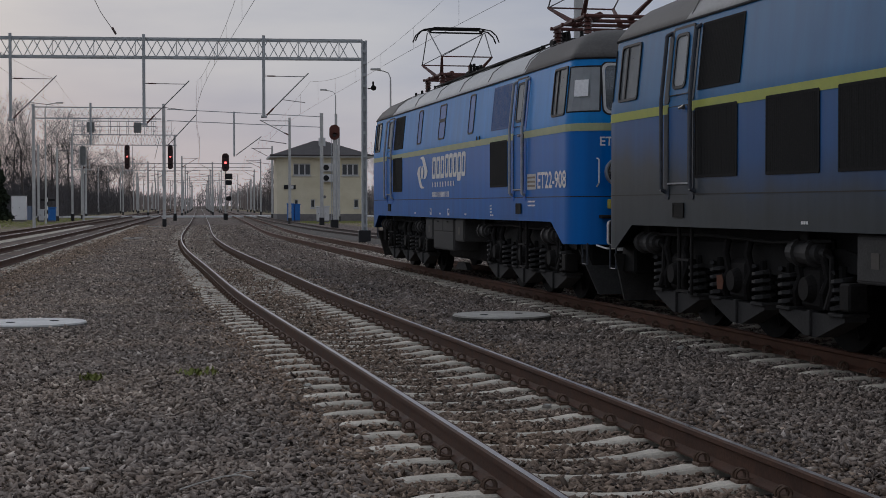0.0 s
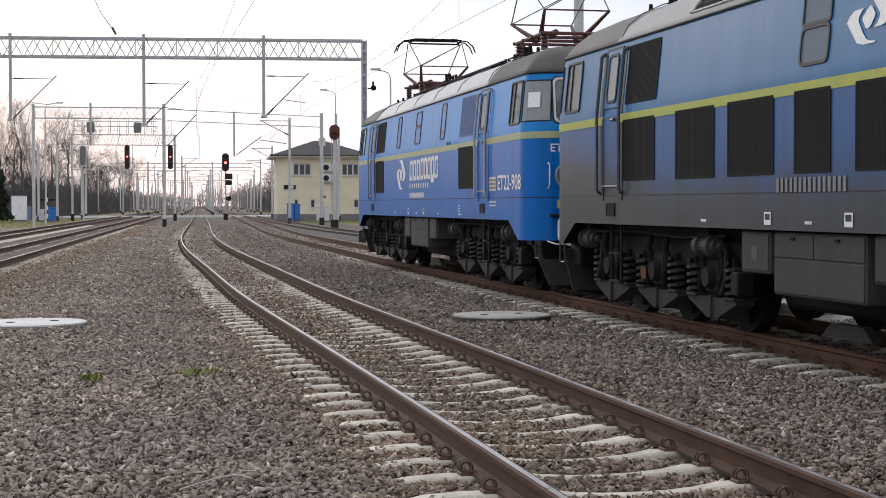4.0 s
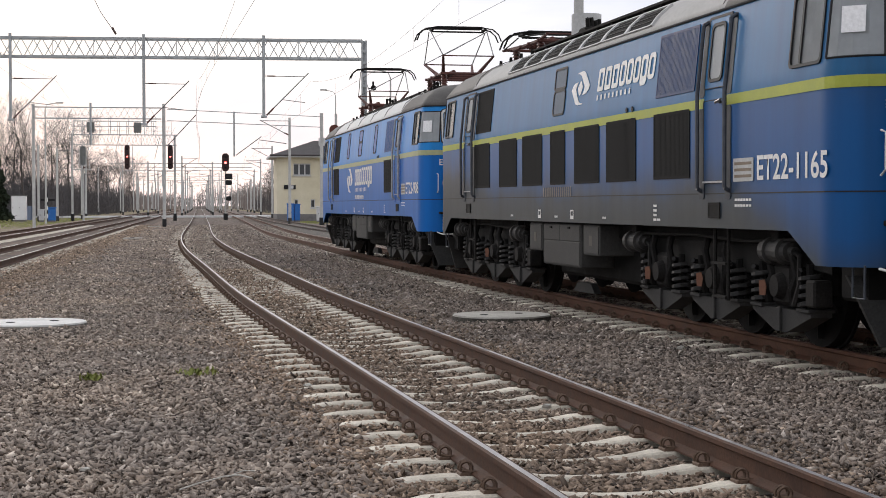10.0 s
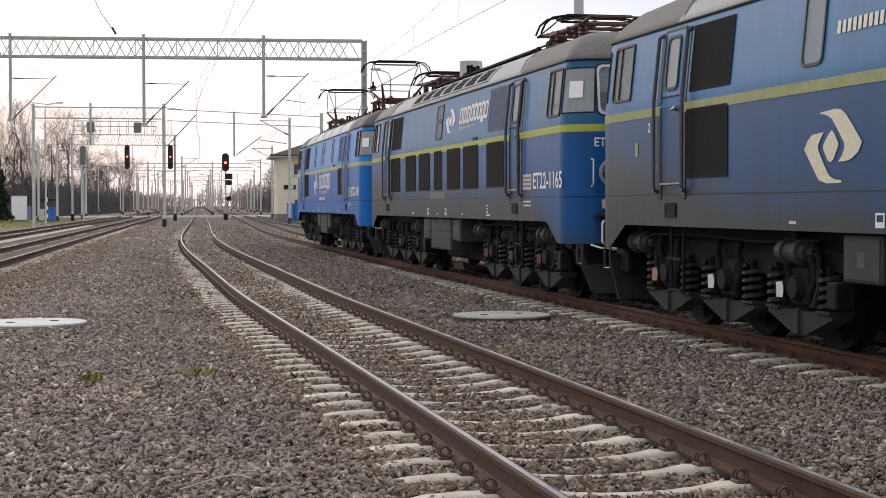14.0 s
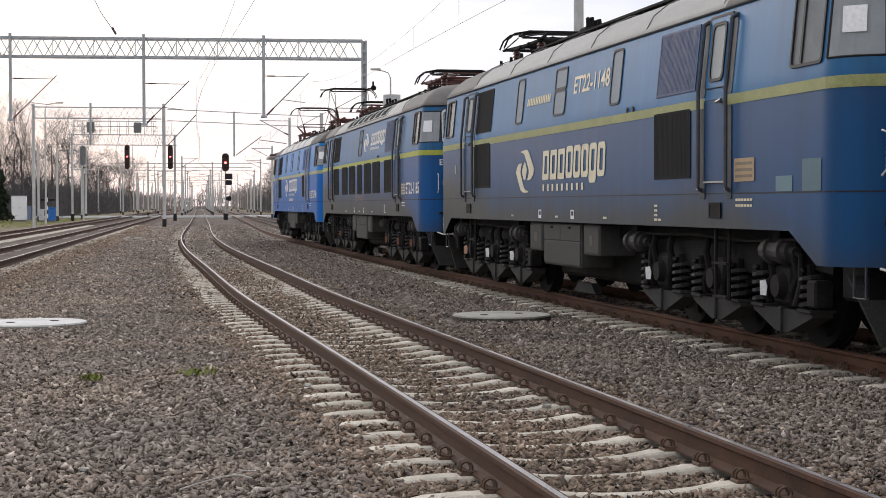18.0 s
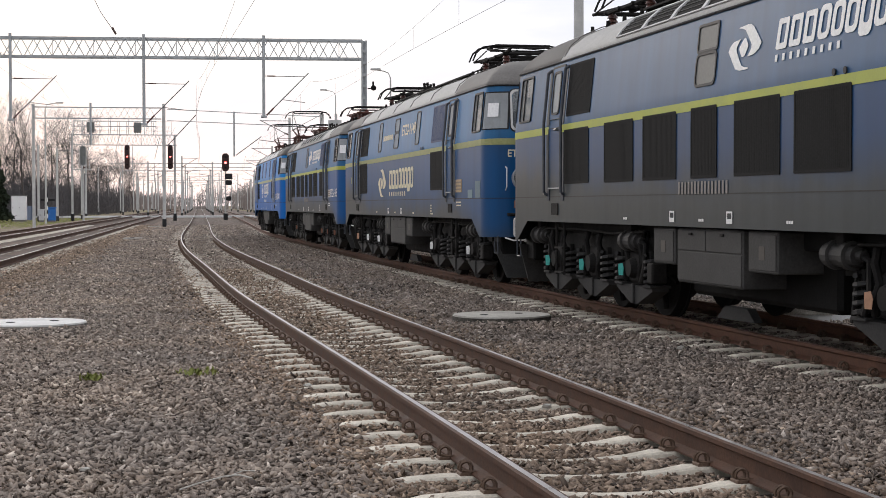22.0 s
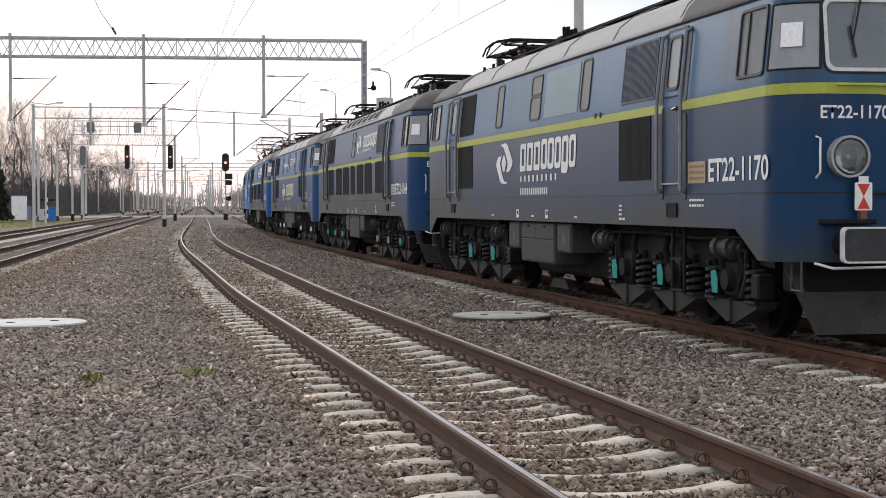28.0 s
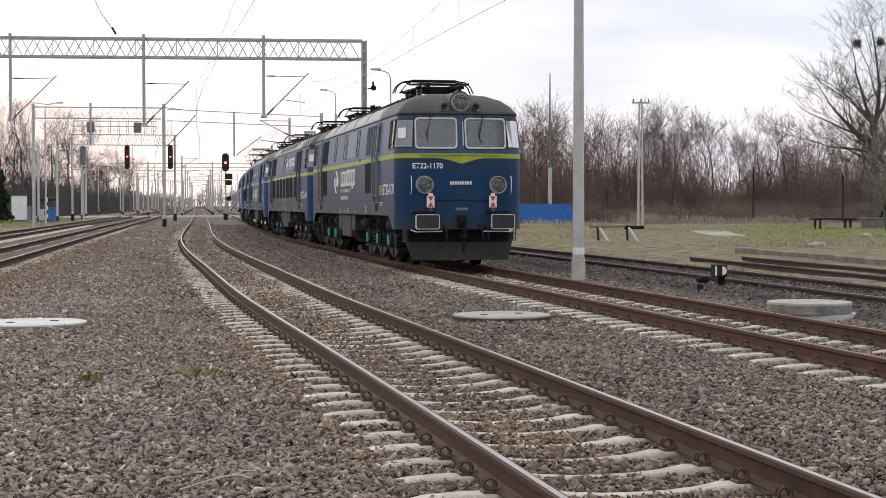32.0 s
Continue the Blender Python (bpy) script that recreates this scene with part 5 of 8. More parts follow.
            for dy in (-0.19, 0.19):
                rod(lad, (s * 1.42, e * dc + dy, 0.42), (s * 1.42, e * dc + dy, 1.19), 0.02)
            for z in (0.44, 0.80):
                box(lad, s * 1.38, s * 1.46, e * dc - 0.19, e * dc + 0.19, z, z + 0.025)
            part("step_ladder", lad, M_DARK2, lo)
            # grilles beside the doors
            up_mat = look_of["upper_grille"]
            u0, u1 = (4.05, 5.32) if e < 0 else (4.35, 5.48)
            grille(lo, flank_up(s, (max if s < 0 else min)(e * u0, e * u1), 2.705, 0.004), u1 - u0, 0.745, up_mat if e < 0 else M_GRILLE)
            d0, d1 = (4.00, 5.19) if e < 0 else (4.39, 5.54)
            grille(lo, flank(s, (max if s < 0 else min)(e * d0, e * d1), 1.74, 0.004), d1 - d0, 0.775, M_GRILLE)
        if kind == 2:
            for y1, y0 in ((3.69, 2.53), (2.16, 1.01), (0.54, -0.22), (-0.70, -1.84), (-2.16, -3.34)):
                grille(lo, flank(s, y1 if s < 0 else y0, 1.735, 0.004), y1 - y0, 0.785, M_GRILLE)
            windows = ((0.47, 2.75, 0.59, 0.36), (0.47, 3.13, 0.59, 0.30))
        else:
            windows = ((2.68, 2.74, 0.42, 0.71), (0.47, 2.75, 0.59, 0.36), (0.47, 3.13, 0.59, 0.30), (-2.22, 2.74, 0.42, 0.71))
        for y, z, w, h in windows:
            window(lo, flank_up(s, y if s < 0 else y - w, z, 0.006), w, h, 0.07 if h > 0.33 else 0.03, 0.02, M_BLACK, look_of["side_pane"], 0.01, "side_window", 0.006)
        # underfloor cases
        for y1, y0, z0 in ((1.93, 1.22, 0.74), (1.11, -0.79, 0.55), (-0.93, -1.66, 0.745)):
            cs = part("equipment_case", boxm(s * 0.72, s * 1.44, y0, y1, z0, 1.17, bevel=0.015), M_BOX_GREY, lo, "dusty grey equipment case")
            if z0 < 0.6:
                for a, b, za, zb in ((1.09, 0.235, 0.925, 1.15), (0.215, -0.77, 0.925, 1.15), (1.09, -0.77, 0.58, 0.91)):
                    part("case_door", boxm(s * 1.44, s * 1.452, b, a, za, zb, bevel=0.004), M_BOX_GREY, cs)
                for y in (0.66, -0.27):
                    part("latch", boxm(s * 1.452, s * 1.472, y - 0.045, y + 0.045, 1.10, 1.125, bevel=0.004), M_DARK, cs)
            else:
                part("case_door", boxm(s * 1.44, s * 1.45, y0 + 0.03, y1 - 0.03, z0 + 0.03, 1.14, bevel=0.004), M_BOX_GREY, cs)
                part("faded_plate", boxm(s * 1.45, s * 1.453, (y0 + y1) / 2 - 0.07, (y0 + y1) / 2 + 0.07, 0.88, 1.02), M_FADED, cs, "faded brown data plate")
        part("case_conduit", rods([((s * 1.38, 1.165, 0.74), (s * 1.38, 1.165, 1.15))], 0.02), M_DARK, lo)
        part("rail_scanner", plate(bmesh.new(), [(0.92, 0.14), (0.78, 0.24), (0.68, 0.29), (0.05, 0.29), (-0.15, 0.15)], -0.05, 0.05, Matrix.Translation((s * 0.98, 0, 0)) @ Matrix(((0, 0, 1, 0), (1, 0, 0, 0), (0, 1, 0, 0), (0, 0, 0, 1)))), M_YOKE, lo, "pale grey trackside pickup box")
        for e in (-1, 1):
            part("sand_pipe", rods([((s * 1.18, e * 2.9, 1.1), (s * 1.18, e * 2.75, 0.35))], 0.03), M_DARK2, lo)
        # lettering
        if s < 0:
            mk = look_of["ink"]
            w0, h0 = 1.58, 0.255
            part("fleet_number", text_mesh(look_of["number"], w0 * look_of.get("nw", 1.0), h0, mk), None, lo, "white fleet number", at=flank(s, -7.07, 1.685, 0.006)) if look_of.get("side_number", True) else None
            if look_of.get("upper_number"):
                part("fleet_number", text_mesh(look_of["number"], 1.62, 0.25, mk), None, lo, at=flank_up(s, -0.52, 3.0, 0.006))
                bars(lo, flank_up(s, 2.0, 2.98, 0.006), 1.35, 0.12, 14, mk, "number_marking", 0.35)
            elif kind == 2:
                bars(lo, flank(s, 0.93, 1.56, 0.006), 1.51, 0.14, 15, M_INK_DIM, "number_marking", 0.48)
            else:
                bars(lo, flank(s, 0.98, 1.60, 0.006), 1.65, 0.105, 15, mk, "number_marking", 0.5)
            sign = part("notice_plate", once(("np", look_of["plate"].name), lambda: finish("notice_plate", plate(bmesh.new(), rounded(0, 0.52, 0, 0.24, 0.01, 1), 0, 0.005), look_of["plate"])), None, lo, at=flank(s, -6.46, 1.68, 0.004))
            for k in range(3):
                bars(sign, Matrix.Translation((0.04, 0.04 + 0.065 * k, 0.006)), 0.44, 0.03, 1, M_PLATE_INK, "text_bar", 0.0)
            for k in range(2):
                bars(lo, flank(s, -6.50, 1.42 + 0.06 * k, 0.005), 0.45, 0.025, 6, mk, "text_bar", 0.25)
            for y in (1.22, -0.50):
                part("data_panel", once("dp", lambda: finish("data_panel", ring_plate(bmesh.new(), rounded(0, 0.16, 0, 0.13, 0.005, 1), rounded(0.02, 0.14, 0.05, 0.11, 0.004, 1), 0, 0.003), M_WHITE)), None, lo, at=flank(s, y, 1.24, 0.005))
            for y in (2.9, 0.3, -2.0):
                bars(lo, flank(s, y, 1.255, 0.005), 0.16, 0.03, 3, mk, "text_bar", 0.2)
            for k in range(4):
                bars(lo, flank(s, -4.0, 1.25 + 0.055 * k, 0.005), 0.26 if k == 0 else 0.12, 0.028, 2, mk, "text_bar", 0.2)
            if kind == 2:
                emblem(lo, s, -0.45, 2.83, 0.47, mk, 0.86, 1.22, 3.50, 2.72, True)
            else:
                emblem(lo, s, 2.58, 1.79 if not look_of.get("upper_number") else 1.635, 0.67, mk, 1.13, 1.60, 4.70, 3.85)
            for k in (0, 1):
                part("vent_dot", once("dot", lambda: finish("vent_dot", plate(bmesh.new(), [(0.035 * math.cos(i), 0.035 * math.sin(i)) for i in np.arange(0, 6.2, 0.78)], 0, 0.01), M_BLACK)), None, lo, at=flank(s, -3.0 - 0.22 * k, 2.63, 0.006))
    if look_of.get("marks"):
        part("flank_digit", text_mesh("2", 0.07, 0.11, M_WHITE), None, lo, at=flank(-1, 6.77, 2.31, 0.006))
        part("paint_patch", plate(bmesh.new(), rounded(0, 0.10, 0, 0.17, 0.005, 1), 0, 0.003), M_STRIPE_OLD, lo, at=flank(-1, 7.22, 2.03, 0.003))
    at = nose(-1, -1.13, 2.275, 0.006)
    part("end_number", text_mesh(look_of["number"], 0.70, 0.13, look_of["ink"]), None, lo, at=at @ Matrix.Rotation(-0.067, 4, "Y"))
    bars(lo, nose(-1, -0.27, 1.91, 0.026), 0.52, 0.075, 9, look_of["ink"], "number_marking", 0.3)
    bars(lo, nose(-1, -0.14, 1.32, 0.010), 0.28, 0.06, 1, M_STEEL, "data_panel", 0.0)
    part("end_ledge", boxm(-0.80, 0.80, -9.105, -9.06, 1.548, 1.57), M_BLACK, lo)
    for ya in look_of.get("papers", ()):
        a0 = lean(*ya, 2.98)
        part("paper_notice", once("paper", lambda: finish("paper_notice", plate(bmesh.new(), [(0, 0), (0.22, 0.0), (0.22, 0.24), (0, 0.24)], -0.004, 0), M_PAPER)), None, lo, "white printed sheet", at=on_wall(Vector(a0) + Vector((-0.02, -0.02, 0)), Vector(a0) + Vector((0.16, -0.20, 0)), Vector(a0) + Vector((0.02, 0.02, 0.5))))
    for patch in look_of.get("patches", ()):
        y, z, w, h, mt, upper = patch
        part("paint_patch", plate(bmesh.new(), rounded(0, w, 0, h, 0.005, 1), 0, 0.003), mt, lo, "mismatched repaint patch", at=(flank_up if upper else flank)(-1, y, z, 0.003))
    if look_of.get("tail"):
        for s in (-1, 1):
            bd = part("tail_board", plate(bmesh.new(), rounded(-0.09, 0.09, 0, 0.27, 0.01, 1), 0.05, 0.06), M_WHITE, lo, "red and white tail board", at=nose(-1, s * 0.73, 1.385, 0.03))
            for za in (0.255, 0.015):
                part("red_triangle", plate(bmesh.new(), [(-0.065, za), (0.065, za), (0.0, 0.135)], 0.06, 0.063), M_RED, bd)
            hb = boxm(-0.05, 0.05, 0.27, 0.33, 0.05, 0.06)
            part("board_handle", hb, M_WHITE, bd)
            part("board_bracket", boxm(-0.035, 0.035, -0.09, 0.0, 0.0, 0.07), M_ORANGE, bd)
    for e in (-1, 1):
        bogie(lo, 4.94 if e > 0 else -5.36, look_of["rear_tags" if e < 0 else "fore_tags"])
    return lo


GRIME = (0.040, 0.0465, 0.0455)
M_STRIPE_PALE = worn("stripe_pale", (0.34, 0.38, 0.20), (0.44, 0.47, 0.26), 0.5, 0, 2, 40, 0.05, 0.03)
M_STRIPE = worn("stripe_lime", (0.33, 0.375, 0.045), (0.42, 0.455, 0.07), 0.5, 0, 2, 40, 0.05, 0.03)
M_STRIPE_OLD = worn("stripe_faded", (0.26, 0.28, 0.10), (0.36, 0.37, 0.16), 0.55, 0, 2, 40, 0.05, 0.1)
M_PATCH = worn("patch_green_blue", (0.06, 0.13, 0.17), (0.09, 0.17, 0.21), 0.5, 0, 3, 40, 0.05, 0.08)
M_PATCH_SKY = worn("patch_sky", (0.10, 0.20, 0.24), (0.14, 0.24, 0.28), 0.5, 0, 3, 40, 0.05, 0.08)
M_SOCKET_Y = plain("socket_yellow", (0.45, 0.38, 0.05), 0.5)
M_SOCKET_C = plain("socket_cream", (0.42, 0.36, 0.25), 0.6)
M_PLATE_INK = plain("plate_ink", (0.22, 0.17, 0.12), 0.6)
M_PLATE_T = plain("plate_tan", (0.42, 0.30, 0.17), 0.6)
M_PLATE_W = plain("plate_white", (0.5, 0.5, 0.48), 0.6)
M_PANE_A = plain("pane_blue", (0.05, 0.14, 0.42), 0.45)
M_PANE_BEIGE = plain("pane_beige", (0.13, 0.13, 0.12), 0.55)
M_PANE_SKY = plain("pane_grey_blue", (0.17, 0.21, 0.26), 0.55)
M_PANE_DUSK = plain("pane_dim", (0.075, 0.11, 0.16), 0.6)
NO_TAGS = (None, None, None)
PAPER_AT = (-1.445, -8.755)
LOCOS = [
    locomotive(1, dict(paint=loco_paint("paint_bright_blue", (0.012, 0.225, 0.61), (0.002, 0.135, 0.48), (0.015, 0.08, 0.2), 0.9, 0.38, 0.03), stripe=M_STRIPE_PALE, label="bright blue electric locomotive with both pantographs raised", shell="freshly painted bright blue body",
               roof=M_ROOF_PALE, roof_end=M_ROOF_DARK, raised=True, rail=M_FRAME_GREY, jamb=M_JAMB_BLUE, socket=M_SOCKET_Y, upper_grille=M_GRILLE_BRIGHT, side_pane=M_PANE_A, number="ET22-908", nw=0.97, ink=M_WHITE, plate=M_PLATE_W, fore_tags=NO_TAGS, rear_tags=NO_TAGS, papers=(PAPER_AT,))),
    locomotive(2, dict(paint=loco_paint("paint_dusty_blue", (0.009, 0.130, 0.315), (0.003, 0.082, 0.265), GRIME, 1.60, 0.42, 0.2, 0.8, 0.35, 0.42), stripe=M_STRIPE, label="dusty blue and grey electric locomotive with a row of grilles", shell="blue body grey with dust below",
               roof=M_ROOF, roof_end=M_ROOF_MID, raised=False, socket=M_SOCKET_C, upper_grille=M_GRILLE_NAVY, side_pane=M_PANE_DUSK, number="ET22-1165", ink=M_WHITE, plate=M_PLATE_W, fore_tags=(None, M_ORANGE, None), rear_tags=(M_ORANGE, M_ORANGE, M_ORANGE), papers=(PAPER_AT,))),
    locomotive(1, dict(paint=loco_paint("paint_faded_blue", (0.014, 0.140, 0.33), (0.004, 0.064, 0.185), GRIME, 1.36, 0.42, 0.18, 0.6, 0.35, 0.52), stripe=M_STRIPE_OLD, label="faded blue electric locomotive with cream lettering", shell="faded blue body, dusty at the skirt",
               roof=M_ROOF, roof_end=M_ROOF_MID, raised=False, socket=M_ORANGE, upper_grille=M_GRILLE_NAVY, side_pane=M_PANE_SKY, number="ET22-1148", ink=M_CREAM, upper_number=True, side_number=False, marks=True, plate=M_PLATE_T, fore_tags=(M_WHITE, M_WHITE, M_PEACH), rear_tags=(M_WHITE, None, M_WHITE), panto=M_DARK2, papers=(PAPER_AT,),
               patches=((-7.5, 1.57, 0.38, 0.15, M_PATCH_SKY, False), (-8.1, 1.57, 0.40, 0.30, M_PATCH, False)))),
    locomotive(2, dict(paint=loco_paint("paint_grey_blue", (0.024, 0.084, 0.185), (0.005, 0.048, 0.14), GRIME, 1.70, 0.42, 0.32, 0.95, 0.42, 0.22), stripe=M_STRIPE, label="soot-greyed blue electric locomotive with a row of grilles", shell="dark blue body, grey with brake dust",
               roof=M_ROOF, roof_end=M_ROOF_DARK, raised=False, socket=M_SOCKET_C, upper_grille=M_GRILLE_BLUE, side_pane=M_PANE_BEIGE, number="ET22-1164", ink=M_WHITE, plate=M_PLATE_W, fore_tags=(M_TEAL, M_TEAL, M_TEAL), rear_tags=(M_TEAL, M_PEACH, M_PEACH), panto=M_DARK2, papers=(PAPER_AT,))),
    locomotive(1, dict(paint=loco_paint("paint_dark_blue", (0.028, 0.116, 0.235), (0.006, 0.040, 0.105), GRIME, 1.28, 0.42, 0.26, 0.35, 0.75, 0.5), stripe=M_STRIPE, label="dark blue electric locomotive with tail boards on its buffers", shell="dark blue body, greyed by dust",
               roof=M_ROOF, roof_end=M_ROOF_DARK, raised=False, socket=None, upper_grille=M_GRILLE_BLUE, side_pane=M_PANE_BEIGE, number="ET22-1170", ink=M_WHITE, plate=M_PLATE_T, fore_tags=(M_TEAL_TALL, M_TEAL_TALL, None), rear_tags=(M_TEAL_TALL,) * 3, panto=M_DARK2, rail=M_HANDRAIL_PALE, stripe_z=2.515, tail=True, papers=(PAPER_AT,),
               patches=((-0.35, 2.74, 1.75, 0.70, M_PATCH_SKY, True),))),
]
for m in (M_DARK, M_DARK2, M_YOKE, M_BOX_GREY, M_GRILLE, M_SLAT, M_PLOUGH, M_RAIL, M_RAIL_RED):
    m.node_tree.nodes["Principled BSDF"].inputs["Specular IOR Level"].default_value = 0.15


# ---- overhead line: portals, masts, wires ----
def brace(parent, a, b, r, mat, name="brace", n=5):
    """A bar as a part; alike bars share one mesh."""
    a, b = Vector(a), Vector(b)
    d = b - a
    L = round(d.length, 2)
    me = once(("bar", L, r, n, mat.name), lambda: finish(name, rods([((0, 0, 0), (0, 0, L))], r, n), mat))
    return part(name, me, None, parent, at=Matrix.Translation(a) @ d.to_track_quat("Z", "Y").to_matrix().to_4x4())


def truss(parent, x0, x1, y, z0, z1, depth, pitch, mat, r=0.028, chord=0.05):
    for yy in (y - depth / 2, y + depth / 2):
        for z in (z0, z1):
            part("chord", boxm(x0, x1, yy - chord, yy + chord, z - chord, z + chord), mat, parent)
        sh = 0 if yy < y else pitch / 2
        n = int((x1 - x0 - sh) / pitch)
        for i in range(n):
            a, m, b = x0 + sh + i * pitch, x0 + sh + (i + 0.5) * pitch, x0 + sh + (i + 1) * pitch
            brace(parent, (a, yy, z0), (m, yy, z1), r, mat)
            brace(parent, (m, yy, z1), (b, yy, z0), r, mat)
    for i in range(0, int((x1 - x0) / (pitch * 2)) + 1):
        brace(parent, (x0 + i * pitch * 2, y - depth / 2, z0), (x0 + i * pitch * 2, y - depth / 2, z1), r * 0.8, mat)


M_MAST_ARM = worn("arm_steel", (0.24, 0.24, 0.245), (0.34, 0.34, 0.345), 0.6, 0.2, 6, 60, 0.05, 0.1)


def drop_arm(parent, x, y, z_top, z_low, mat, reach=1.75):
    part("drop_tube", rods([((x, y - 0.42, z_low), (x, y - 0.42, z_top))], 0.065, 8), mat, parent)
    part("drop_foot", boxm(x - 0.12, x + 0.14, y - 0.5, y - 0.34, z_low - 0.06, z_low + 0.04, bevel=0.01), mat, parent)
    ins = bmesh.new()
    rod(ins, (x + 0.12, y - 0.42, z_low + 0.05), (x + 0.42, y - 0.42, z_low + 0.36), 0.036, 8)
    part("insulator", ins, M_INSULATOR, parent)
    part("cantilever_tube", rods([((x + 0.40, y - 0.42, z_low + 0.34), (x + reach + 0.15, y - 0.42, z_low + 1.85))], 0.024, 8), M_MAST_ARM, parent)
    part("stay_tube", rods([((x, y - 0.42, z_low + 1.72), (x + reach, y - 0.42, z_low + 1.70))], 0.016, 6), M_STEEL, parent)
    part("insulator", rods([((x + 0.15, y - 0.42, z_low + 1.72), (x + 0.5, y - 0.42, z_low + 1.715))], 0.028, 8), M_INSULATOR, parent)
    part("registration_arm", rods([((x + 0.75, y - 0.42, z_low + 0.72), (x + reach, y - 0.42, z_low + 0.60))], 0.014, 6), M_STEEL, parent)


def build_portal_near():
    p = thing("catenary_portal", None, "galvanised lattice catenary portal spanning the tracks", "gantry", "catenary portals")
    y = 66.8
    for x in (7.05, -16.5):
        part("post_web", boxm(x - 0.09, x + 0.09, y - 0.03, y + 0.03, 0.3, 8.5), M_GALV, p)
        for dx in (-0.085, 0.085):
            part("post_channel", boxm(x + dx - 0.035, x + dx + 0.035, y - 0.16, y + 0.16, 0.3, 8.52), M_GALV, p)
        for k in range(16):
            part("post_batten", boxm(x - 0.09, x + 0.09, y - 0.17, y - 0.155, 0.5 + k * 0.5, 0.62 + k * 0.5), M_GALV, p)
        part("post_foot", boxm(x - 0.26, x + 0.26, y - 0.3, y + 0.3, -0.35, 0.35, bevel=0.03), M_BLACK, p, "black-tarred mast foot")
    truss(p, -16.4, 6.95, y, 7.72, 8.50, 0.6, 0.86, M_GALV, 0.02, 0.042)
    for x, zl in ((-7.79, 5.05), (-2.28, 4.87), (2.75, 5.22)):
        drop_arm(p, x, y, 8.66, zl, M_GALV)
    horn = bmesh.new()
    rod(horn, (7.2, y - 0.2, 6.45), (7.5, y - 0.3, 6.45), 0.03)
    bmesh.ops.create_cone(horn, cap_ends=True, segments=14, radius1=0.12, radius2=0.05, depth=0.28, matrix=Matrix.Translation((7.42, y - 0.45, 6.5)) @ Matrix.Rotation(-1.2, 4, "X"))
    box(horn, 7.38, 7.46, y - 0.34, y - 0.22, 6.55, 6.75, 0.02)
    part("loudspeaker", horn, M_DARK2, p)
    pivot = Matrix.Translation((7.05, y, 0))
    p.matrix_basis = pivot @ Matrix.Rotation(radians(-3.0), 4, "Z") @ pivot.inverted()   # the beam runs a little askew


build_portal_near()


def build_portal_far():
    y = 119.2
    p = thing("catenary_portal", None, "grey lattice catenary portal with a round concrete mast", "gantry", "catenary portals")
    part("mast", rods([((-2.62, y, -0.3), (-2.62, y, 9.1))], 0.125, 12), M_MAST, p)
    part("mast_foot", rods([((-2.62, y, -0.3), (-2.62, y, 0.40))], 0.16, 12), M_BLACK, p)
    part("mast", rods([((-12.2, y, -0.3), (-12.2, y, 9.0))], 0.12, 12), M_MAST, p)
    truss(p, -12.2, -2.8, y, 7.95, 8.78, 0.5, 0.95, M_GALV, 0.014, 0.028)
    part("signal_drop", rods([((-8.0, y - 0.3, 6.0), (-8.0, y - 0.3, 9.1))], 0.08, 8), M_GALV, p)
    q = thing("catenary_portal", None, "light tubular portal carried by slim steel masts", "gantry", "catenary portals")
    for z in (8.80, 7.93):
        part("cross_tube", rods([((-2.4, 121.0, z), (10.1, 129.6, z))], 0.03, 6), M_GALV, q)
    part("mast", rods([((10.1, 129.6, -0.3), (10.1, 129.6, 9.1))], 0.15, 10), M_MAST, q)
    part("mast_foot", rods([((10.1, 129.6, -0.3), (10.1, 129.6, 0.4))], 0.22, 10), M_BLACK, q)
    part("drop_tube", rods([((2.75, 124.2, 5.3), (2.75, 124.2, 8.85))], 0.07, 8), M_GALV, q)
    part("cantilever_tube", rods([((2.9, 124.2, 5.4), (4.9, 124.4, 6.9))], 0.035, 6), M_STEEL, q)
    part("cantilever_tube", rods([((-2.4, 119.2, 5.9), (-0.2, 119.2, 8.3))], 0.035, 6), M_STEEL, p)


build_portal_far()


def signal_head(parent, x, y, z, w, h, lamps, lit):
    """A long oval board with hooded lamps, facing the camera."""
    at = Matrix.Translation((x, y, z)) @ Matrix(((1, 0, 0, 0), (0, 0, -1, 0), (0, 1, 0, 0), (0, 0, 0, 1)))
    hd = part("signal_head", plate(bmesh.new(), rounded(-w / 2, w / 2, -h / 2, h / 2, w * 0.48, 5), 0, 0.12), M_SIGNAL_BOARD if lit else M_SIGNAL_BACK, parent, at=at)
    for k, zz in enumerate(lamps):
        on = lit == k + 1
        lens = bmesh.new()
        bmesh.ops.create_cone(lens, cap_ends=True, segments=14, radius1=w * 0.17, radius2=w * 0.17, depth=0.03, matrix=Matrix.Translation((0, zz, 0.14)))
        part("signal_lens", lens, M_LAMP_RED if on else M_LENS_DARK, hd, "glowing red lens" if on else "")
        hood = bmesh.new()
        for i in range(9):
            a0, a1 = radians(10 + i * 160 / 9), radians(10 + (i + 1) * 160 / 9)
            rr = w * 0.28
            vs = [hood.verts.new(v) for v in ((rr * math.cos(a0), zz + rr * math.sin(a0), 0.12), (rr * math.cos(a1), zz + rr * math.sin(a1), 0.12), (rr * math.cos(a1), zz + rr * math.sin(a1), 0.4), (rr * math.cos(a0), zz + rr * math.sin(a0), 0.4))]
            hood.faces.new(vs)
        part("lamp_hood", hood, M_BLACK, hd)
    return hd


M_LAMP_RED = glow("red_lamp", (1.0, 0.11, 0.10), 7.0)
M_LENS_DARK = plain("dark_lens", (0.02, 0.015, 0.015), 0.15)
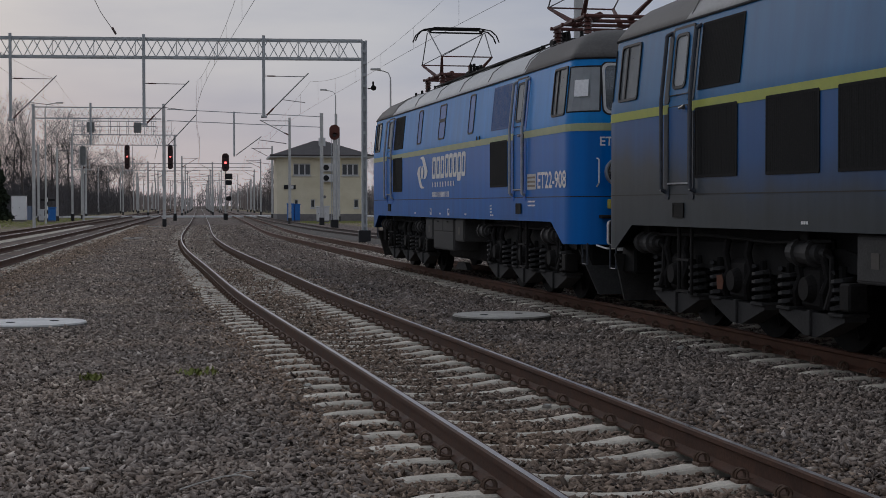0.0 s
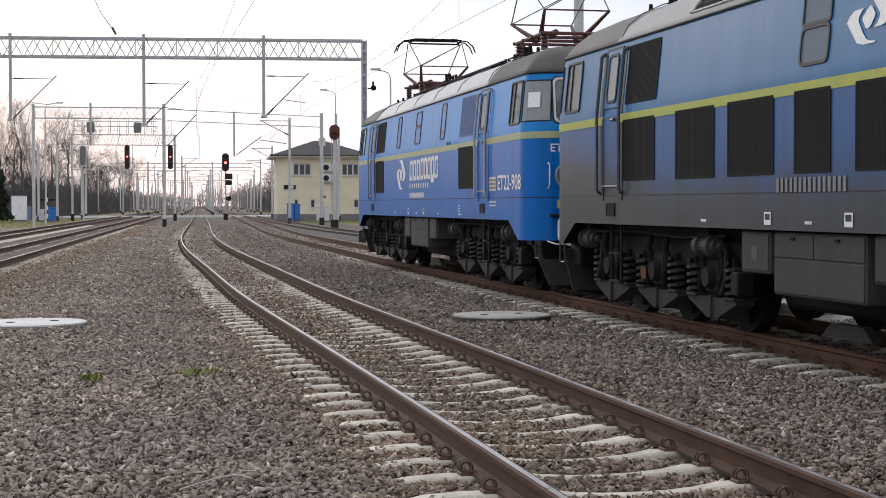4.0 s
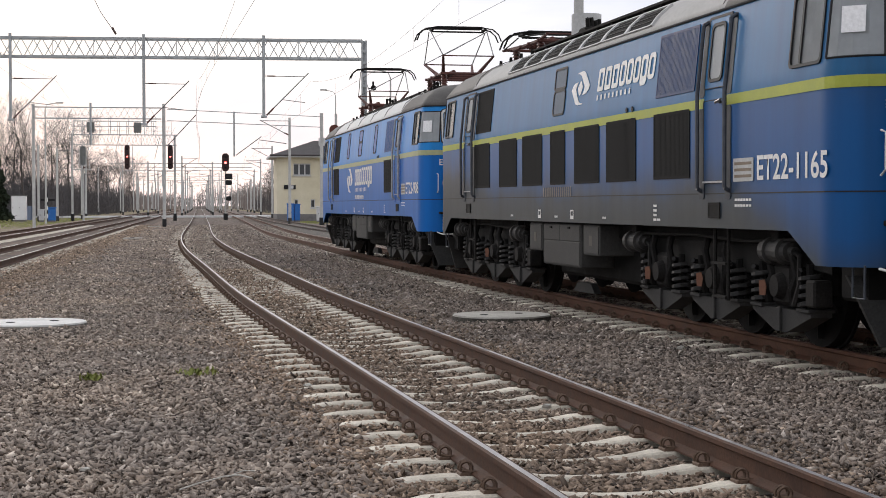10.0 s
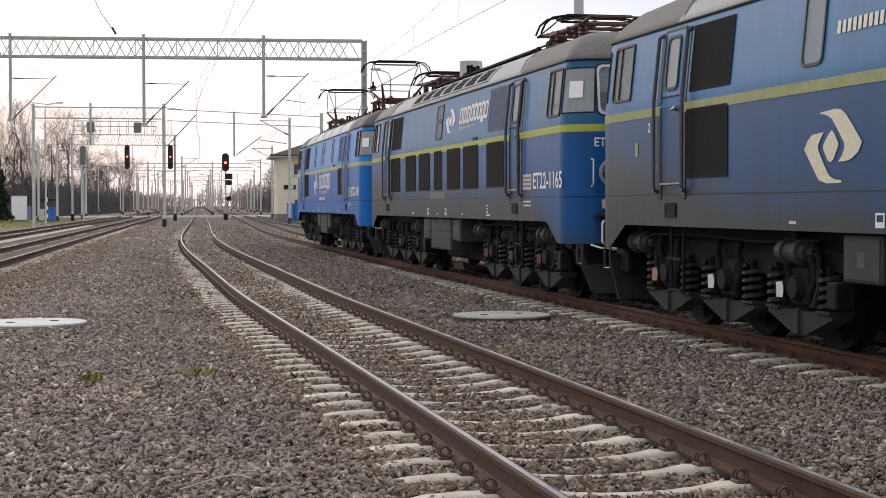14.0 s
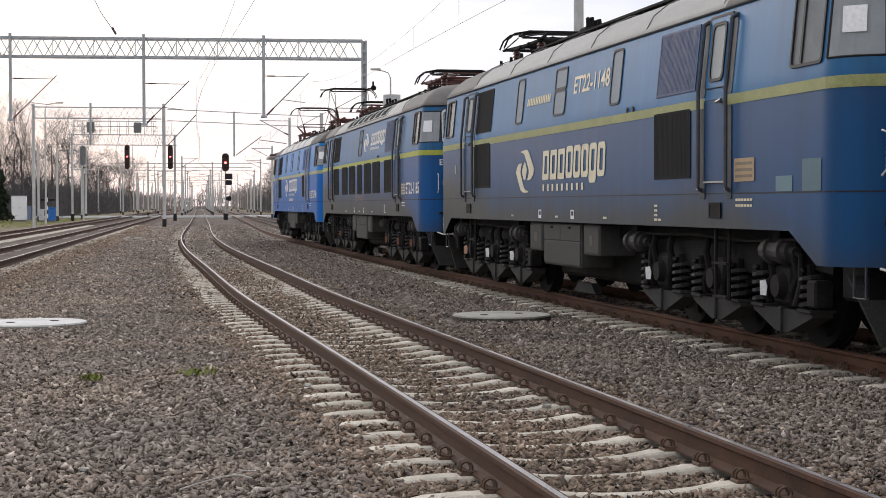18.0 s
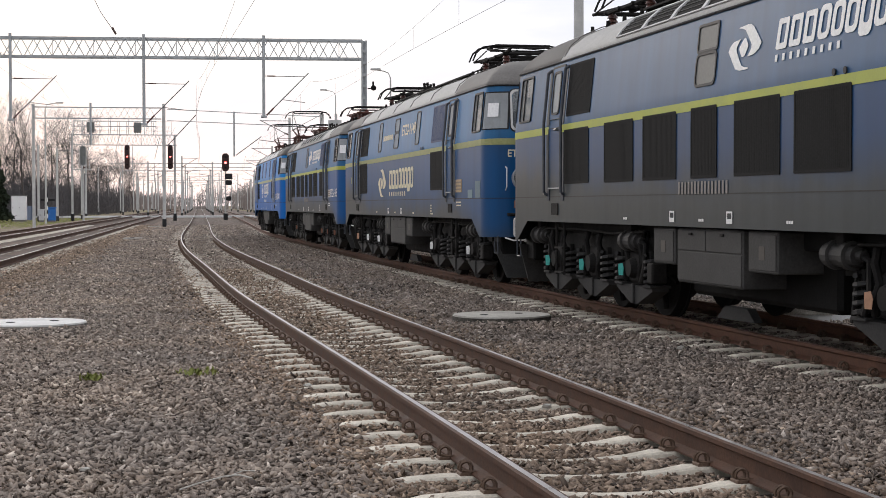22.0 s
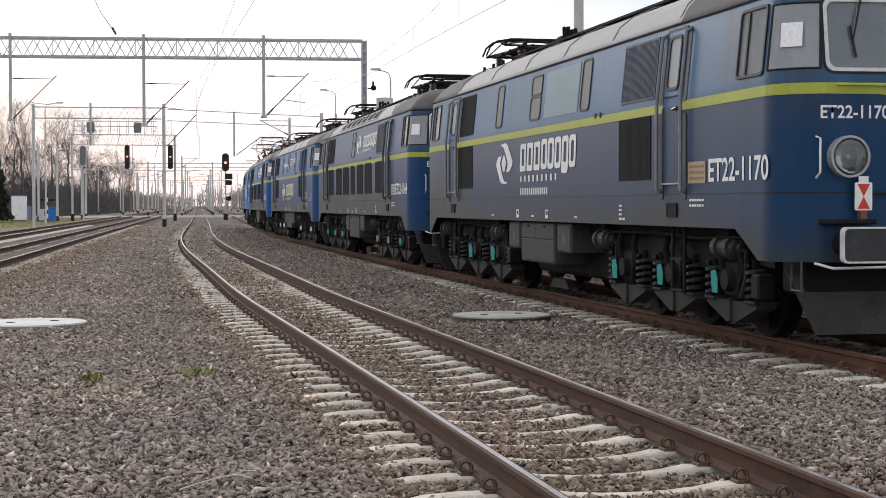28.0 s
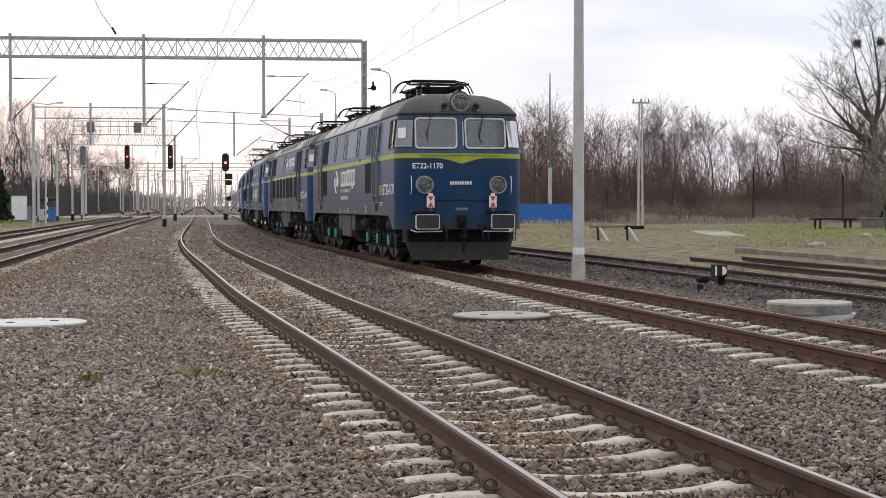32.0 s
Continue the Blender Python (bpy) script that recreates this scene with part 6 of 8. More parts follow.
# Black board with the red lamp's glow tinted into its base colour.
M_SIGNAL_BOARD = plain("board_glow_tinted", (0.035, 0.013, 0.012), 0.6)
M_SIGNAL_BACK = plain("signal_redbrown", (0.10, 0.03, 0.02), 0.6)


M_MAST_DIM = worn("enamel_grey", (0.14, 0.145, 0.14), (0.19, 0.195, 0.19), 0.6, 0, 2, 30, 0.05, 0.1)


def build_signal_bridge():
    y = 170.0
    p = thing("signal_bridge", None, "lattice signal bridge with a railed walkway over the tracks", "gantry")
    for x in (-13.4, -2.6):
        part("mast", rods([((x, y, -0.3), (x, y, 9.0))], 0.12, 10), M_MAST, p)
        part("mast_foot", rods([((x, y, -0.3), (x, y, 0.55))], 0.2, 10), M_BLACK, p)
    truss(p, -13.6, -2.4, y, 7.9, 9.0, 0.9, 0.75, M_GALV, 0.016, 0.03)
    for i in range(12):
        brace(p, (-13.4 + i * 0.95, y + 0.5, 9.0), (-13.4 + i * 0.95, y + 0.5, 10.45), 0.02, M_GALV, "guard_post")
        brace(p, (-13.4 + i * 0.95, y - 0.6, 9.0), (-13.0 + i * 0.95, y + 0.5, 9.9), 0.016, M_GALV)
    for z in (9.45, 9.9, 10.45):
        part("guard_rail", rods([((-13.4, y + 0.5, z), (-3.0, y + 0.5, z))], 0.02), M_GALV, p)
    for z in (9.9, 10.45):
        part("guard_rail", rods([((-13.2, y - 0.6, z), (-4.5, y - 0.6, z))], 0.03), M_GALV, p)
    for i in range(10):
        brace(p, (-13.2 + i * 0.96, y - 0.6, 9.0), (-13.2 + i * 0.96, y - 0.6, 10.45), 0.025, M_GALV, "guard_post")
    for x in (-11.4, -6.5):
        part("relay_box", boxm(x - 0.4, x + 0.4, y - 0.75, y - 0.5, 9.2, 10.3, bevel=0.03), M_MAST_DIM, p)
    for i in range(22):
        brace(p, (-13.3 + i * 0.47, y - 0.6, 8.9), (-13.3 + i * 0.47 + (0.25 if i % 3 == 0 else 0), y - 0.6, 9.9 if i % 4 else 10.9), 0.016, M_GALV, "guard_post")
    for x in (-12.2, -9.3, -5.0):
        brace(p, (x, y - 0.5, 9.0), (x, y - 0.5, 11.0), 0.03, M_GALV, "cable_post")
        brace(p, (x + 0.3, y - 0.9, 6.4), (x + 0.9, y - 0.3, 9.0), 0.03, M_GALV, "stay")
    back = part("rear_signal", plate(bmesh.new(), rounded(-0.32, 0.32, -1.05, 1.05, 0.3, 5), 0, 0.12), M_MAST_DIM, p, "grey back of a signal facing away", at=Matrix.Translation((-12.2, y - 1.0, 6.7)) @ Matrix(((1, 0, 0, 0), (0, 0, -1, 0), (0, 1, 0, 0), (0, 0, 0, 1))))
    part("rim", ring_plate(bmesh.new(), rounded(-0.36, 0.36, -1.09, 1.09, 0.33, 5), rounded(-0.29, 0.29, -1.02, 1.02, 0.28, 5), 0.1, 0.16), M_MAST, back)
    part("platform", boxm(-13.2, -11.3, y - 1.5, y - 0.6, 5.2, 5.32), M_MAST, p)
    for x, z in ((-13.1, 6.2), (-12.6, 6.2), (-11.5, 6.2)):
        brace(p, (x, y - 1.4, 5.3), (x, y - 1.4, z), 0.03, M_GALV, "guard_post")
    brace(p, (-12.2, y - 0.8, -0.3), (-12.2, y - 0.8, 5.2), 0.11, M_MAST, "signal_post")
    for x, on in ((-7.6, 2), (-3.05, 2)):
        signal_head(p, x, y - 0.8, 6.6, 0.54, 2.6, (0.85, 0.05, -0.8), on)
        part("signal_cage", rods([((x - 0.55, y - 0.5, 5.1), (x - 0.55, y - 0.5, 8.0)), ((x + 0.55, y - 0.5, 5.1), (x + 0.55, y - 0.5, 8.0)), ((x - 0.6, y - 0.5, 5.1), (x + 0.6, y - 0.5, 5.1)), ((x - 0.6, y - 1.0, 5.1), (x + 0.6, y - 1.0, 5.1))], 0.03), M_GALV, p)


build_signal_bridge()


def build_signal_post(x, y, z_head, h, w, lit, label, extras=False):
    s = thing("railway_signal", Matrix.Translation((x, y, 0)), label, "signal", "colour-light signals")
    part("post", rods([((0, 0.2, -0.25), (0, 0.2, z_head + h / 2))], 0.08, 8), M_MAST, s)
    part("base", boxm(-0.25, 0.25, -0.05, 0.45, -0.3, 0.5, bevel=0.04), M_BLACK, s)
    signal_head(s, 0, 0, z_head, w, h, (h * 0.28, -h * 0.02, -h * 0.30) if lit else (-h * 0.22,), lit)
    lad = bmesh.new()
    for dx in (-0.17, 0.17):
        rod(lad, (dx, 0.55, -0.2), (dx, 0.35, z_head - h * 0.3), 0.02)
    for k in range(int((z_head - 1) / 0.35)):
        rod(lad, (-0.17, 0.53 - 0.01 * k, 0.3 + k * 0.35), (0.17, 0.53 - 0.01 * k, 0.3 + k * 0.35), 0.012)
    part("ladder", lad, M_GALV, s)
    if extras:
        for z, r in ((z_head - 1.6, 0.42), (z_head - 2.3, 0.36), (z_head - 4.1, 0.3)):
            part("indicator_board", plate(bmesh.new(), rounded(-r, r, -r * 0.8, r * 0.8, 0.1, 3), 0, 0.08, Matrix.Translation((0.35, 0, z)) @ Matrix(((1, 0, 0, 0), (0, 0, -1, 0), (0, 1, 0, 0), (0, 0, 0, 1)))), M_BLACK, s)
    return s


build_signal_post(2.95, 178.0, 6.3, 2.05, 0.8, 2, "black colour-light signal showing red beside the line", True)
build_signal_post(8.66, 100.5, 6.15, 0.98, 0.66, 0, "red-brown oval signal head on a grey post")


def far_mast(x, y, h, arm, label="slim grey catenary mast beside the tracks", r=0.14):
    m = thing("catenary_mast", Matrix.Translation((x, y, 0)), label, "mast", "catenary masts")
    k = ("fm", round(h, 1), r)
    part("pole", once(k, lambda: finish("pole", rod(bmesh.new(), (0, 0, -0.3), (0, 0, h), r, 8, r * 0.75), M_MAST)), None, m)
    part("pole_foot", once(("ff", r), lambda: finish("pole_foot", rods([((0, 0, -0.3), (0, 0, 0.3))], r * 1.2, 8), M_BOX_GREY)), None, m)
    if arm:
        s = 1 if arm > 0 else -1
        part("cantilever", once(("ca", arm, round(h, 1)), lambda: finish("cantilever", rods([((0, 0, h - 1.6), (arm, 0, h - 0.25)), ((0, 0, h - 0.3), (arm, 0, h - 0.3)), ((s * 0.3, 0, h - 2.3), (arm, 0, h - 2.0))], 0.035, 5), M_STEEL)), None, m)
        part("insulator", once(("ci", s), lambda: finish("insulator", rods([((s * 0.1, 0, 0.07), (s * 0.45, 0, 0.25))], 0.06, 6), M_INSULATOR)), None, m, at=Matrix.Translation((0, 0, h - 1.6)))


for x, y, h, arm in ((-16.4, 164.8, 7.7, 0), (-15.0, 170.3, 7.6, 2.6), (-13.9, 190.5, 7.4, 2.6), (-15.3, 217, 8.0, 0), (-17.8, 283, 8.2, 2.8), (-19.6, 346, 9, 0),
                     (-15.8, 321, 8.3, 2.8), (-15.3, 372, 8.5, 2.8), (-15.0, 430, 8.5, 2.8), (-14.6, 500, 8.5, 2.8), (7.94, 138.3, 9.2, -2.6), (9.24, 199.9, 9.0, -2.6), (10.6, 272.5, 9.5, -2.6),
                     (11.5, 330, 9, -2.6), (-2.5, 230, 8.6, 2.3), (-2.5, 285, 8.6, 2.3), (-2.5, 345, 8.6, -2.3), (-2.4, 410, 8.6, 2.3), (-2.4, 480, 8.6, -2.3), (-2.4, 560, 8.6, 2.3),
                     (2.2, 260, 8.6, -2.2), (2.3, 315, 8.6, 2.2), (2.3, 380, 8.6, -2.2), (2.4, 450, 8.6, 2.2), (2.4, 530, 8.6, -2.2), (9.5, 390, 9, -2.6), (9.3, 460, 9, -2.6), (9.0, 540, 9, -2.6),
                     (-8.0, 250, 8.4, 2.0), (-8.0, 310, 8.4, 2.0), (-8.0, 375, 8.4, -2.0), (-8.0, 440, 8.4, 2.0), (13.9, 156.2, 9.3, 0), (13.2, 240, 9, 0), (10.67, 122.3, 8.6, 0)):
    far_mast(x, y, h, arm)


for i, x in enumerate((-17.0, -16.2, -13.2, -12.6, -11.9, -5.2, 4.4, 6.2, 11.8, 12.6, 14.0, 15.2)):
    for k in range(3):
        far_mast(x + 0.3 * k, 240 + 37 * ((i * 5 + k * 7) % 9) + 60 * k, 7.0 + 0.8 * ((i + k) % 4), 0, r=0.11)


def far_beams():
    for y in (285, 345, 410, 480, 560):
        b = thing("catenary_portal", None, "distant light catenary portal across the tracks", "gantry", "catenary portals")
        for z in (8.3, 9.0):
            part("cross_tube", rods([((-16, y, z), (9.5, y, z))], 0.06, 5), M_GALV, b)
        for x in (-8.0, -2.5, 2.3):
            part("drop_tube", rods([((x, y, 5.6), (x, y, 9.0))], 0.06, 5), M_GALV, b)


far_beams()


def lamp_post(x, y, h, reach, label="tall grey street lamp with a curved arm"):
    s = thing("street_lamp", Matrix.Translation((x, y, 0)), label, "lamp post", "yard lamps")
    part("pole", rod(bmesh.new(), (0, 0, -0.3), (0, 0, h - 0.4), 0.1, 8, 0.05), M_MAST, s)
    part("arm", path_rod([(0, 0, h - 0.45), (reach * 0.12, 0, h - 0.12), (reach * 0.4, 0, h), (reach, 0, h + 0.1)], 0.035), M_MAST, s)
    part("lantern", boxm(reach - 0.15, reach + 0.5, -0.12, 0.12, h + 0.04, h + 0.18, bevel=0.03), M_MAST, s)


lamp_post(-13.7, 144.1, 10.6, 1.1)
lamp_post(12.27, 100.0, 10.1, -1.15)
lamp_post(13.06, 150.0, 12.45, -1.35)


def wires():
    """Contact and carrying wires over each electrified track, sagging between their supports."""
    for line, y0 in ((NEAR, 6), (TRAIN, 6), (LEFT_A, 20), (LEFT_B, 30)):
        w = thing("overhead_wire", None, "thin dark contact and carrying wires over a track", "wire", "overhead wires")
        supports = [y0 - 30, 32.7 if y0 < 10 else 10, 66.8, 121, 170, 230, 285]
        msg, con, drops = [], [], []
        for a, b in zip(supports[:-1], supports[1:]):
            for k in range(12):
                t = k / 12
                y = a + (b - a) * t
                if y < y0:
                    continue
                x = float(line.at(y)) + 0.06 * math.cos(math.pi * y / 60)
                sag = 4 * t * (1 - t)
                msg.append((x, y, 6.75 - 0.75 * sag))
                con.append((x, y, 5.62))
                if k % 2:
                    drops.append(((x, y, 5.62), (x, y, 6.75 - 0.75 * sag)))
        part("contact_wire", path_rod(con, 0.0055, 4), M_WIRE, w)
        part("carrying_wire", path_rod(msg, 0.005, 4), M_WIRE, w)
        part("droppers", rods(drops, 0.004, 3), M_WIRE, w)
    w = thing("feeder_cable", None, "slack feeder cable running to the portal", "wire")
    part("cable", path_rod([(-4.6 + 0.2, 52, 11.6), (-4.2, 57, 9.9), (-3.75, 62, 8.95), (-3.45, 66.3, 8.66)], 0.013, 5), M_WIRE, w)
    part("insulator", rods([((-3.5, 65.6, 8.75), (-3.42, 66.4, 8.62))], 0.05, 8), M_INSULATOR, w)


M_WIRE = plain("wire_dark", (0.16, 0.15, 0.15), 0.6, 0.2)
wires()


# ---- the signal box and yard furniture ----
M_WALL = worn("render_cream", (0.66, 0.60, 0.43), (0.76, 0.70, 0.53), 0.9, 0, 0.5, 20, 0.1, 0.06)
M_TILES = worn("roof_tiles_dark", (0.075, 0.07, 0.068), (0.11, 0.10, 0.10), 0.85, 0, 1.5, 20, 0.2, 0.15)
M_PLINTH = worn("plinth_grey", (0.16, 0.15, 0.15), (0.22, 0.21, 0.20), 0.9, 0, 2, 20, 0.1, 0.1)
M_WINDOW_DARK = plain("window_glass_dark", (0.05, 0.055, 0.06), 0.08)
M_BLUE = worn("plastic_blue", (0.02, 0.13, 0.42), (0.03, 0.17, 0.5), 0.5, 0, 2, 30, 0.05, 0.06)
M_OFFWHITE = worn("paint_offwhite", (0.55, 0.55, 0.54), (0.66, 0.66, 0.65), 0.6, 0, 2, 30, 0.05, 0.05)


def wall_with(parent, x0, x1, y, z0, z1, holes, depth, mat):
    """A wall facing the camera with openings cut through it."""
    xs = sorted({x0, x1} | {h[0] for h in holes} | {h[1] for h in holes})
    zs = sorted({z0, z1} | {h[2] for h in holes} | {h[3] for h in holes})
    bm = bmesh.new()
    for xa, xb in zip(xs[:-1], xs[1:]):
        for za, zb in zip(zs[:-1], zs[1:]):
            if not any(h[0] - 1e-6 < (xa + xb) / 2 < h[1] and h[2] < (za + zb) / 2 < h[3] for h in holes):
                box(bm, xa, xb, y, y + depth, za, zb)
    bmesh.ops.remove_doubles(bm, verts=bm.verts, dist=0.001)
    return part("front_wall", bm, mat, parent)


def build_signal_box():
    h = thing("signal_box_building", None, "two-storey cream rendered railway building with a dark hipped roof", "building")
    x0, x1, y0, y1, zt = 8.05, 17.4, 163.2, 171.0, 6.45
    ups = [(9.75, 11.55, 4.55, 5.8), (14.85, 16.6, 4.55, 5.8)]
    downs = [(9.85, 10.25, 1.15, 2.05), (11.55, 12.0, 1.15, 2.05), (16.1, 16.6, 1.15, 2.05)]
    wall_with(h, x0, x1, y0, 0.5, zt, ups + downs, 0.35, M_WALL)
    part("side_wall", boxm(x0, x0 + 0.35, y0 + 0.35, y1, 0.5, zt), M_WALL, h)
    part("side_wall", boxm(x1 - 0.35, x1, y0 + 0.35, y1, 0.5, zt), M_WALL, h)
    part("rear_wall", boxm(x0 + 0.35, x1 - 0.35, y1 - 0.35, y1, 0.5, zt), M_WALL, h)
    part("plinth", boxm(x0 - 0.05, x1 + 0.05, y0 - 0.06, y1 + 0.05, -0.25, 0.5), M_PLINTH, h)
    for k, (a, b, za, zb) in enumerate(ups + downs):
        n = 3 if k < 2 else 1
        fr = bmesh.new()
        for i in range(n + 1):
            xx = a + (b - a) * i / n
            box(fr, max(a, xx - 0.07), min(b, xx + 0.07), y0 + 0.08, y0 + 0.2, za, zb)
        box(fr, a, b, y0 + 0.08, y0 + 0.2, za, za + 0.1)
        box(fr, a, b, y0 + 0.08, y0 + 0.2, zb - 0.1, zb)
        w = part("window", fr, M_OFFWHITE, h, "white-framed window")
        for i in range(n):
            xa, xb = a + (b - a) * i / n, a + (b - a) * (i + 1) / n
            part("pane", boxm(xa + 0.07, xb - 0.07, y0 + 0.13, y0 + 0.15, za + 0.1, zb - 0.1), M_WINDOW_DARK, w)
        part("sill", boxm(a - 0.1, b + 0.1, y0 - 0.1, y0 + 0.08, za - 0.1, za), M_OFFWHITE, w)
    bm = bmesh.new()
    e = 0.75
    vs = [bm.verts.new(v) for v in ((x0 - e, y0 - e, zt + 0.2), (x1 + e, y0 - e, zt + 0.2), (x1 + e, y1 + e, zt + 0.2), (x0 - e, y1 + e, zt + 0.2), (12.2, 167.0, 8.35), (13.3, 167.0, 8.35))]
    for f in ((0, 1, 5, 4), (1, 2, 5), (2, 3, 4, 5), (3, 0, 4)):
        bm.faces.new([vs[i] for i in f])
    rf = part("roof", bm, M_TILES, h, "dark tiled hipped roof")
    part("eaves", boxm(x0 - e, x1 + e, y0 - e, y1 + e, zt - 0.02, zt + 0.19), M_OFFWHITE, h)
    part("roof_gutter", rods([((x0 - e, y0 - e - 0.05, zt + 0.2), (x1 + e, y0 - e - 0.05, zt + 0.2))], 0.09, 8), M_TILES, h)
    part("chimney", boxm(12.6, 13.3, 165.3, 165.9, 7.4, 8.6, bevel=0.02), M_OFFWHITE, rf)
    for z in (4.95, 3.85):
        ac = part("air_conditioner", boxm(12.75, 13.85, y0 - 0.5, y0, z, z + 0.85, bevel=0.04), M_OFFWHITE, h)
        fan = bmesh.new()
        bmesh.ops.create_cone(fan, cap_ends=True, segments=16, radius1=0.3, radius2=0.3, depth=0.03, matrix=Matrix.Translation((13.15, y0 - 0.51, z + 0.42)) @ Matrix.Rotation(math.pi / 2, 4, "X"))
        part("fan_grille", fan, M_BLACK, ac)
    part("downpipe", rods([((13.9, y0 - 0.08, 0.3), (13.9, y0 - 0.08, 6.4))], 0.06), M_MAST, h)
    sign = part("name_board", boxm(8.75, 10.0, y0 - 0.07, y0, 3.1, 3.55), M_BLACK, h)
    part("board_panel", boxm(9.35, 9.75, y0 - 0.08, y0 - 0.07, 3.15, 3.5), M_OFFWHITE, sign)
    vent = bmesh.new()
    bmesh.ops.create_cone(vent, cap_ends=True, segments=14, radius1=0.16, radius2=0.16, depth=0.08, matrix=Matrix.Translation((13.0, y0 - 0.03, 2.3)) @ Matrix.Rotation(math.pi / 2, 4, "X"))
    part("round_vent", vent, M_PLINTH, h)


build_signal_box()


def cabinet(x, y, w, d, hgt, mat, label, name="equipment_cabinet", slant=0.0, cat="cabinet"):
    c = thing(name, Matrix.Translation((x, y, GROUND_Z)), label, cat)
    part("plinth", boxm(-w / 2 + 0.03, w / 2 - 0.03, -d / 2 + 0.03, d / 2 - 0.03, -0.1, 0.18), M_PLINTH, c)
    part("body", boxm(-w / 2, w / 2, -d / 2, d / 2, 0.18, hgt - 0.12, bevel=0.02), mat, c)
    part("lid", boxm(-w / 2 - 0.06, w / 2 + 0.06, -d / 2 - 0.06, d / 2 + 0.06, hgt - 0.12, hgt, bevel=0.03), mat if slant == 0 else M_PLINTH, c)
    n = 2 if w > 0.9 else 1
    for i in range(n):
        a = -w / 2 + 0.05 + i * (w - 0.1) / n
        dr = part("door", boxm(a + 0.01, a + (w - 0.1) / n - 0.01, -d / 2 - 0.02, -d / 2, 0.24, hgt - 0.18, bevel=0.005), mat, c)
        part("handle", boxm(a + 0.08, a + 0.12, -d / 2 - 0.05, -d / 2 - 0.02, hgt * 0.5, hgt * 0.5 + 0.15), M_STEEL, dr)
    return c


cabinet(-18.4, 165.3, 1.45, 1.1, 2.75, M_WHITE_CLEAN, "white lineside relay cabinet with a grey lid", slant=1)
cabinet(-14.5, 158.6, 0.75, 0.75, 1.5, M_BLUE, "blue plastic cabinet at the track edge")
cabinet(-15.6, 159.5, 0.5, 0.5, 1.3, M_OFFWHITE, "small pale switch cabinet at the track edge")
cabinet(8.75, 151.5, 0.62, 0.9, 1.85, M_BLUE, "bright blue yard cabinet beside the building")
cabinet(9.4, 151.7, 0.55, 0.9, 1.8, M_BLUE, "bright blue yard cabinet beside the building")
cabinet(11.4, 149.5, 0.5, 0.6, 1.55, M_OFFWHITE, "off-white control cabinet on the grass strip")
cabinet(12.1, 149.5, 0.5, 0.6, 1.6, M_OFFWHITE, "off-white control cabinet on the grass strip")
cabinet(13.2, 151.0, 0.45, 0.6, 1.3, M_OFFWHITE, "off-white control cabinet on the grass strip")


def barrier_signal(x, y):
    s = thing("crossing_signal", Matrix.Translation((x, y, 0)), "black and white striped crossing post", "signal")
    for k in range(7):
        part("post_band", rods([((0, 0, -0.2 + k * 0.4), (0, 0, 0.2 + k * 0.4))], 0.07, 8), M_WHITE if k % 2 else M_BLACK, s)
    part("crossbar", boxm(-0.7, 0.7, -0.03, 0.03, 1.9, 2.05, bevel=0.01), M_BLACK, s)


barrier_signal(-14.7, 156.0)
crossing = new("level_crossing", finish("level_crossing", boxm(-60, 30, 214, 221, GROUND_Z - 0.1, -0.02, bevel=0.02), M_OFFWHITE))
tagged(crossing, "pale concrete foot crossing over all the tracks", "crossing", kind="structure")


# ---- right of the train: pole, dwarf signal, covers, grass field ----
def build_pole():
    p = thing("concrete_mast", Matrix.Translation((8.1, 32.7, 0)), "pale spun-concrete catenary mast with a white band", "mast")
    part("mast_foot", rod(bmesh.new(), (0, 0, -0.4), (0, 0, 0.22), 0.155, 20, 0.150), M_CONCRETE, p, smooth=False)
    part("mast_collar", rod(bmesh.new(), (0, 0, 0.22), (0, 0, 0.32), 0.150, 20, 0.128), M_CONCRETE, p)
    part("shaft", rod(bmesh.new(), (0, 0, 0.32), (0, 0, 10.5), 0.128, 20, 0.085), M_MAST, p, smooth=False)
    part("white_band", rod(bmesh.new(), (0, 0, 0.37), (0, 0, 0.52), 0.131, 20, 0.130), M_WHITE, p, "white painted band")


build_pole()


# Stained concrete, darkened further to paint the shade under a raised lid.
M_SHADED_EDGE = worn("shaded_edge_concrete", (0.03, 0.027, 0.022), (0.12, 0.11, 0.092), 0.9, 0, 5, 40, 0.3, 0.2)


M_RING = worn("ring_concrete", (0.15, 0.142, 0.12), (0.34, 0.32, 0.28), 0.9, 0, 4, 40, 0.3, 0.2)
M_LID = worn("lid_white", (0.58, 0.57, 0.54), (0.74, 0.73, 0.70), 0.8, 0, 2, 30, 0.15, 0.08)


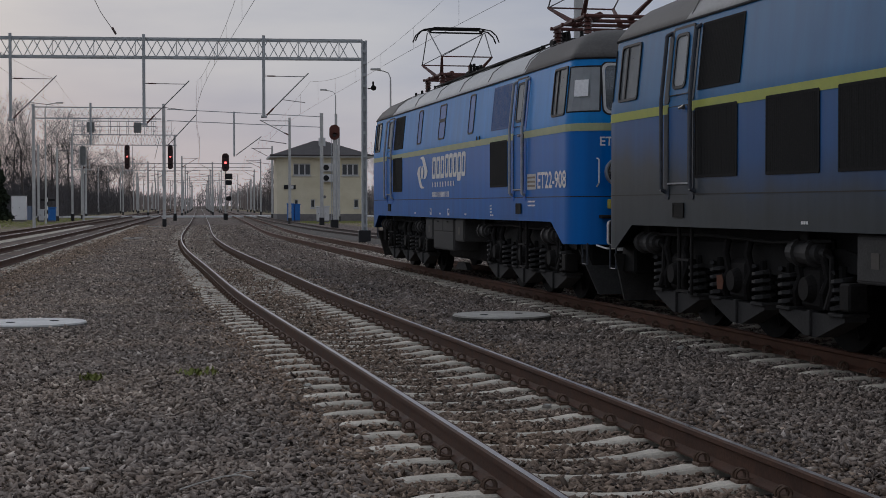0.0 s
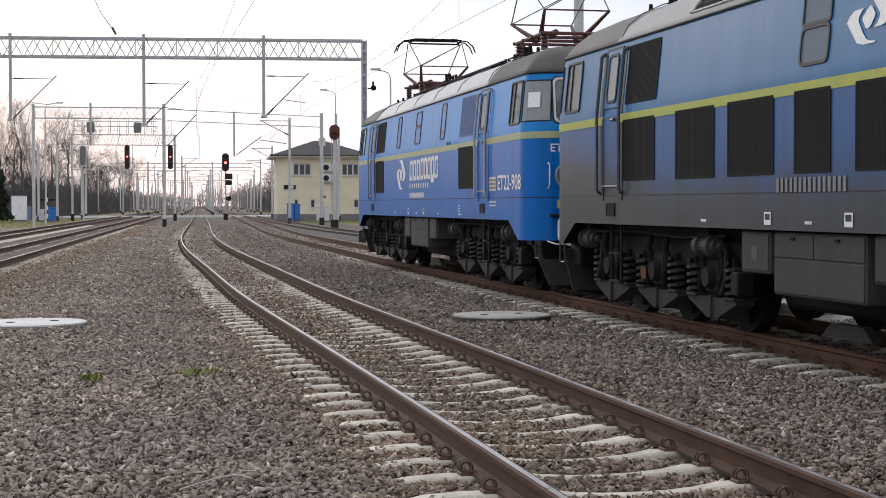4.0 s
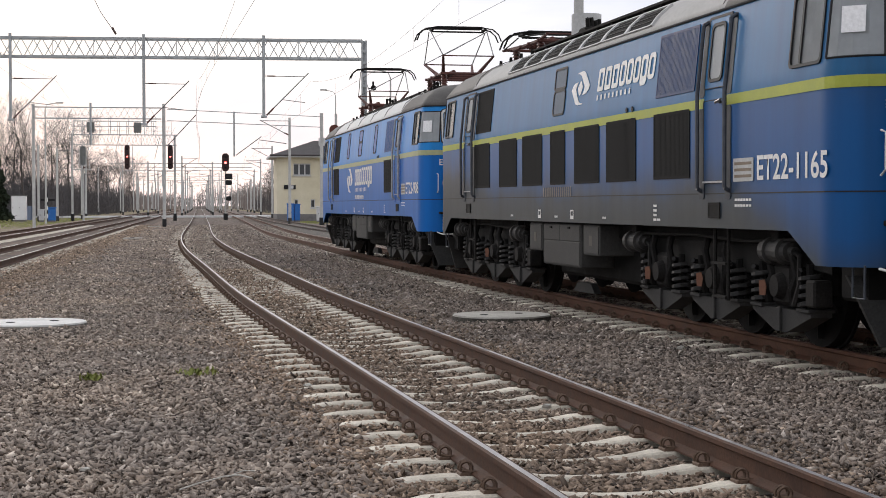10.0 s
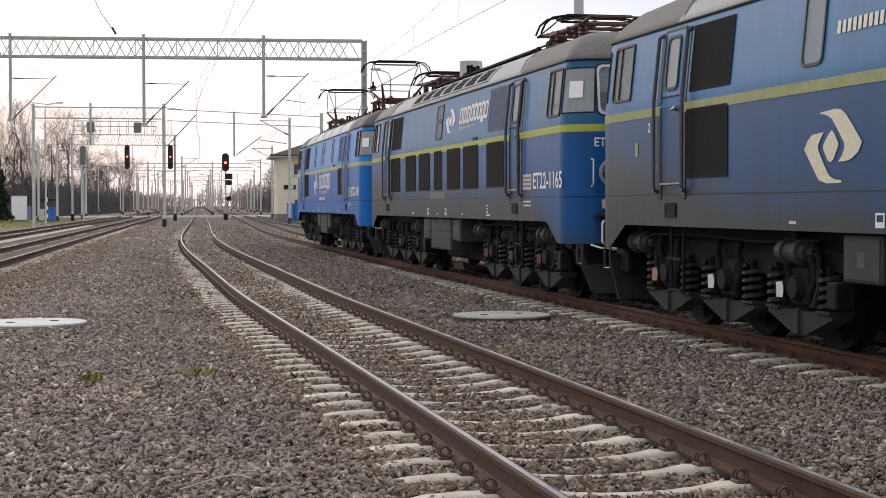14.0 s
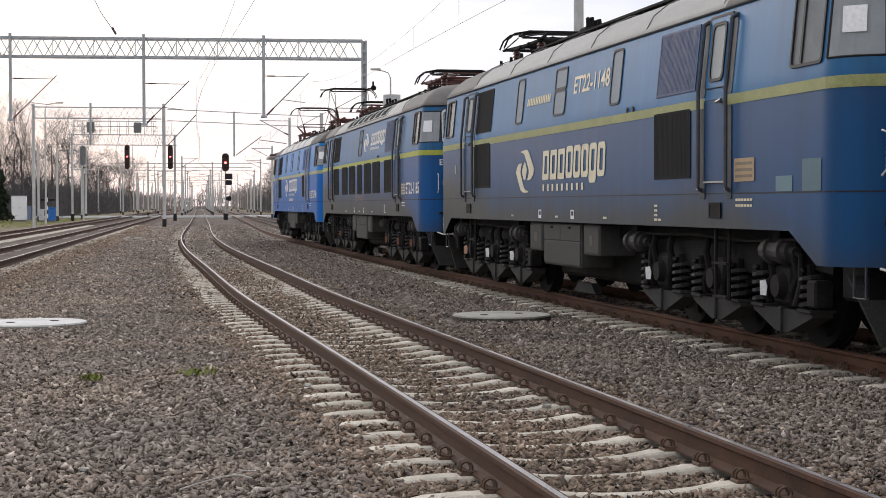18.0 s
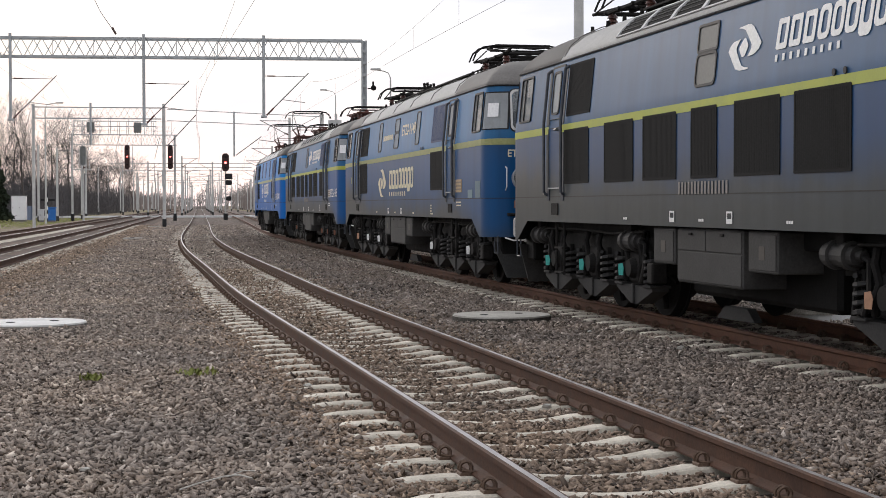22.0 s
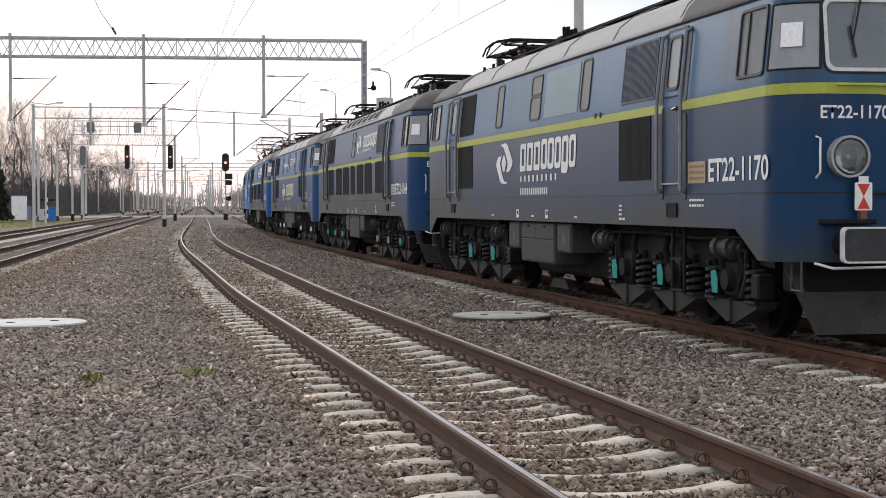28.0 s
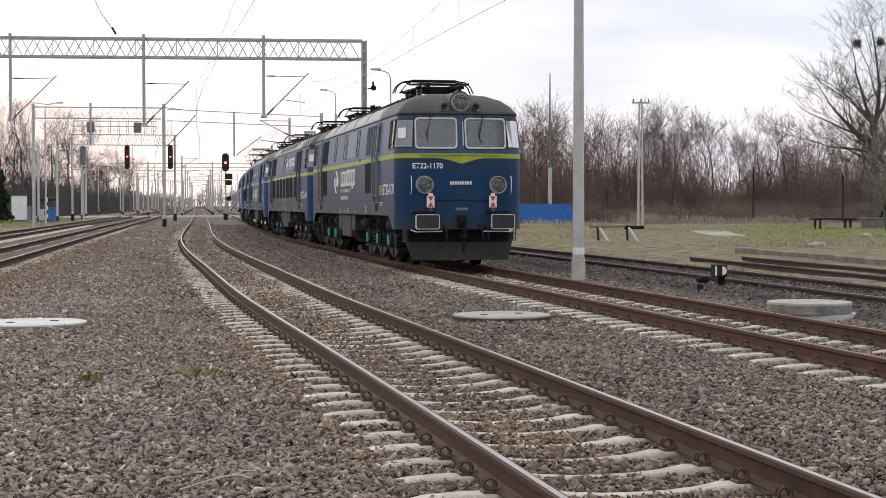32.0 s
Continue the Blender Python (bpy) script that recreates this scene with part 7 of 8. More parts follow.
def disc(x, y, r, z0, z1, label, mat=None):
    c = thing("manhole_cover", Matrix.Translation((x, y, 0)), label, "cover", "round concrete covers")
    bm = bmesh.new()
    bmesh.ops.create_cone(bm, cap_ends=True, segments=48, radius1=r, radius2=r, depth=z1 - z0, matrix=Matrix.Translation((0, 0, (z0 + z1) / 2)))
    es = [e for e in bm.edges if all(abs(v.co.z - z1) < 1e-4 for v in e.verts)]
    bmesh.ops.bevel(bm, geom=es, offset=0.012, segments=2, affect="EDGES")
    part("slab", bm, mat or M_CONCRETE, c)
    n = 48
    # The rim ring colours in the shade line below the cover's edge.
    part("rim", ring_plate(bmesh.new(), [((r + 0.004) * math.cos(2 * math.pi * k / n), (r + 0.004) * math.sin(2 * math.pi * k / n)) for k in range(n)], [((r - 0.01) * math.cos(2 * math.pi * k / n), (r - 0.01) * math.sin(2 * math.pi * k / n)) for k in range(n)], z0, z1 - 0.02), M_RING if mat else M_SHADED_EDGE, c, "stained edge darkened for the shade below the lid")
    for dx in (-0.28, 0.28):
        h = bmesh.new()
        bmesh.ops.create_cone(h, cap_ends=True, segments=12, radius1=0.06, radius2=0.06, depth=0.006, matrix=Matrix.Translation((dx, -0.1 if dx < 0 else 0.12, z1 + 0.003)))
        part("lifting_hole", h, M_DARK2, c)
    return c


disc(4.31, 22.0, 0.71, -0.30, -0.138, "weathered round concrete cover lying on the ballast")
disc(-2.27, 21.85, 0.73, -0.30, -0.150, "pale round concrete cover raised above the ballast", M_LID)


def flat_cover(x, y, w, l):
    """A square concrete slab over a cable pit between the tracks."""
    c = thing("pit_cover", Matrix.Translation((x, y, 0)), "weathered square concrete slab over a cable pit", "cover", "square pit covers")
    part("slab", boxm(-w / 2, w / 2, -l / 2, l / 2, -0.30, -0.13, bevel=0.015), M_CONCRETE, c)
    part("lifting_bar", rods([((-0.1, -l / 4, -0.12), (0.1, -l / 4, -0.12))], 0.012), M_STEEL, c)


flat_cover(-3.2, 76.5, 0.9, 1.5)
flat_cover(-3.35, 119.0, 0.95, 1.6)


def build_chamber():
    c = thing("concrete_chamber", Matrix.Translation((8.75, 21.3, 0)), "stained concrete chamber of two stacked rings", "chamber")
    up = bmesh.new()
    bmesh.ops.create_cone(up, cap_ends=True, segments=40, radius1=0.60, radius2=0.60, depth=0.13, matrix=Matrix.Translation((-0.05, 0, -0.05)))
    part("upper_ring", up, M_RING, c)
    cap = bmesh.new()
    bmesh.ops.create_cone(cap, cap_ends=True, segments=40, radius1=0.605, radius2=0.60, depth=0.03, matrix=Matrix.Translation((-0.05, 0, 0.025)))
    part("cap", cap, M_CONCRETE, c)
    dn = bmesh.new()
    bmesh.ops.create_cone(dn, cap_ends=True, segments=40, radius1=0.58, radius2=0.58, depth=0.26, matrix=Matrix.Translation((0.04, 0.0, -0.25)))
    part("lower_ring", dn, M_OFFWHITE, c)


build_chamber()


def build_dwarf_signal():
    s = thing("point_lantern", Matrix.Translation((9.75, 28.3, -0.06)), "black point lantern with a white half-moon and a lever weight", "signal")
    part("lantern_box", boxm(-0.115, 0.125, -0.14, 0.14, 0.13, 0.37, bevel=0.015), M_BLACK, s)
    n = 16
    half = [(0.0, -0.085)] + [(0.085 * math.cos(a), 0.085 * math.sin(a)) for a in np.linspace(-math.pi / 2, math.pi / 2, n)]
    face = Matrix.Translation((0.0, -0.146, 0.25)) @ Matrix(((1, 0, 0, 0), (0, 0, -1, 0), (0, 1, 0, 0), (0, 0, 0, 1)))
    part("white_disc", plate(bmesh.new(), half, 0, 0.004, face @ Matrix.Translation((0.02, 0, 0))), M_WHITE, s)
    part("white_bar", plate(bmesh.new(), [(-0.12, -0.09), (-0.085, -0.09), (-0.085, 0.09), (-0.12, 0.09)], 0, 0.004, face), M_WHITE, s)
    part("spindle", rods([((0.05, 0, -0.22), (0.05, 0, 0.15))], 0.07, 10), M_DARK, s)
    part("stand", boxm(-0.1, 0.25, -0.2, 0.2, -0.24, -0.12, bevel=0.02), M_DARK, s)
    part("lever", rods([((0.1, 0, -0.1), (0.55, -0.1, -0.10))], 0.022), M_DARK, s)
    w = bmesh.new()
    bmesh.ops.create_uvsphere(w, u_segments=12, v_segments=8, radius=0.06, matrix=Matrix.Translation((0.58, -0.1, -0.10)))
    part("lever_weight", w, M_DARK, s)
    b = boxm(-0.42, -0.20, -0.1, 0.16, 0.02, 0.14, bevel=0.04)
    part("point_motor", b, M_DARK2, s)
    st = thing("marker_stub", Matrix.Translation((9.05, 27.3, 0)), "short dark steel stub beside the rail", "post")
    part("stub", boxm(-0.05, 0.05, -0.05, 0.05, -0.25, -0.02, bevel=0.01), M_DARK2, st)


build_dwarf_signal()


# ---- loose ballast ----
def scatter_ballast():
    """Crushed stones lying loose on the ground between the rails and beside them."""
    rng = np.random.default_rng(7)
    tris = np.array([(3, 4, 5), (0, 1, 3), (1, 4, 3), (1, 2, 4), (2, 5, 4), (2, 0, 5), (0, 3, 5)])
    m, nt, b = nodes_of("ballast_stone", 0.9)
    geo = nt.nodes.new("ShaderNodeNewGeometry")
    tone = ramp_of(nt, geo.outputs["Random Per Island"], (0.0, (0.045, 0.038, 0.033)), (0.16, (0.145, 0.122, 0.106)), (0.17, (0.160, 0.139, 0.122)), (0.50, (0.262, 0.229, 0.201)), (0.51, (0.192, 0.160, 0.136)), (0.74, (0.315, 0.270, 0.232)), (0.75, (0.25, 0.222, 0.197)), (0.96, (0.395, 0.350, 0.306)), (1.0, (0.60, 0.55, 0.50)))
    patch = ramp_of(nt, noise_of(nt, 0.5, 4, 0.6), (0.35, (0.86, 0.85, 0.85)), (0.65, (1.12, 1.06, 1.0)))
    co = nt.nodes.new("ShaderNodeTexCoord")
    sep = nt.nodes.new("ShaderNodeSeparateXYZ")
    nt.links.new(co.outputs["Object"], sep.inputs[0])
    side = nt.nodes.new("ShaderNodeMapRange")
    side.inputs["From Min"].default_value, side.inputs["From Max"].default_value = -1.5, 2.5
    nt.links.new(sep.outputs["X"], side.inputs["Value"])
    dusty = ramp_of(nt, side.outputs[0], (0.0, (1.34, 1.31, 1.27)), (0.6, (1.16, 1.13, 1.10)), (1.0, (1.06, 1.04, 1.03)))
    nt.links.new(mix_of(nt, 1.0, mix_of(nt, 1.0, tone, patch, "MULTIPLY"), dusty, "MULTIPLY"), b.inputs["Base Color"])
    fine = noise_of(nt, 120, 3)
    bump_of(nt, b, fine, 0.4, 0.003)

    rusty = m.copy()
    rusty.name = "rusty_stone"
    for nd in rusty.node_tree.nodes:
        if nd.type == "VALTORGB" and len(nd.color_ramp.elements) == 9:
            for el in nd.color_ramp.elements:
                el.color = (el.color[0] * 0.98, el.color[1] * 0.895, el.color[2] * 0.80, 1)

    dark = m.copy()
    dark.name = "yard_stone"
    for nd in dark.node_tree.nodes:
        if nd.type == "VALTORGB" and len(nd.color_ramp.elements) == 3:
            for el in nd.color_ramp.elements:
                el.color = (0.62, 0.64, 0.66, 1)

    def field(name, x0, x1, y0, y1, density, size, parent, bed=0.0):
        n = int((x1 - x0) * (y1 - y0) * density)
        x, y = rng.uniform(x0, x1, n), rng.uniform(y0, y1, n)
        keep = np.ones(n, bool)
        lift = np.zeros(n)
        for line in (NEAR, TRAIN):
            d = x - line.at(y)
            on_rail = (np.abs(np.abs(d) - 0.7535) < 0.085)
            s = np.interp(y, line.y, line.s)
            first = line.from_y(5 if line is NEAR else 9)
            phase = np.abs((s - first + 0.3) % 0.6 - 0.3)
            on_sleeper = (np.abs(d) < 1.30) & (phase < np.where(line is NEAR, 0.068, 0.056))
            odds = np.where((d > -0.7) & (d < 0.15) & (y > 13), 0.14, np.where(np.abs(d) < 0.7, 0.05, 0.04))
            odds = np.where(y > 26, np.minimum(0.75, 0.06 + (y - 26) * 0.022), odds)
            keep &= ~on_rail & ~(on_sleeper & (rng.random(n) > odds))
            lift += np.where(np.abs(d) < 1.55, np.interp(y, (26, 56), (-0.016, 0.012)), 0)
        if bed:
            d = x - RIGHT.at(y)
            keep &= (d > -2.1) & (d < 1.55) & (np.abs(np.abs(d) - 0.7535) > 0.07)
            lift += bed
        for cx, cy, r in ((4.31, 22.0, 0.96), (-2.27, 21.85, 0.82), (8.75, 21.3, 0.62)):
            keep &= np.hypot(x - cx, y - cy) > r
        x, y, lift = x[keep], y[keep], lift[keep]
        n = len(x)
        sz = size * (0.55 + 0.85 * rng.random(n) ** 1.5)
        ang = np.array((0, 2.094, 4.189, 1.047, 3.142, 5.236)) + rng.uniform(-0.45, 0.45, (n, 6))
        rad = np.array((0.95, 0.95, 0.95, 0.92, 0.92, 0.92)) * rng.uniform(0.7, 1.2, (n, 6))
        hgt = np.array((-1, -1, -1, 1, 1, 1)) * rng.uniform(0.5, 1.25, (n, 6))
        v = np.stack([rad * np.cos(ang), rad * np.sin(ang), hgt], 2)
        v *= (sz[:, None] * np.stack([rng.uniform(1.15, 1.9, n), rng.uniform(0.5, 0.9, n), rng.uniform(0.20, 0.44, n)], 1))[:, None, :] * 0.5
        a, t1, t2 = rng.uniform(0, 6.28, n), rng.normal(0, 0.42, n), rng.normal(0, 0.42, n)
        ca, sa = np.cos(a)[:, None], np.sin(a)[:, None]
        c1, s1 = np.cos(t1)[:, None], np.sin(t1)[:, None]
        c2, s2 = np.cos(t2)[:, None], np.sin(t2)[:, None]
        X, Y, Z = v[..., 0], v[..., 1], v[..., 2]
        Y, Z = Y * c1 - Z * s1, Y * s1 + Z * c1
        X, Z = X * c2 - Z * s2, X * s2 + Z * c2
        X, Y = X * ca - Y * sa, X * sa + Y * ca
        z = GROUND_Z + 0.008 + sz * 0.15 + lift + np.where(rng.random(n) < 0.40, rng.uniform(0.024, 0.042, n), rng.uniform(-0.020, 0.004, n)) + 0.008 * np.sin(x * 2.1 + 1.3 * np.sin(y * 1.1))
        co = np.stack([X + x[:, None], Y + y[:, None], Z + z[:, None]], 2).reshape(-1, 3)
        faces = (np.arange(n)[:, None, None] * 6 + tris[None]).reshape(-1, 3)
        me = bpy.data.meshes.new(name)
        me.vertices.add(len(co))
        me.vertices.foreach_set("co", co.ravel())
        me.loops.add(faces.size)
        me.loops.foreach_set("vertex_index", faces.ravel().astype(np.int32))
        me.polygons.add(len(faces))
        me.polygons.foreach_set("loop_start", np.arange(0, faces.size, 3, dtype=np.int32))
        me.materials.append(dark if bed else m)
        me.materials.append(rusty)
        if not bed:
            by_rail = (np.abs(x - NEAR.at(y)) < 1.45 + rng.normal(0, 0.25, n)) & (y < 40) | (x < -3.5 + rng.normal(0, 0.35, n)) & (y > 20)
            me.polygons.foreach_set("material_index", np.repeat(by_rail, 7).astype(np.int32))
        me.update(calc_edges=True)
        tagged(new(name, me), "loose grey-brown crushed stone ballast", "ballast", kind="stuff")
    field("yard_stones", 7.9, 13.2, 16.0, 46.0, 260, 0.05, None, 0.10)
    field("ballast_stones", -2.2, 5.9, 6.6, 12.0, 1900, 0.045, None)
    field("ballast_stones", -3.2, 8.9, 12.0, 18.0, 1250, 0.045, None)
    field("ballast_stones", -4.5, 9.3, 18.0, 28.0, 720, 0.047, None)
    field("ballast_stones", -5.0, 9.8, 28.0, 44.0, 330, 0.052, None)
    field("ballast_stones", -5.0, 8.2, 44.0, 75.0, 120, 0.065, None)
    field("ballast_stones", -4.8, 7.0, 75.0, 130.0, 44, 0.085, None)


scatter_ballast()


# ---- small things on the ground ----
def weed(x, y, n, size, label):
    rng = random.Random(int(x * 100))
    w = thing("weed", Matrix.Translation((x, y, GROUND_Z + 0.062)), label, "weed", "weeds")
    bm = bmesh.new()
    for i in range(n):
        a, r = rng.uniform(0, 6.28), rng.uniform(0.01, size)
        px, py = r * math.cos(a), r * math.sin(a)
        h, lw = rng.uniform(0.02, 0.07), rng.uniform(0.008, 0.02)
        b = rng.uniform(0, 6.28)
        dx, dy = lw * math.cos(b), lw * math.sin(b)
        ox, oy = -dy * 2.2, dx * 2.2
        vs = [bm.verts.new(v) for v in ((px - dx * 0.3, py - dy * 0.3, 0), (px + dx * 0.3, py + dy * 0.3, 0), (px + ox * 0.6 + dx, py + oy * 0.6 + dy, h * 0.7), (px + ox, py + oy, h), (px + ox * 0.6 - dx, py + oy * 0.6 - dy, h * 0.7))]
        bm.faces.new(vs)
    part("leaves", bm, M_WEED, w)


M_WEED = worn("weed_green", (0.17, 0.20, 0.05), (0.26, 0.27, 0.08), 0.8, 0, 12, 60, 0.1, 0.15)
M_STRAW = plain("straw_pale", (0.5, 0.47, 0.42), 0.8)
weed(-0.99, 14.65, 70, 0.12, "low yellow-green weed growing in the ballast")
weed(-0.02, 15.0, 60, 0.2, "low yellow-green weed growing in the ballast")
stalk = thing("dry_stalk", Matrix.Translation((0, 0, 0.012)), "bleached dry stalk lying on the stones", "stalk")
part("stem", path_rod([(-0.12, 8.93, -0.19), (-0.02, 9.02, -0.175), (0.13, 9.2, -0.17), (0.22, 9.22, -0.165), (0.30, 9.17, -0.18)], 0.0055, 6), M_STRAW, stalk)
part("side_shoot", path_rod([(0.16, 9.2, -0.17), (0.25, 9.30, -0.155), (0.32, 9.31, -0.16)], 0.004, 5), M_STRAW, stalk)
for i, (x, y, r) in enumerate(((0.95, 13.9, 0.035), (-0.7, 9.7, 0.03), (-1.45, 11.2, 0.035), (5.35, 16.8, 0.04), (2.75, 12.15, 0.035), (4.9, 19.2, 0.03), (-1.2, 8.4, 0.028))):
    bm = bmesh.new()
    bmesh.ops.create_icosphere(bm, subdivisions=1, radius=r, matrix=Matrix.Translation((x, y, -0.172)) @ Matrix.Diagonal((1.3, 0.8, 0.6, 1)))
    rr = random.Random(i)
    for v in bm.verts:
        v.co += Vector((rr.uniform(-1, 1), rr.uniform(-1, 1), rr.uniform(-1, 1))) * r * 0.22
    tagged(part("pale_stone", bm, M_CONCRETE, None), "single pale stone among the dark ballast", "stone", "pale stones")


# ---- trees, brush and the field edge ----
M_BARK = worn("bark_grey_brown", (0.10, 0.083, 0.074), (0.15, 0.125, 0.112), 0.9, 0, 2, 20, 0.3, 0.15)
M_TWIG = worn("twig_brown", (0.125, 0.096, 0.084), (0.20, 0.155, 0.135), 0.9, 0, 0.3, 8, 0.0, 0.1)
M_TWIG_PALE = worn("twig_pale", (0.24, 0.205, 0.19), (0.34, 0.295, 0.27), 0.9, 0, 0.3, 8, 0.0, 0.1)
M_BRUSH = worn("brush_russet", (0.185, 0.130, 0.108), (0.275, 0.197, 0.167), 0.95, 0, 0.15, 5, 0.0, 0.15)
M_EVERGREEN = worn("evergreen", (0.014, 0.022, 0.012), (0.030, 0.042, 0.020), 0.8, 0, 1.0, 8, 0.0, 0.2)


def prisms(name, segs, mat):
    """Three-sided tapered bars (a, b, ra, rb) as one mesh."""
    a = np.array([s[0] for s in segs])
    b = np.array([s[1] for s in segs])
    ra, rb = np.array([s[2] for s in segs]), np.array([s[3] for s in segs])
    d = b - a
    d /= np.maximum(np.linalg.norm(d, axis=1), 1e-9)[:, None]
    ref = np.where(np.abs(d[:, 2:3]) > 0.9, np.array([[1.0, 0, 0]]), np.array([[0, 0, 1.0]]))
    u = np.cross(d, ref)
    u /= np.linalg.norm(u, axis=1)[:, None]
    v = np.cross(d, u)
    rings = []
    for base, r in ((a, ra), (b, rb)):
        for k in range(3):
            t = 2 * math.pi * k / 3
            rings.append(base + r[:, None] * (math.cos(t) * u + math.sin(t) * v))
    co = np.stack(rings, 1).reshape(-1, 3)
    n = len(segs)
    q = np.array([(0, 1, 4, 3), (1, 2, 5, 4), (2, 0, 3, 5)])
    faces = (np.arange(n)[:, None, None] * 6 + q[None]).reshape(-1, 4)
    me = bpy.data.meshes.new(name)
    me.vertices.add(len(co))
    me.vertices.foreach_set("co", co.ravel())
    me.loops.add(faces.size)
    me.loops.foreach_set("vertex_index", faces.ravel().astype(np.int32))
    me.polygons.add(len(faces))
    me.polygons.foreach_set("loop_start", np.arange(0, faces.size, 4, dtype=np.int32))
    me.materials.append(mat)
    me.update(calc_edges=True)
    return me


def grow(seed, height, spread, levels=5, trunk=0.25, up=0.35, first=0.25, kids_of=(1, 2, 2), arms=()):
    """A bare tree as bars: trunk and limbs apart from the twigs."""
    rng = random.Random(seed)
    wood, limbs, twigs = [], [], []

    def branch(p, d, length, r, lv):
        n = 5 if lv == 0 else 4 if lv < 3 else 3
        q = p
        for i in range(n):
            step = length / n
            d2 = (d + Vector((rng.uniform(-1, 1), rng.uniform(-1, 1), rng.uniform(-0.6, 1) * up)) * (0.10 if lv == 0 else 0.28)).normalized()
            e = q + d2 * step
            r2 = r * (0.84 if lv == 0 else 0.72)
            (wood if lv == 0 else limbs if lv < 3 else twigs).append((tuple(q), tuple(e), max(r, 0.010), max(r2, 0.008)))
            if lv < levels:
                kids = 0 if (lv == 0 and (i + 1) / n < first) else rng.choice(kids_of)
                for _ in range(kids):
                    side = Vector((rng.uniform(-1, 1), rng.uniform(-1, 1), rng.uniform(-0.15, 0.75))).normalized()
                    nd = (d2 * (0.55 if lv else 0.45) + side * spread).normalized()
                    branch(e, nd, length * rng.uniform(0.40, 0.68), r2 * rng.uniform(0.38, 0.6), lv + 1)
            q, d, r = e, d2, r2
        if lv < levels:
            branch(q, d, length * 0.55, r, lv + 1)
    branch(Vector((0, 0, 0)), Vector((0, 0, 1)), height * 0.55, trunk, 0)
    for z, dx, dy, dz, n, r in arms:
        branch(Vector((0, 0, z)), Vector((dx, dy, dz)).normalized(), n, r, 1)
    return wood, limbs, twigs


def tree_kind(seed, height, spread, levels, trunk, twig_mat, label, up=0.35, first=0.3, name="bare_tree", kids_of=(1, 2, 2), arms=()):
    t = thing(name, Matrix.Translation((0, -400, GROUND_Z - 0.1)), label, "tree", "bare trees")
    w, l, g = grow(seed, height, spread, levels, trunk, up, first, kids_of, arms)
    part("trunk", prisms("trunk", w, M_BARK), None, t)
    part("branchwork", prisms("branchwork", l, M_BARK), None, t)["kind"] = "stuff"
    part("crown", prisms("crown", g, twig_mat), None, t)["kind"] = "stuff"
    return t


KINDS = [tree_kind(s, h, sp, 4, tr, M_TWIG, "bare brown deciduous tree with fine upright twigs", up, 0.25, "bare_tree", (1, 1, 2))
         for s, h, sp, tr, up in ((11, 11.5, 0.70, 0.19, 0.6), (12, 12.8, 0.64, 0.21, 0.65), (13, 10.0, 0.75, 0.16, 0.55), (14, 13.5, 0.60, 0.22, 0.65))]
M_TWIG_DARK = worn("twig_dark", (0.038, 0.034, 0.034), (0.070, 0.062, 0.061), 0.9, 0, 0.3, 8, 0.0, 0.1)
ROUND = [tree_kind(s, h, sp, 4, tr, M_TWIG_DARK, "tall bare tree with a rounded dark crown", up, 0.35, "bare_tree", (1, 1, 2))
         for s, h, sp, tr, up in ((41, 14.0, 0.85, 0.24, 0.45), (42, 15.5, 0.80, 0.26, 0.5), (44, 12.5, 0.9, 0.20, 0.4))]
BIG = tree_kind(23, 16.5, 0.95, 4, 0.42, M_BARK, "large spreading bare tree with dark heavy limbs", 0.35, 0.3, "spreading_tree", (1, 1, 1, 2),
                ((4.6, -1, -0.3, 0.6, 3.6, 0.20), (5.0, 1, 0.2, 0.8, 5.0, 0.25), (5.8, -0.8, 0.4, 1.0, 4.0, 0.30), (6.6, -0.4, 0, 1.3, 4.6, 0.28), (7.4, -0.9, -0.2, 0.9, 3.4, 0.20), (7.4, 0.8, -0.3, 0.9, 5.0, 0.22), (6.3, -1, 0, 0.5, 4.6, 0.16), (5.5, -1, 0.1, 0.22, 4.2, 0.13), (8.0, -1, 0, 0.5, 3.6, 0.12)))
PALE = tree_kind(31, 7.5, 0.6, 3, 0.10, M_TWIG_PALE, "small pale-barked bare tree at the field edge", 0.5, 0.0, "young_tree")


def at_turn(x, y, s=1.0, a=0.0):
    return Matrix.Translation((x, y, GROUND_Z - 0.1)) @ Matrix.Rotation(a, 4, "Z")


used = set()
rng = random.Random(3)


def plant(kind, x, y, s=1.0, a=None):
    a = rng.uniform(0, 6.28) if a is None else a
    if kind not in used:
        used.add(kind)
        kind.matrix_basis = at_turn(x, y, s, a) @ Matrix.Diagonal((s, s, s, 1))
        return kind
    t = copy_thing(kind, at_turn(x, y, s, a))
    t.scale = (s, s, s)
    return t


for px, yy, k, s in ((33.0, 150, 0, 1.0), (36.5, 165, 1, 0.95), (40, 158, 2, 1.05), (44.5, 170, 3, 0.85), (48.5, 160, 0, 1.05), (52.5, 168, 1, 0.95), (58.5, 172, 2, 1.2),
                     (63, 160, 1, 0.85), (66.5, 170, 0, 0.9), (70, 158, 2, 1.0), (73, 168, 3, 0.75), (47, 150, 2, 1.0), (76, 156, 1, 0.9), (80, 165, 0, 1.0), (38, 180, 3, 0.9), (54, 185, 1, 1.0), (69, 185, 3, 0.9)):
    plant(KINDS[k], px, yy, s)
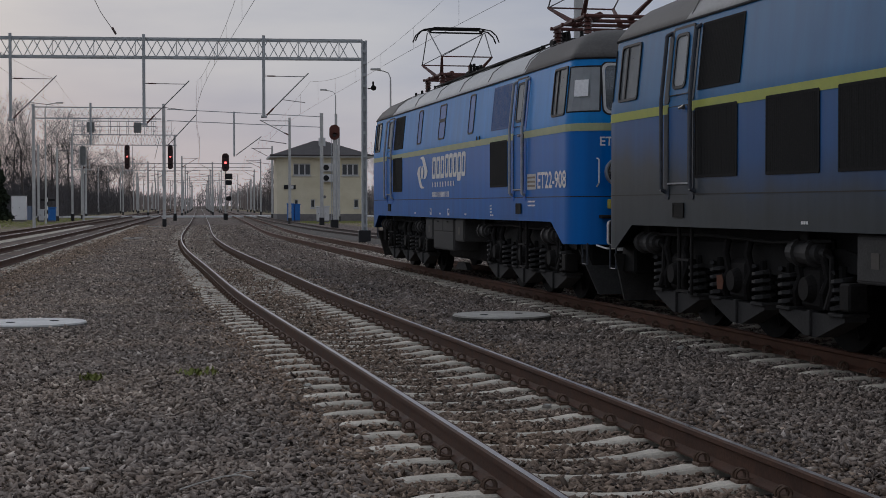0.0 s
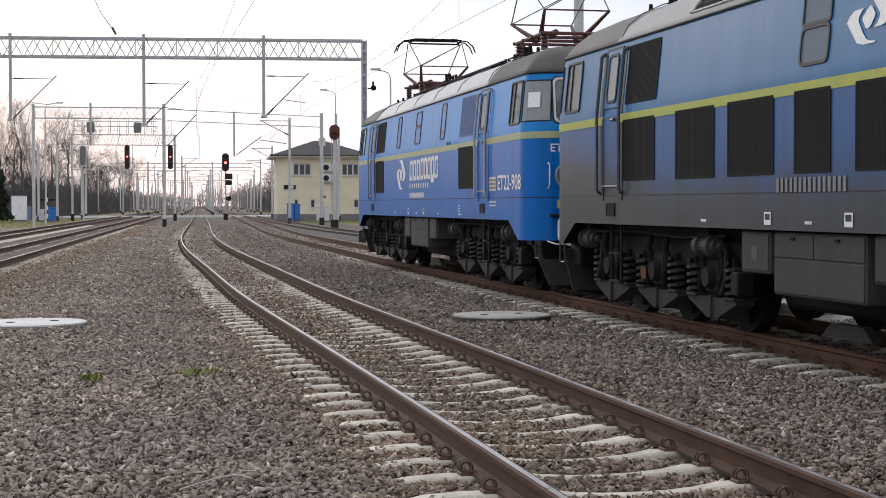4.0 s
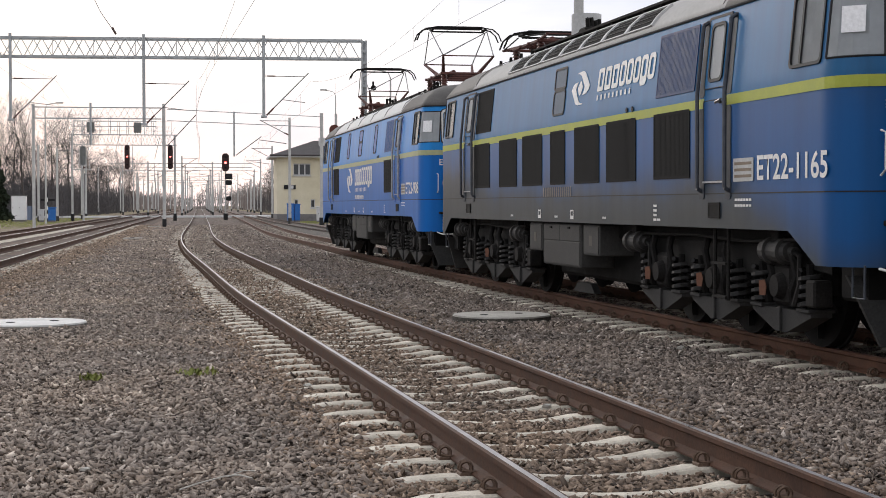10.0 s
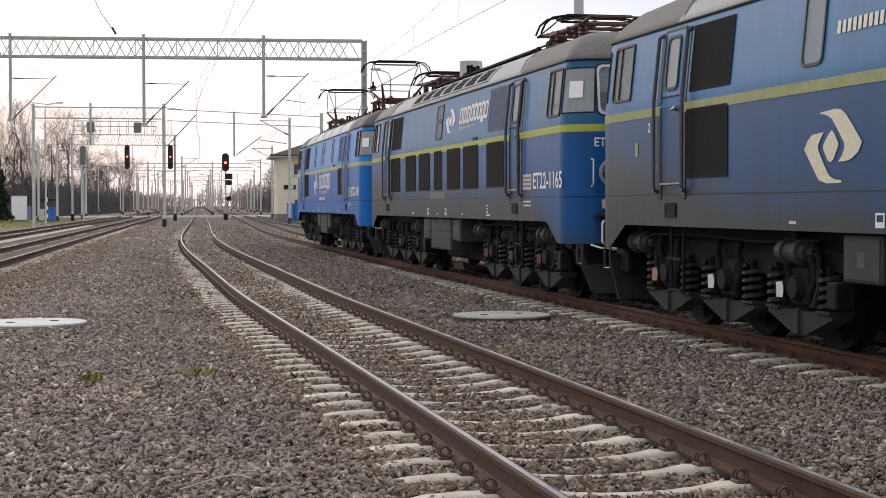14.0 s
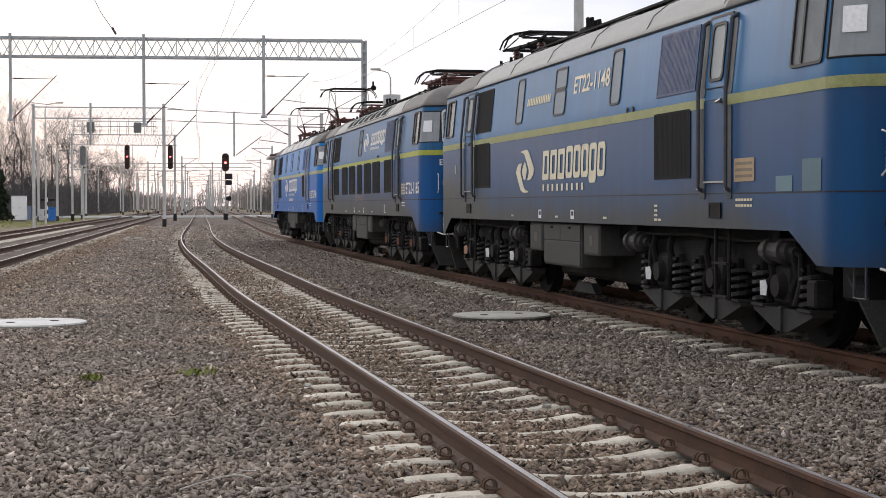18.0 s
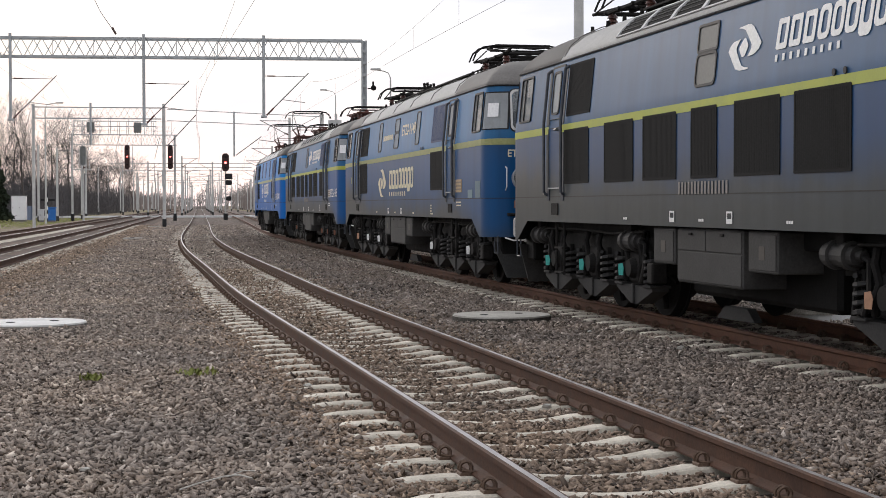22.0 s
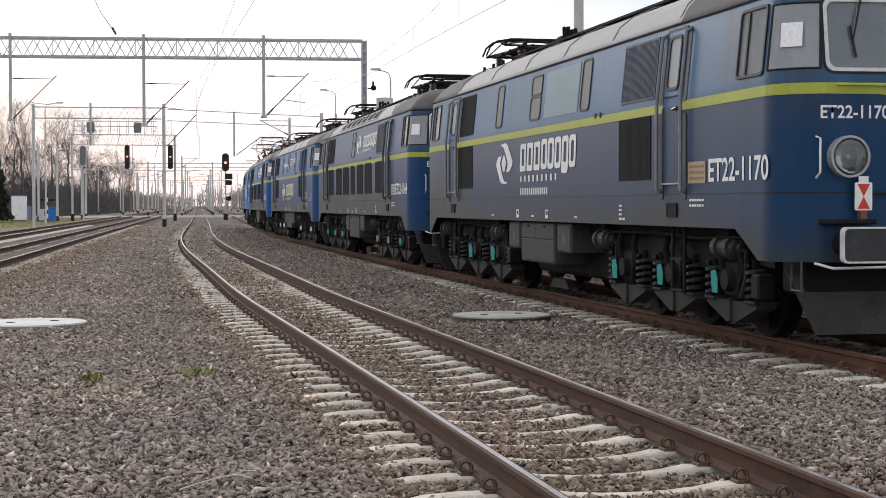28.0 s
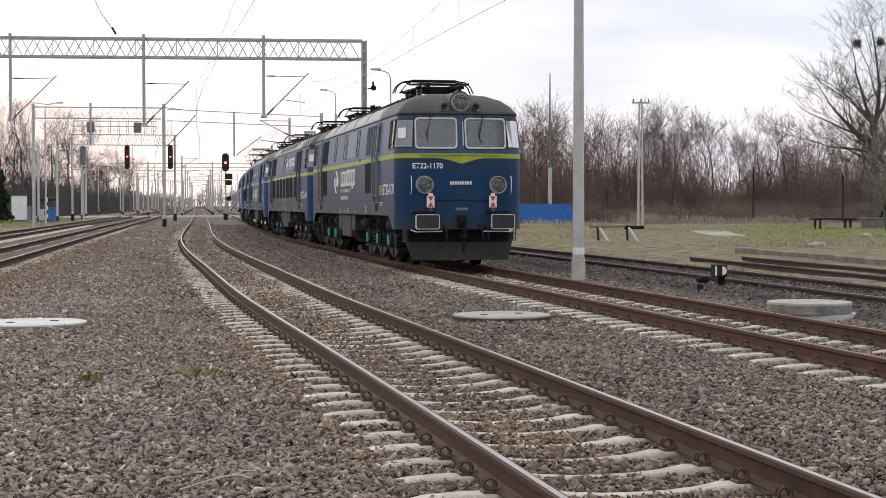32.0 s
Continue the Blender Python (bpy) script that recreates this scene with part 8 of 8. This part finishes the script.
for x, y, k, s in ((-27, 205, 0, 1.0), (-24.5, 225, 1, 1.05), (-31, 230, 2, 1.2), (-36, 215, 0, 1.2), (-29, 250, 1, 1.1), (-21, 235, 2, 1.15), (-24, 265, 0, 1.1), (-20, 275, 1, 1.1), (-33, 270, 2, 1.2),
                   (-21, 300, 0, 1.05), (-26, 320, 1, 1.3), (-19, 335, 2, 1.1), (-40, 240, 1, 1.2), (-44, 260, 0, 1.1)):
    plant(ROUND[k], x, y, s)
for x, y, k, s in ((-23, 360, 0, 1.2), (-20, 390, 3, 1.0), (-18, 430, 2, 1.4), (-21, 470, 1, 1.2),
                   (18, 300, 1, 0.8), (20, 340, 3, 0.75), (17, 380, 0, 0.9), (22, 250, 2, 1.0), (19, 430, 1, 0.9), (24, 205, 0, 0.8)):
    plant(KINDS[k], x, y, s)
for i in range(9):
    plant(KINDS[i % 4], (31 if i < 6 else 48) + i * 2.9 + rng.uniform(-0.8, 0.8), rng.uniform(155, 185), rng.uniform(0.75, 1.0))
plant(BIG, 47.2, 104.0, 1.0, 0.0)
plant(BIG, 57.0, 122.0, 0.8)
plant(PALE, 44.0, 95.0, 1.0)
plant(PALE, 60, 130, 0.9)


def thicket(name, boxes, label, mat):
    """Dense leafless brush along a field or line edge."""
    r = np.random.default_rng(9)
    segs = []
    for x0, x1, y0, y1, h, n in boxes:
        for _ in range(n):
            x, y = r.uniform(x0, x1), r.uniform(y0, y1)
            hh = h * r.uniform(0.45, 1.0) * (0.8 + 0.25 * math.sin(x * 0.9) + 0.15 * math.sin(x * 2.3 + y))
            p = np.array((x, y, GROUND_Z))
            for k in range(3):
                d = np.array((r.normal(0, 0.22), r.normal(0, 0.2), 1.0))
                e = p + d * hh / 3
                segs.append((tuple(p), tuple(e), 0.035 - 0.009 * k, 0.026 - 0.008 * k))
                if k:
                    for _ in range(2):
                        f = p + np.array((r.normal(0, 0.45), r.normal(0, 0.4), r.uniform(0.2, 1))) * hh / 3
                        segs.append((tuple(p), tuple(f), 0.02, 0.01))
                p = e
    tagged(new(name, prisms(name, segs, mat)), label, "brush", kind="stuff")


thicket("brush", [(24, 90, 142, 150, 2.2, 3200), (24, 55, 150, 176, 5.0, 2600), (61.5, 95, 150, 176, 5.0, 2000), (55, 61.5, 150, 160, 2.4, 380), (24, 54.5, 152, 180, 9.5, 3500), (62, 95, 152, 180, 9.0, 3400), (60, 84, 118, 138, 3.5, 900)], "dense russet leafless brush under the trees", M_BRUSH)
M_BRUSH_GREY = worn("brush_grey", (0.085, 0.080, 0.082), (0.145, 0.136, 0.137), 0.95, 0, 0.15, 5, 0.0, 0.15)
thicket("brush", [(-60, -20, 222, 262, 8.5, 3600), (-60, -18, 210, 240, 4.0, 1600), (-40, -17, 262, 420, 7.5, 2600), (14, 30, 215, 420, 5.0, 1600)], "dense grey-brown leafless brush along the line", M_BRUSH_GREY)

M_REED = worn("reed_pale", (0.34, 0.29, 0.22), (0.48, 0.42, 0.34), 0.95, 0, 0.3, 6, 0, 0.15)
thicket("dry_reeds", [(38.0, 40.6, 128, 134, 1.4, 200), (37, 56, 128, 136, 0.8, 700), (28, 36, 130, 136, 0.5, 200)], "pale dry reeds along the field fence", M_REED)


def mistletoe(x, y, z, r):
    """A ball of fine twigs hanging in a crown."""
    g = np.random.default_rng(int(x * 10))
    d = g.normal(0, 1, (150, 3))
    d /= np.linalg.norm(d, axis=1)[:, None]
    segs = [((0, 0, 0), tuple(v * r * g.uniform(0.7, 1.0)), 0.016, 0.012) for v in d]
    t = thing("mistletoe", Matrix.Translation((x, y, z)), "dark round clump of mistletoe in the bare tree", "mistletoe", "mistletoe clumps")
    part("twigs", prisms("twigs", segs, M_BARK), None, t)["kind"] = "stuff"


mistletoe(45.95, 104.0, 12.8, 0.45)
mistletoe(47.6, 104.0, 12.9, 0.5)


def earth_bank():
    """Soil and grass banked against the disused siding."""
    r = np.random.default_rng(8)
    xs, ys = np.arange(12.1, 17.5, 0.3), np.arange(14, 78, 0.8)
    verts = []
    for y in ys:
        for x in xs:
            f = min(1, (x - 12.1) / 0.9, (78 - y) / 12, (17.6 - x) / 0.2 + 0.5)
            verts.append((x, y, GROUND_Z - 0.02 + f * 0.13 + r.uniform(-0.012, 0.012) + 0.02 * math.sin(x * 2.3 + y * 0.7)))
    n = len(xs)
    faces = [(j * n + i, j * n + i + 1, (j + 1) * n + i + 1, (j + 1) * n + i) for j in range(len(ys) - 1) for i in range(n - 1)]
    tagged(new("earth_bank", mesh_of("earth_bank", verts, faces, bpy.data.materials["ground_mixed"], None, True)), "brown soil and thin grass banked round the siding", "ground", kind="structure")


earth_bank()


def yard_bed():
    """Dark gravel filling the old yard track up to its rail webs."""
    r = np.random.default_rng(3)
    ys = np.r_[np.arange(-70, 8, 3.0), np.arange(8, 130, 0.7)]
    off = np.arange(-2.3, 1.6, 0.28)
    verts = []
    for y in ys:
        for u in off:
            d = abs(abs(u) - 0.7535)
            z = -0.125 + r.uniform(-0.014, 0.014) - (0.11 if u < -2.1 else 0.03 if d < 0.1 else 0.0)
            verts.append((float(RIGHT.at(y)) + u, y, z))
    n = len(off)
    faces = [(j * n + i, j * n + i + 1, (j + 1) * n + i + 1, (j + 1) * n + i) for j in range(len(ys) - 1) for i in range(n - 1)]
    tagged(new("yard_bed", mesh_of("yard_bed", verts, faces, M_YARD, None, True)), "dark oily gravel round the yard rails", "ballast", kind="structure")


def line_bed(line, mat, label):
    """Brown worn ballast filling a through track almost to its sleeper tops."""
    r = np.random.default_rng(6)
    ys = np.r_[np.arange(-70, 20, 3.0), np.arange(20, 330, 1.5)]
    off = np.array((-2.3, -1.7, -1.2, -0.85, -0.65, -0.3, 0.0, 0.3, 0.65, 0.82, 0.90, 1.35, 1.7, 2.3))
    verts = [(float(line.at(y)) + u, y, -0.180 + r.uniform(-0.010, 0.010) - (0.09 if abs(u) > 2 else 0.045 if u > 0.85 else 0)) for y in ys for u in off]
    n = len(off)
    faces = [(j * n + i, j * n + i + 1, (j + 1) * n + i + 1, (j + 1) * n + i) for j in range(len(ys) - 1) for i in range(n - 1)]
    tagged(new("track_bed", mesh_of("track_bed", verts, faces, mat, None, True)), label, "ballast", kind="structure")


M_LEFT_BED = worn("brown_bed", (0.056, 0.037, 0.028), (0.130, 0.087, 0.065), 0.95, 0, 1.2, 25, 0.8, 0.2, stretch=(1, 0.4, 1))
line_bed(LEFT_A, M_LEFT_BED, "rust-brown ballast of a running line")
line_bed(LEFT_B, M_LEFT_BED, "rust-brown ballast of a running line")
M_YARD = worn("yard_gravel", (0.05, 0.042, 0.036), (0.14, 0.122, 0.105), 0.95, 0, 6, 30, 1.0, 0.25)
yard_bed()


def far_woods():
    """A low far wood closing the view along the horizon, haze put into its pale colour."""
    r = np.random.default_rng(4)
    segs = []
    for _ in range(11000):
        a = r.uniform(-0.42, 0.62)
        d = r.uniform(520, 760)
        x, y = d * math.sin(a), d * math.cos(a)
        if -14 < x < 14 and d < 690:
            continue
        h = r.uniform(6, 13) * (0.85 + 0.25 * math.sin(a * 37 + 2.0 * math.sin(a * 90)))
        segs.append(((x, y, GROUND_Z), (x + r.normal(0, 1), y, h * 0.8), 0.16, 0.05))
        for k in range(3):
            z = h * r.uniform(0.2, 0.7)
            segs.append(((x, y, z), (x + r.normal(0, 1.6), y, z + r.uniform(0.5, 3)), 0.10, 0.04))
    # The pale twig colour doubles as distance haze on these woods.
    tagged(new("far_woods", prisms("far_woods", segs, M_TWIG_PALE)), "distant bare grey-brown woods on the horizon, paled for haze", "woods", kind="stuff")


far_woods()


def evergreen_bush(x, y, w, h):
    t = thing("evergreen_bush", Matrix.Translation((x, y, GROUND_Z)), "dark evergreen bush beside the yard fence", "bush")
    part("trunk", rod(bmesh.new(), (0, 0, -0.1), (0, 0, h * 0.8), 0.16, 8, 0.05), M_BARK, t)
    r = np.random.default_rng(2)
    verts, faces = [], []
    for i in range(5200):
        zz = r.uniform(0.05, 1)
        rad = w * (1 - zz * 0.75) * r.uniform(0.25, 1.0) ** 0.5 * (0.85 + 0.2 * math.sin(zz * 21))
        a = r.uniform(0, 6.28)
        c = np.array((rad * math.cos(a), rad * math.sin(a), zz * h))
        u, v = r.normal(0, 0.14, 3), r.normal(0, 0.14, 3)
        k = len(verts)
        verts += [tuple(c - u), tuple(c + v), tuple(c + u), tuple(c - v)]
        faces.append((k, k + 1, k + 2, k + 3))
    part("foliage", mesh_of("foliage", verts, faces, M_EVERGREEN), None, t)["kind"] = "stuff"


evergreen_bush(-20.0, 158, 1.9, 6.6)
evergreen_bush(-22.6, 166, 2.0, 5.0)
evergreen_bush(52.5, 112, 1.2, 2.0)


def dry_grass():
    """Tufts of dry and green grass on the field and along the sidings."""
    r = np.random.default_rng(12)
    for name, mat, n, zone in (("grass_tufts", M_STRAWGRASS, 16000, 0), ("green_grass_tufts", M_GREENGRASS, 16000, 1), ("verge_grass", M_GREENGRASS, 3500, 2)):
        segs = []
        for _ in range(n):
            if zone == 2:
                x, y = r.uniform(-24, -13.2), r.uniform(120, 200)
                if r.random() < 0.25:
                    x, y = r.uniform(9.5, 17), r.uniform(140, 160)
            else:
                y = 26 + 110 * r.random() ** 1.6
                x = r.uniform(12.6, 18 + y * 0.5)
                if y < 42 and 13.2 < x < 15.4 and r.random() < 0.6:
                    continue
                if math.sin(x * 0.35 + 2 * math.sin(y * 0.13)) + 0.4 * math.sin(y * 0.6) > (0.5 if zone == 0 else -0.1):
                    continue
            h = r.uniform(0.03, 0.10) * (1.3 if zone == 0 else 1)
            w = 0.006 + 0.0003 * y
            segs.append(((x, y, GROUND_Z - 0.01), (x + r.normal(0, 0.06), y + r.normal(0, 0.05), GROUND_Z + h), w, w * 0.2))
        tagged(new(name, prisms(name, segs, mat)), "short worn grass in tufts", "grass", kind="stuff")


M_STRAWGRASS = worn("grass_dry", (0.34, 0.29, 0.16), (0.46, 0.40, 0.24), 0.9, 0, 0.3, 8, 0, 0.15)
M_GREENGRASS = worn("grass_green", (0.19, 0.21, 0.06), (0.29, 0.29, 0.095), 0.9, 0, 0.3, 8, 0, 0.15)
dry_grass()


# ---- field furniture ----
def build_platform_edge():
    p = thing("loading_ramp", None, "low weathered concrete loading ramp edged by grass", "ramp", kind="structure")
    y = 24.0
    k = 0
    while y < 57:
        x = 17.55
        part("edge_block", once("edge", lambda: finish("edge_block", boxm(-0.12, 0.12, -0.99, 0.99, -0.5, 0.26, bevel=0.02), M_RAMP)), None, p, at=Matrix.Translation((x, y, GROUND_Z + (0.0 if k % 3 else 0.015) - (0.0 if y < 50 else 0.17))))
        y += 2.0
        k += 1
    part("ramp_fill", boxm(17.6, 23.0, 23, 49.2, -0.4, 0.0, bevel=0.05), bpy.data.materials["ground_mixed"], p, "earth and thin grass behind the edge")


M_RAMP = worn("ramp_concrete", (0.15, 0.14, 0.11), (0.32, 0.30, 0.24), 0.95, 0, 1.5, 25, 0.3, 0.15)
build_platform_edge()


def build_buffer_stop():
    b = thing("buffer_stop", None, "old rail-built buffer stop with a pale beam", "buffer stop")
    for x in (18.35, 19.75):
        part("upright", rods([((x, 70.2, -0.3), (x - 0.05, 70.2, 0.48))], 0.06, 6), M_RAIL_OLD, b)
        part("strut", rods([((x + 0.34, 69.6, -0.3), (x + 0.02, 70.1, 0.36))], 0.07, 6), M_OFFWHITE, b, "white-painted strut")
    part("beam", boxm(17.9, 19.6, 70.05, 70.25, 0.38, 0.48, bevel=0.02), M_PLINTH, b)
    part("beam_end", boxm(19.6, 20.5, 70.05, 70.3, 0.30, 0.46, bevel=0.02), M_DARK2, b)


build_buffer_stop()


def build_yard_trestle():
    t = thing("timber_trestle", Matrix.Translation((43.3, 101.9, GROUND_Z)), "dark timber trestle table in the grass", "trestle")
    part("top", boxm(-1.5, 1.5, -0.6, 0.6, 0.62, 0.76, bevel=0.02), M_TIMBER, t)
    for x in (-1.1, 1.1):
        for y in (-0.45, 0.45):
            part("leg", boxm(x - 0.07, x + 0.07, y - 0.07, y + 0.07, -0.1, 0.62), M_TIMBER, t)


M_TIMBER = worn("timber_dark", (0.03, 0.024, 0.02), (0.055, 0.045, 0.038), 0.9, 0, 3, 30, 0.3, 0.2)
build_yard_trestle()
cabinet(46.2, 101.4, 1.7, 0.9, 0.75, M_PLINTH, "low grey concrete box in the grass", "concrete_box", cat="box")


def build_h_pole():
    p = thing("utility_pole", None, "twin concrete utility pole with a crossarm", "pole", "utility poles")
    for x in (32.72, 33.05):
        part("shaft", rod(bmesh.new(), (x, 113.4, -0.4), (32.88 + (x - 32.88) * 0.55, 113.4, 9.2), 0.11, 8, 0.07), M_MAST, p)
    part("crossarm", boxm(32.2, 33.6, 113.3, 113.4, 9.05, 9.17), M_GALV, p)
    for x in (32.3, 32.9, 33.5):
        part("insulator", rods([((x, 113.35, 9.17), (x, 113.35, 9.4))], 0.05, 8), M_INSULATOR, p)
    for k in range(4):
        part("spacer", boxm(32.75, 33.02, 113.33, 113.47, 1.5 + 2 * k, 1.62 + 2 * k), M_MAST, p)
    q = thing("radio_mast", Matrix.Translation((33.2, 145.4, 0)), "slim dark mast with a pale lower section", "mast")
    part("lower_shaft", rod(bmesh.new(), (0, 0, -0.4), (0, 0, 5.0), 0.2, 10, 0.17), M_MAST, q)
    part("upper_shaft", rod(bmesh.new(), (0, 0, 5.0), (0, 0, 14.0), 0.12, 10, 0.05), M_MAST_DIM, q)
    for x, y, h in ((60.5, 140, 4.2), (50.5, 137, 4.6)):
        w = thing("utility_pole", Matrix.Translation((x, y, 0)), "weathered dark wooden pole in the brush", "pole", "utility poles")
        part("shaft", rod(bmesh.new(), (0, 0, -0.3), (0, 0, h), 0.1, 8, 0.08), M_TIMBER, w)


build_h_pole()


def build_fences():
    f = thing("sheet_fence", None, "bright blue sheet fence at the edge of the field", "fence")
    for i in range(12):
        x = 28.35 + i * 0.475
        part("panel", boxm(x, x + 0.455, 140.0, 140.04, GROUND_Z, 1.5 + 0.05 * (i % 2)), M_BLUE, f)
    g = thing("yard_fence", None, "low grey mesh fence along the brush", "fence")
    for i in range(26):
        part("post", once("fpost", lambda: finish("post", boxm(-0.05, 0.05, -0.05, 0.05, -0.4, 1.0), M_PLINTH)), None, g, at=Matrix.Translation((37.5 + i * 1.8, 141 - i * 0.25, 0)))
    for z in (0.2, 0.55, 0.9):
        part("rail", rods([((37.5, 141, z), (37.5 + 25 * 1.8, 141 - 25 * 0.25, z))], 0.025, 5), M_PLINTH, g)
    h = thing("blue_fence", None, "long blue-grey steel fence beyond the tracks", "fence")
    for i in range(30):
        part("panel", once("bpanel", lambda: finish("panel", boxm(0, 1.9, 0, 0.05, GROUND_Z, 1.35), M_FENCE_BLUE)), None, h, at=Matrix.Translation((-18.5 - 0.05 * i, 178 + 0.6 * i, 0)) @ Matrix.Rotation(1.9, 4, "Z"))


M_FENCE_BLUE = worn("fence_blue_grey", (0.10, 0.14, 0.22), (0.15, 0.19, 0.27), 0.7, 0, 1, 20, 0, 0.1)
build_fences()
M_WASHED = worn("washed_concrete", (0.26, 0.24, 0.19), (0.55, 0.53, 0.48), 0.95, 0, 0.9, 10, 0.2, 0.15)
slab = new("concrete_slab", mesh_of("concrete_slab", [(x, y, z) for z in (GROUND_Z - 0.05, GROUND_Z + 0.02) for x, y in ((27.2, 79.5), (28.6, 78.6), (30.5, 86), (33.4, 95.5), (31.2, 96.5), (29.0, 88))], [tuple(range(6, 12))] + [(i, (i + 1) % 6, (i + 1) % 6 + 6, i + 6) for i in range(6)], M_WASHED))
tagged(slab, "pale cracked concrete slab in the grass", "slab", kind="structure")
for i, (x, y) in enumerate(((35.0, 78.0), (36.2, 74.0), (37.5, 73.2), (40.5, 76.0), (34.2, 72.0), (42.0, 75.5), (24.0, 58.0))):
    bm = bmesh.new()
    bmesh.ops.create_icosphere(bm, subdivisions=1, radius=0.26, matrix=Matrix.Translation((x, y, GROUND_Z + 0.06)) @ Matrix.Diagonal((1.5, 0.8, 0.5, 1)))
    rr = random.Random(i)
    for v in bm.verts:
        v.co += Vector((rr.uniform(-1, 1), rr.uniform(-1, 1), rr.uniform(-1, 1))) * 0.06
    tagged(part("rubble_stone", bm, M_CONCRETE, None), "pale lump of rubble in the grass", "stone", "rubble in the field")

# ---- what moves: the train runs off along its track, faster and faster ----
TAIL_T = (0, 1, 2, 3, 3.5, 5.5, 6, 7, 8, 9, 10, 11, 12, 13, 14, 14.5, 16.5, 17, 18, 19, 20, 21, 22, 23, 24, 25, 25.5, 27.5, 28, 29, 30, 31, 32)
TAIL_S = (-56.13, -55.72, -55.17, -54.46, -54.06, -52.03, -51.41, -50.07, -48.61, -47.0, -45.25, -43.36, -41.25, -38.99, -36.63, -35.41, -30.3, -28.93,
          -26.03, -22.91, -19.57, -16.11, -12.48, -8.67, -4.56, -0.22, 2.01, 11.35, 13.79, 18.83, 24.01, 29.31, 34.73)
LENGTH = 19.243


def motions():
    tail = spline(TAIL_T, TAIL_S)
    for k, lo in enumerate(LOCOS):
        rows = []
        for i in range(65):
            t = i * 0.5
            s = float(tail(t)) + (4 - k) * LENGTH + LENGTH / 2
            a, b = TRAIN.place(s - 5.15), TRAIN.place(s + 5.15)
            d = b - a
            rows.append((t, Matrix.Translation(((a[0] + b[0]) / 2, (a[1] + b[1]) / 2, 0)) @ Matrix.Rotation(math.atan2(-d[0], d[1]), 4, "Z")))
        walk(lo, rows)
        for wheels in [o for o in lo.children if o.name.startswith("wheelset")]:
            y = wheels.location.y
            turns, s0 = [], float(tail(0))
            for i in range(141):
                t = 32.0 * i / 140
                turns.append((t, Matrix.Translation((0, y, 0.625)) @ Matrix.Rotation(-(float(tail(t)) - s0) / 0.625, 4, "X")))
            walk(wheels, turns)


motions()
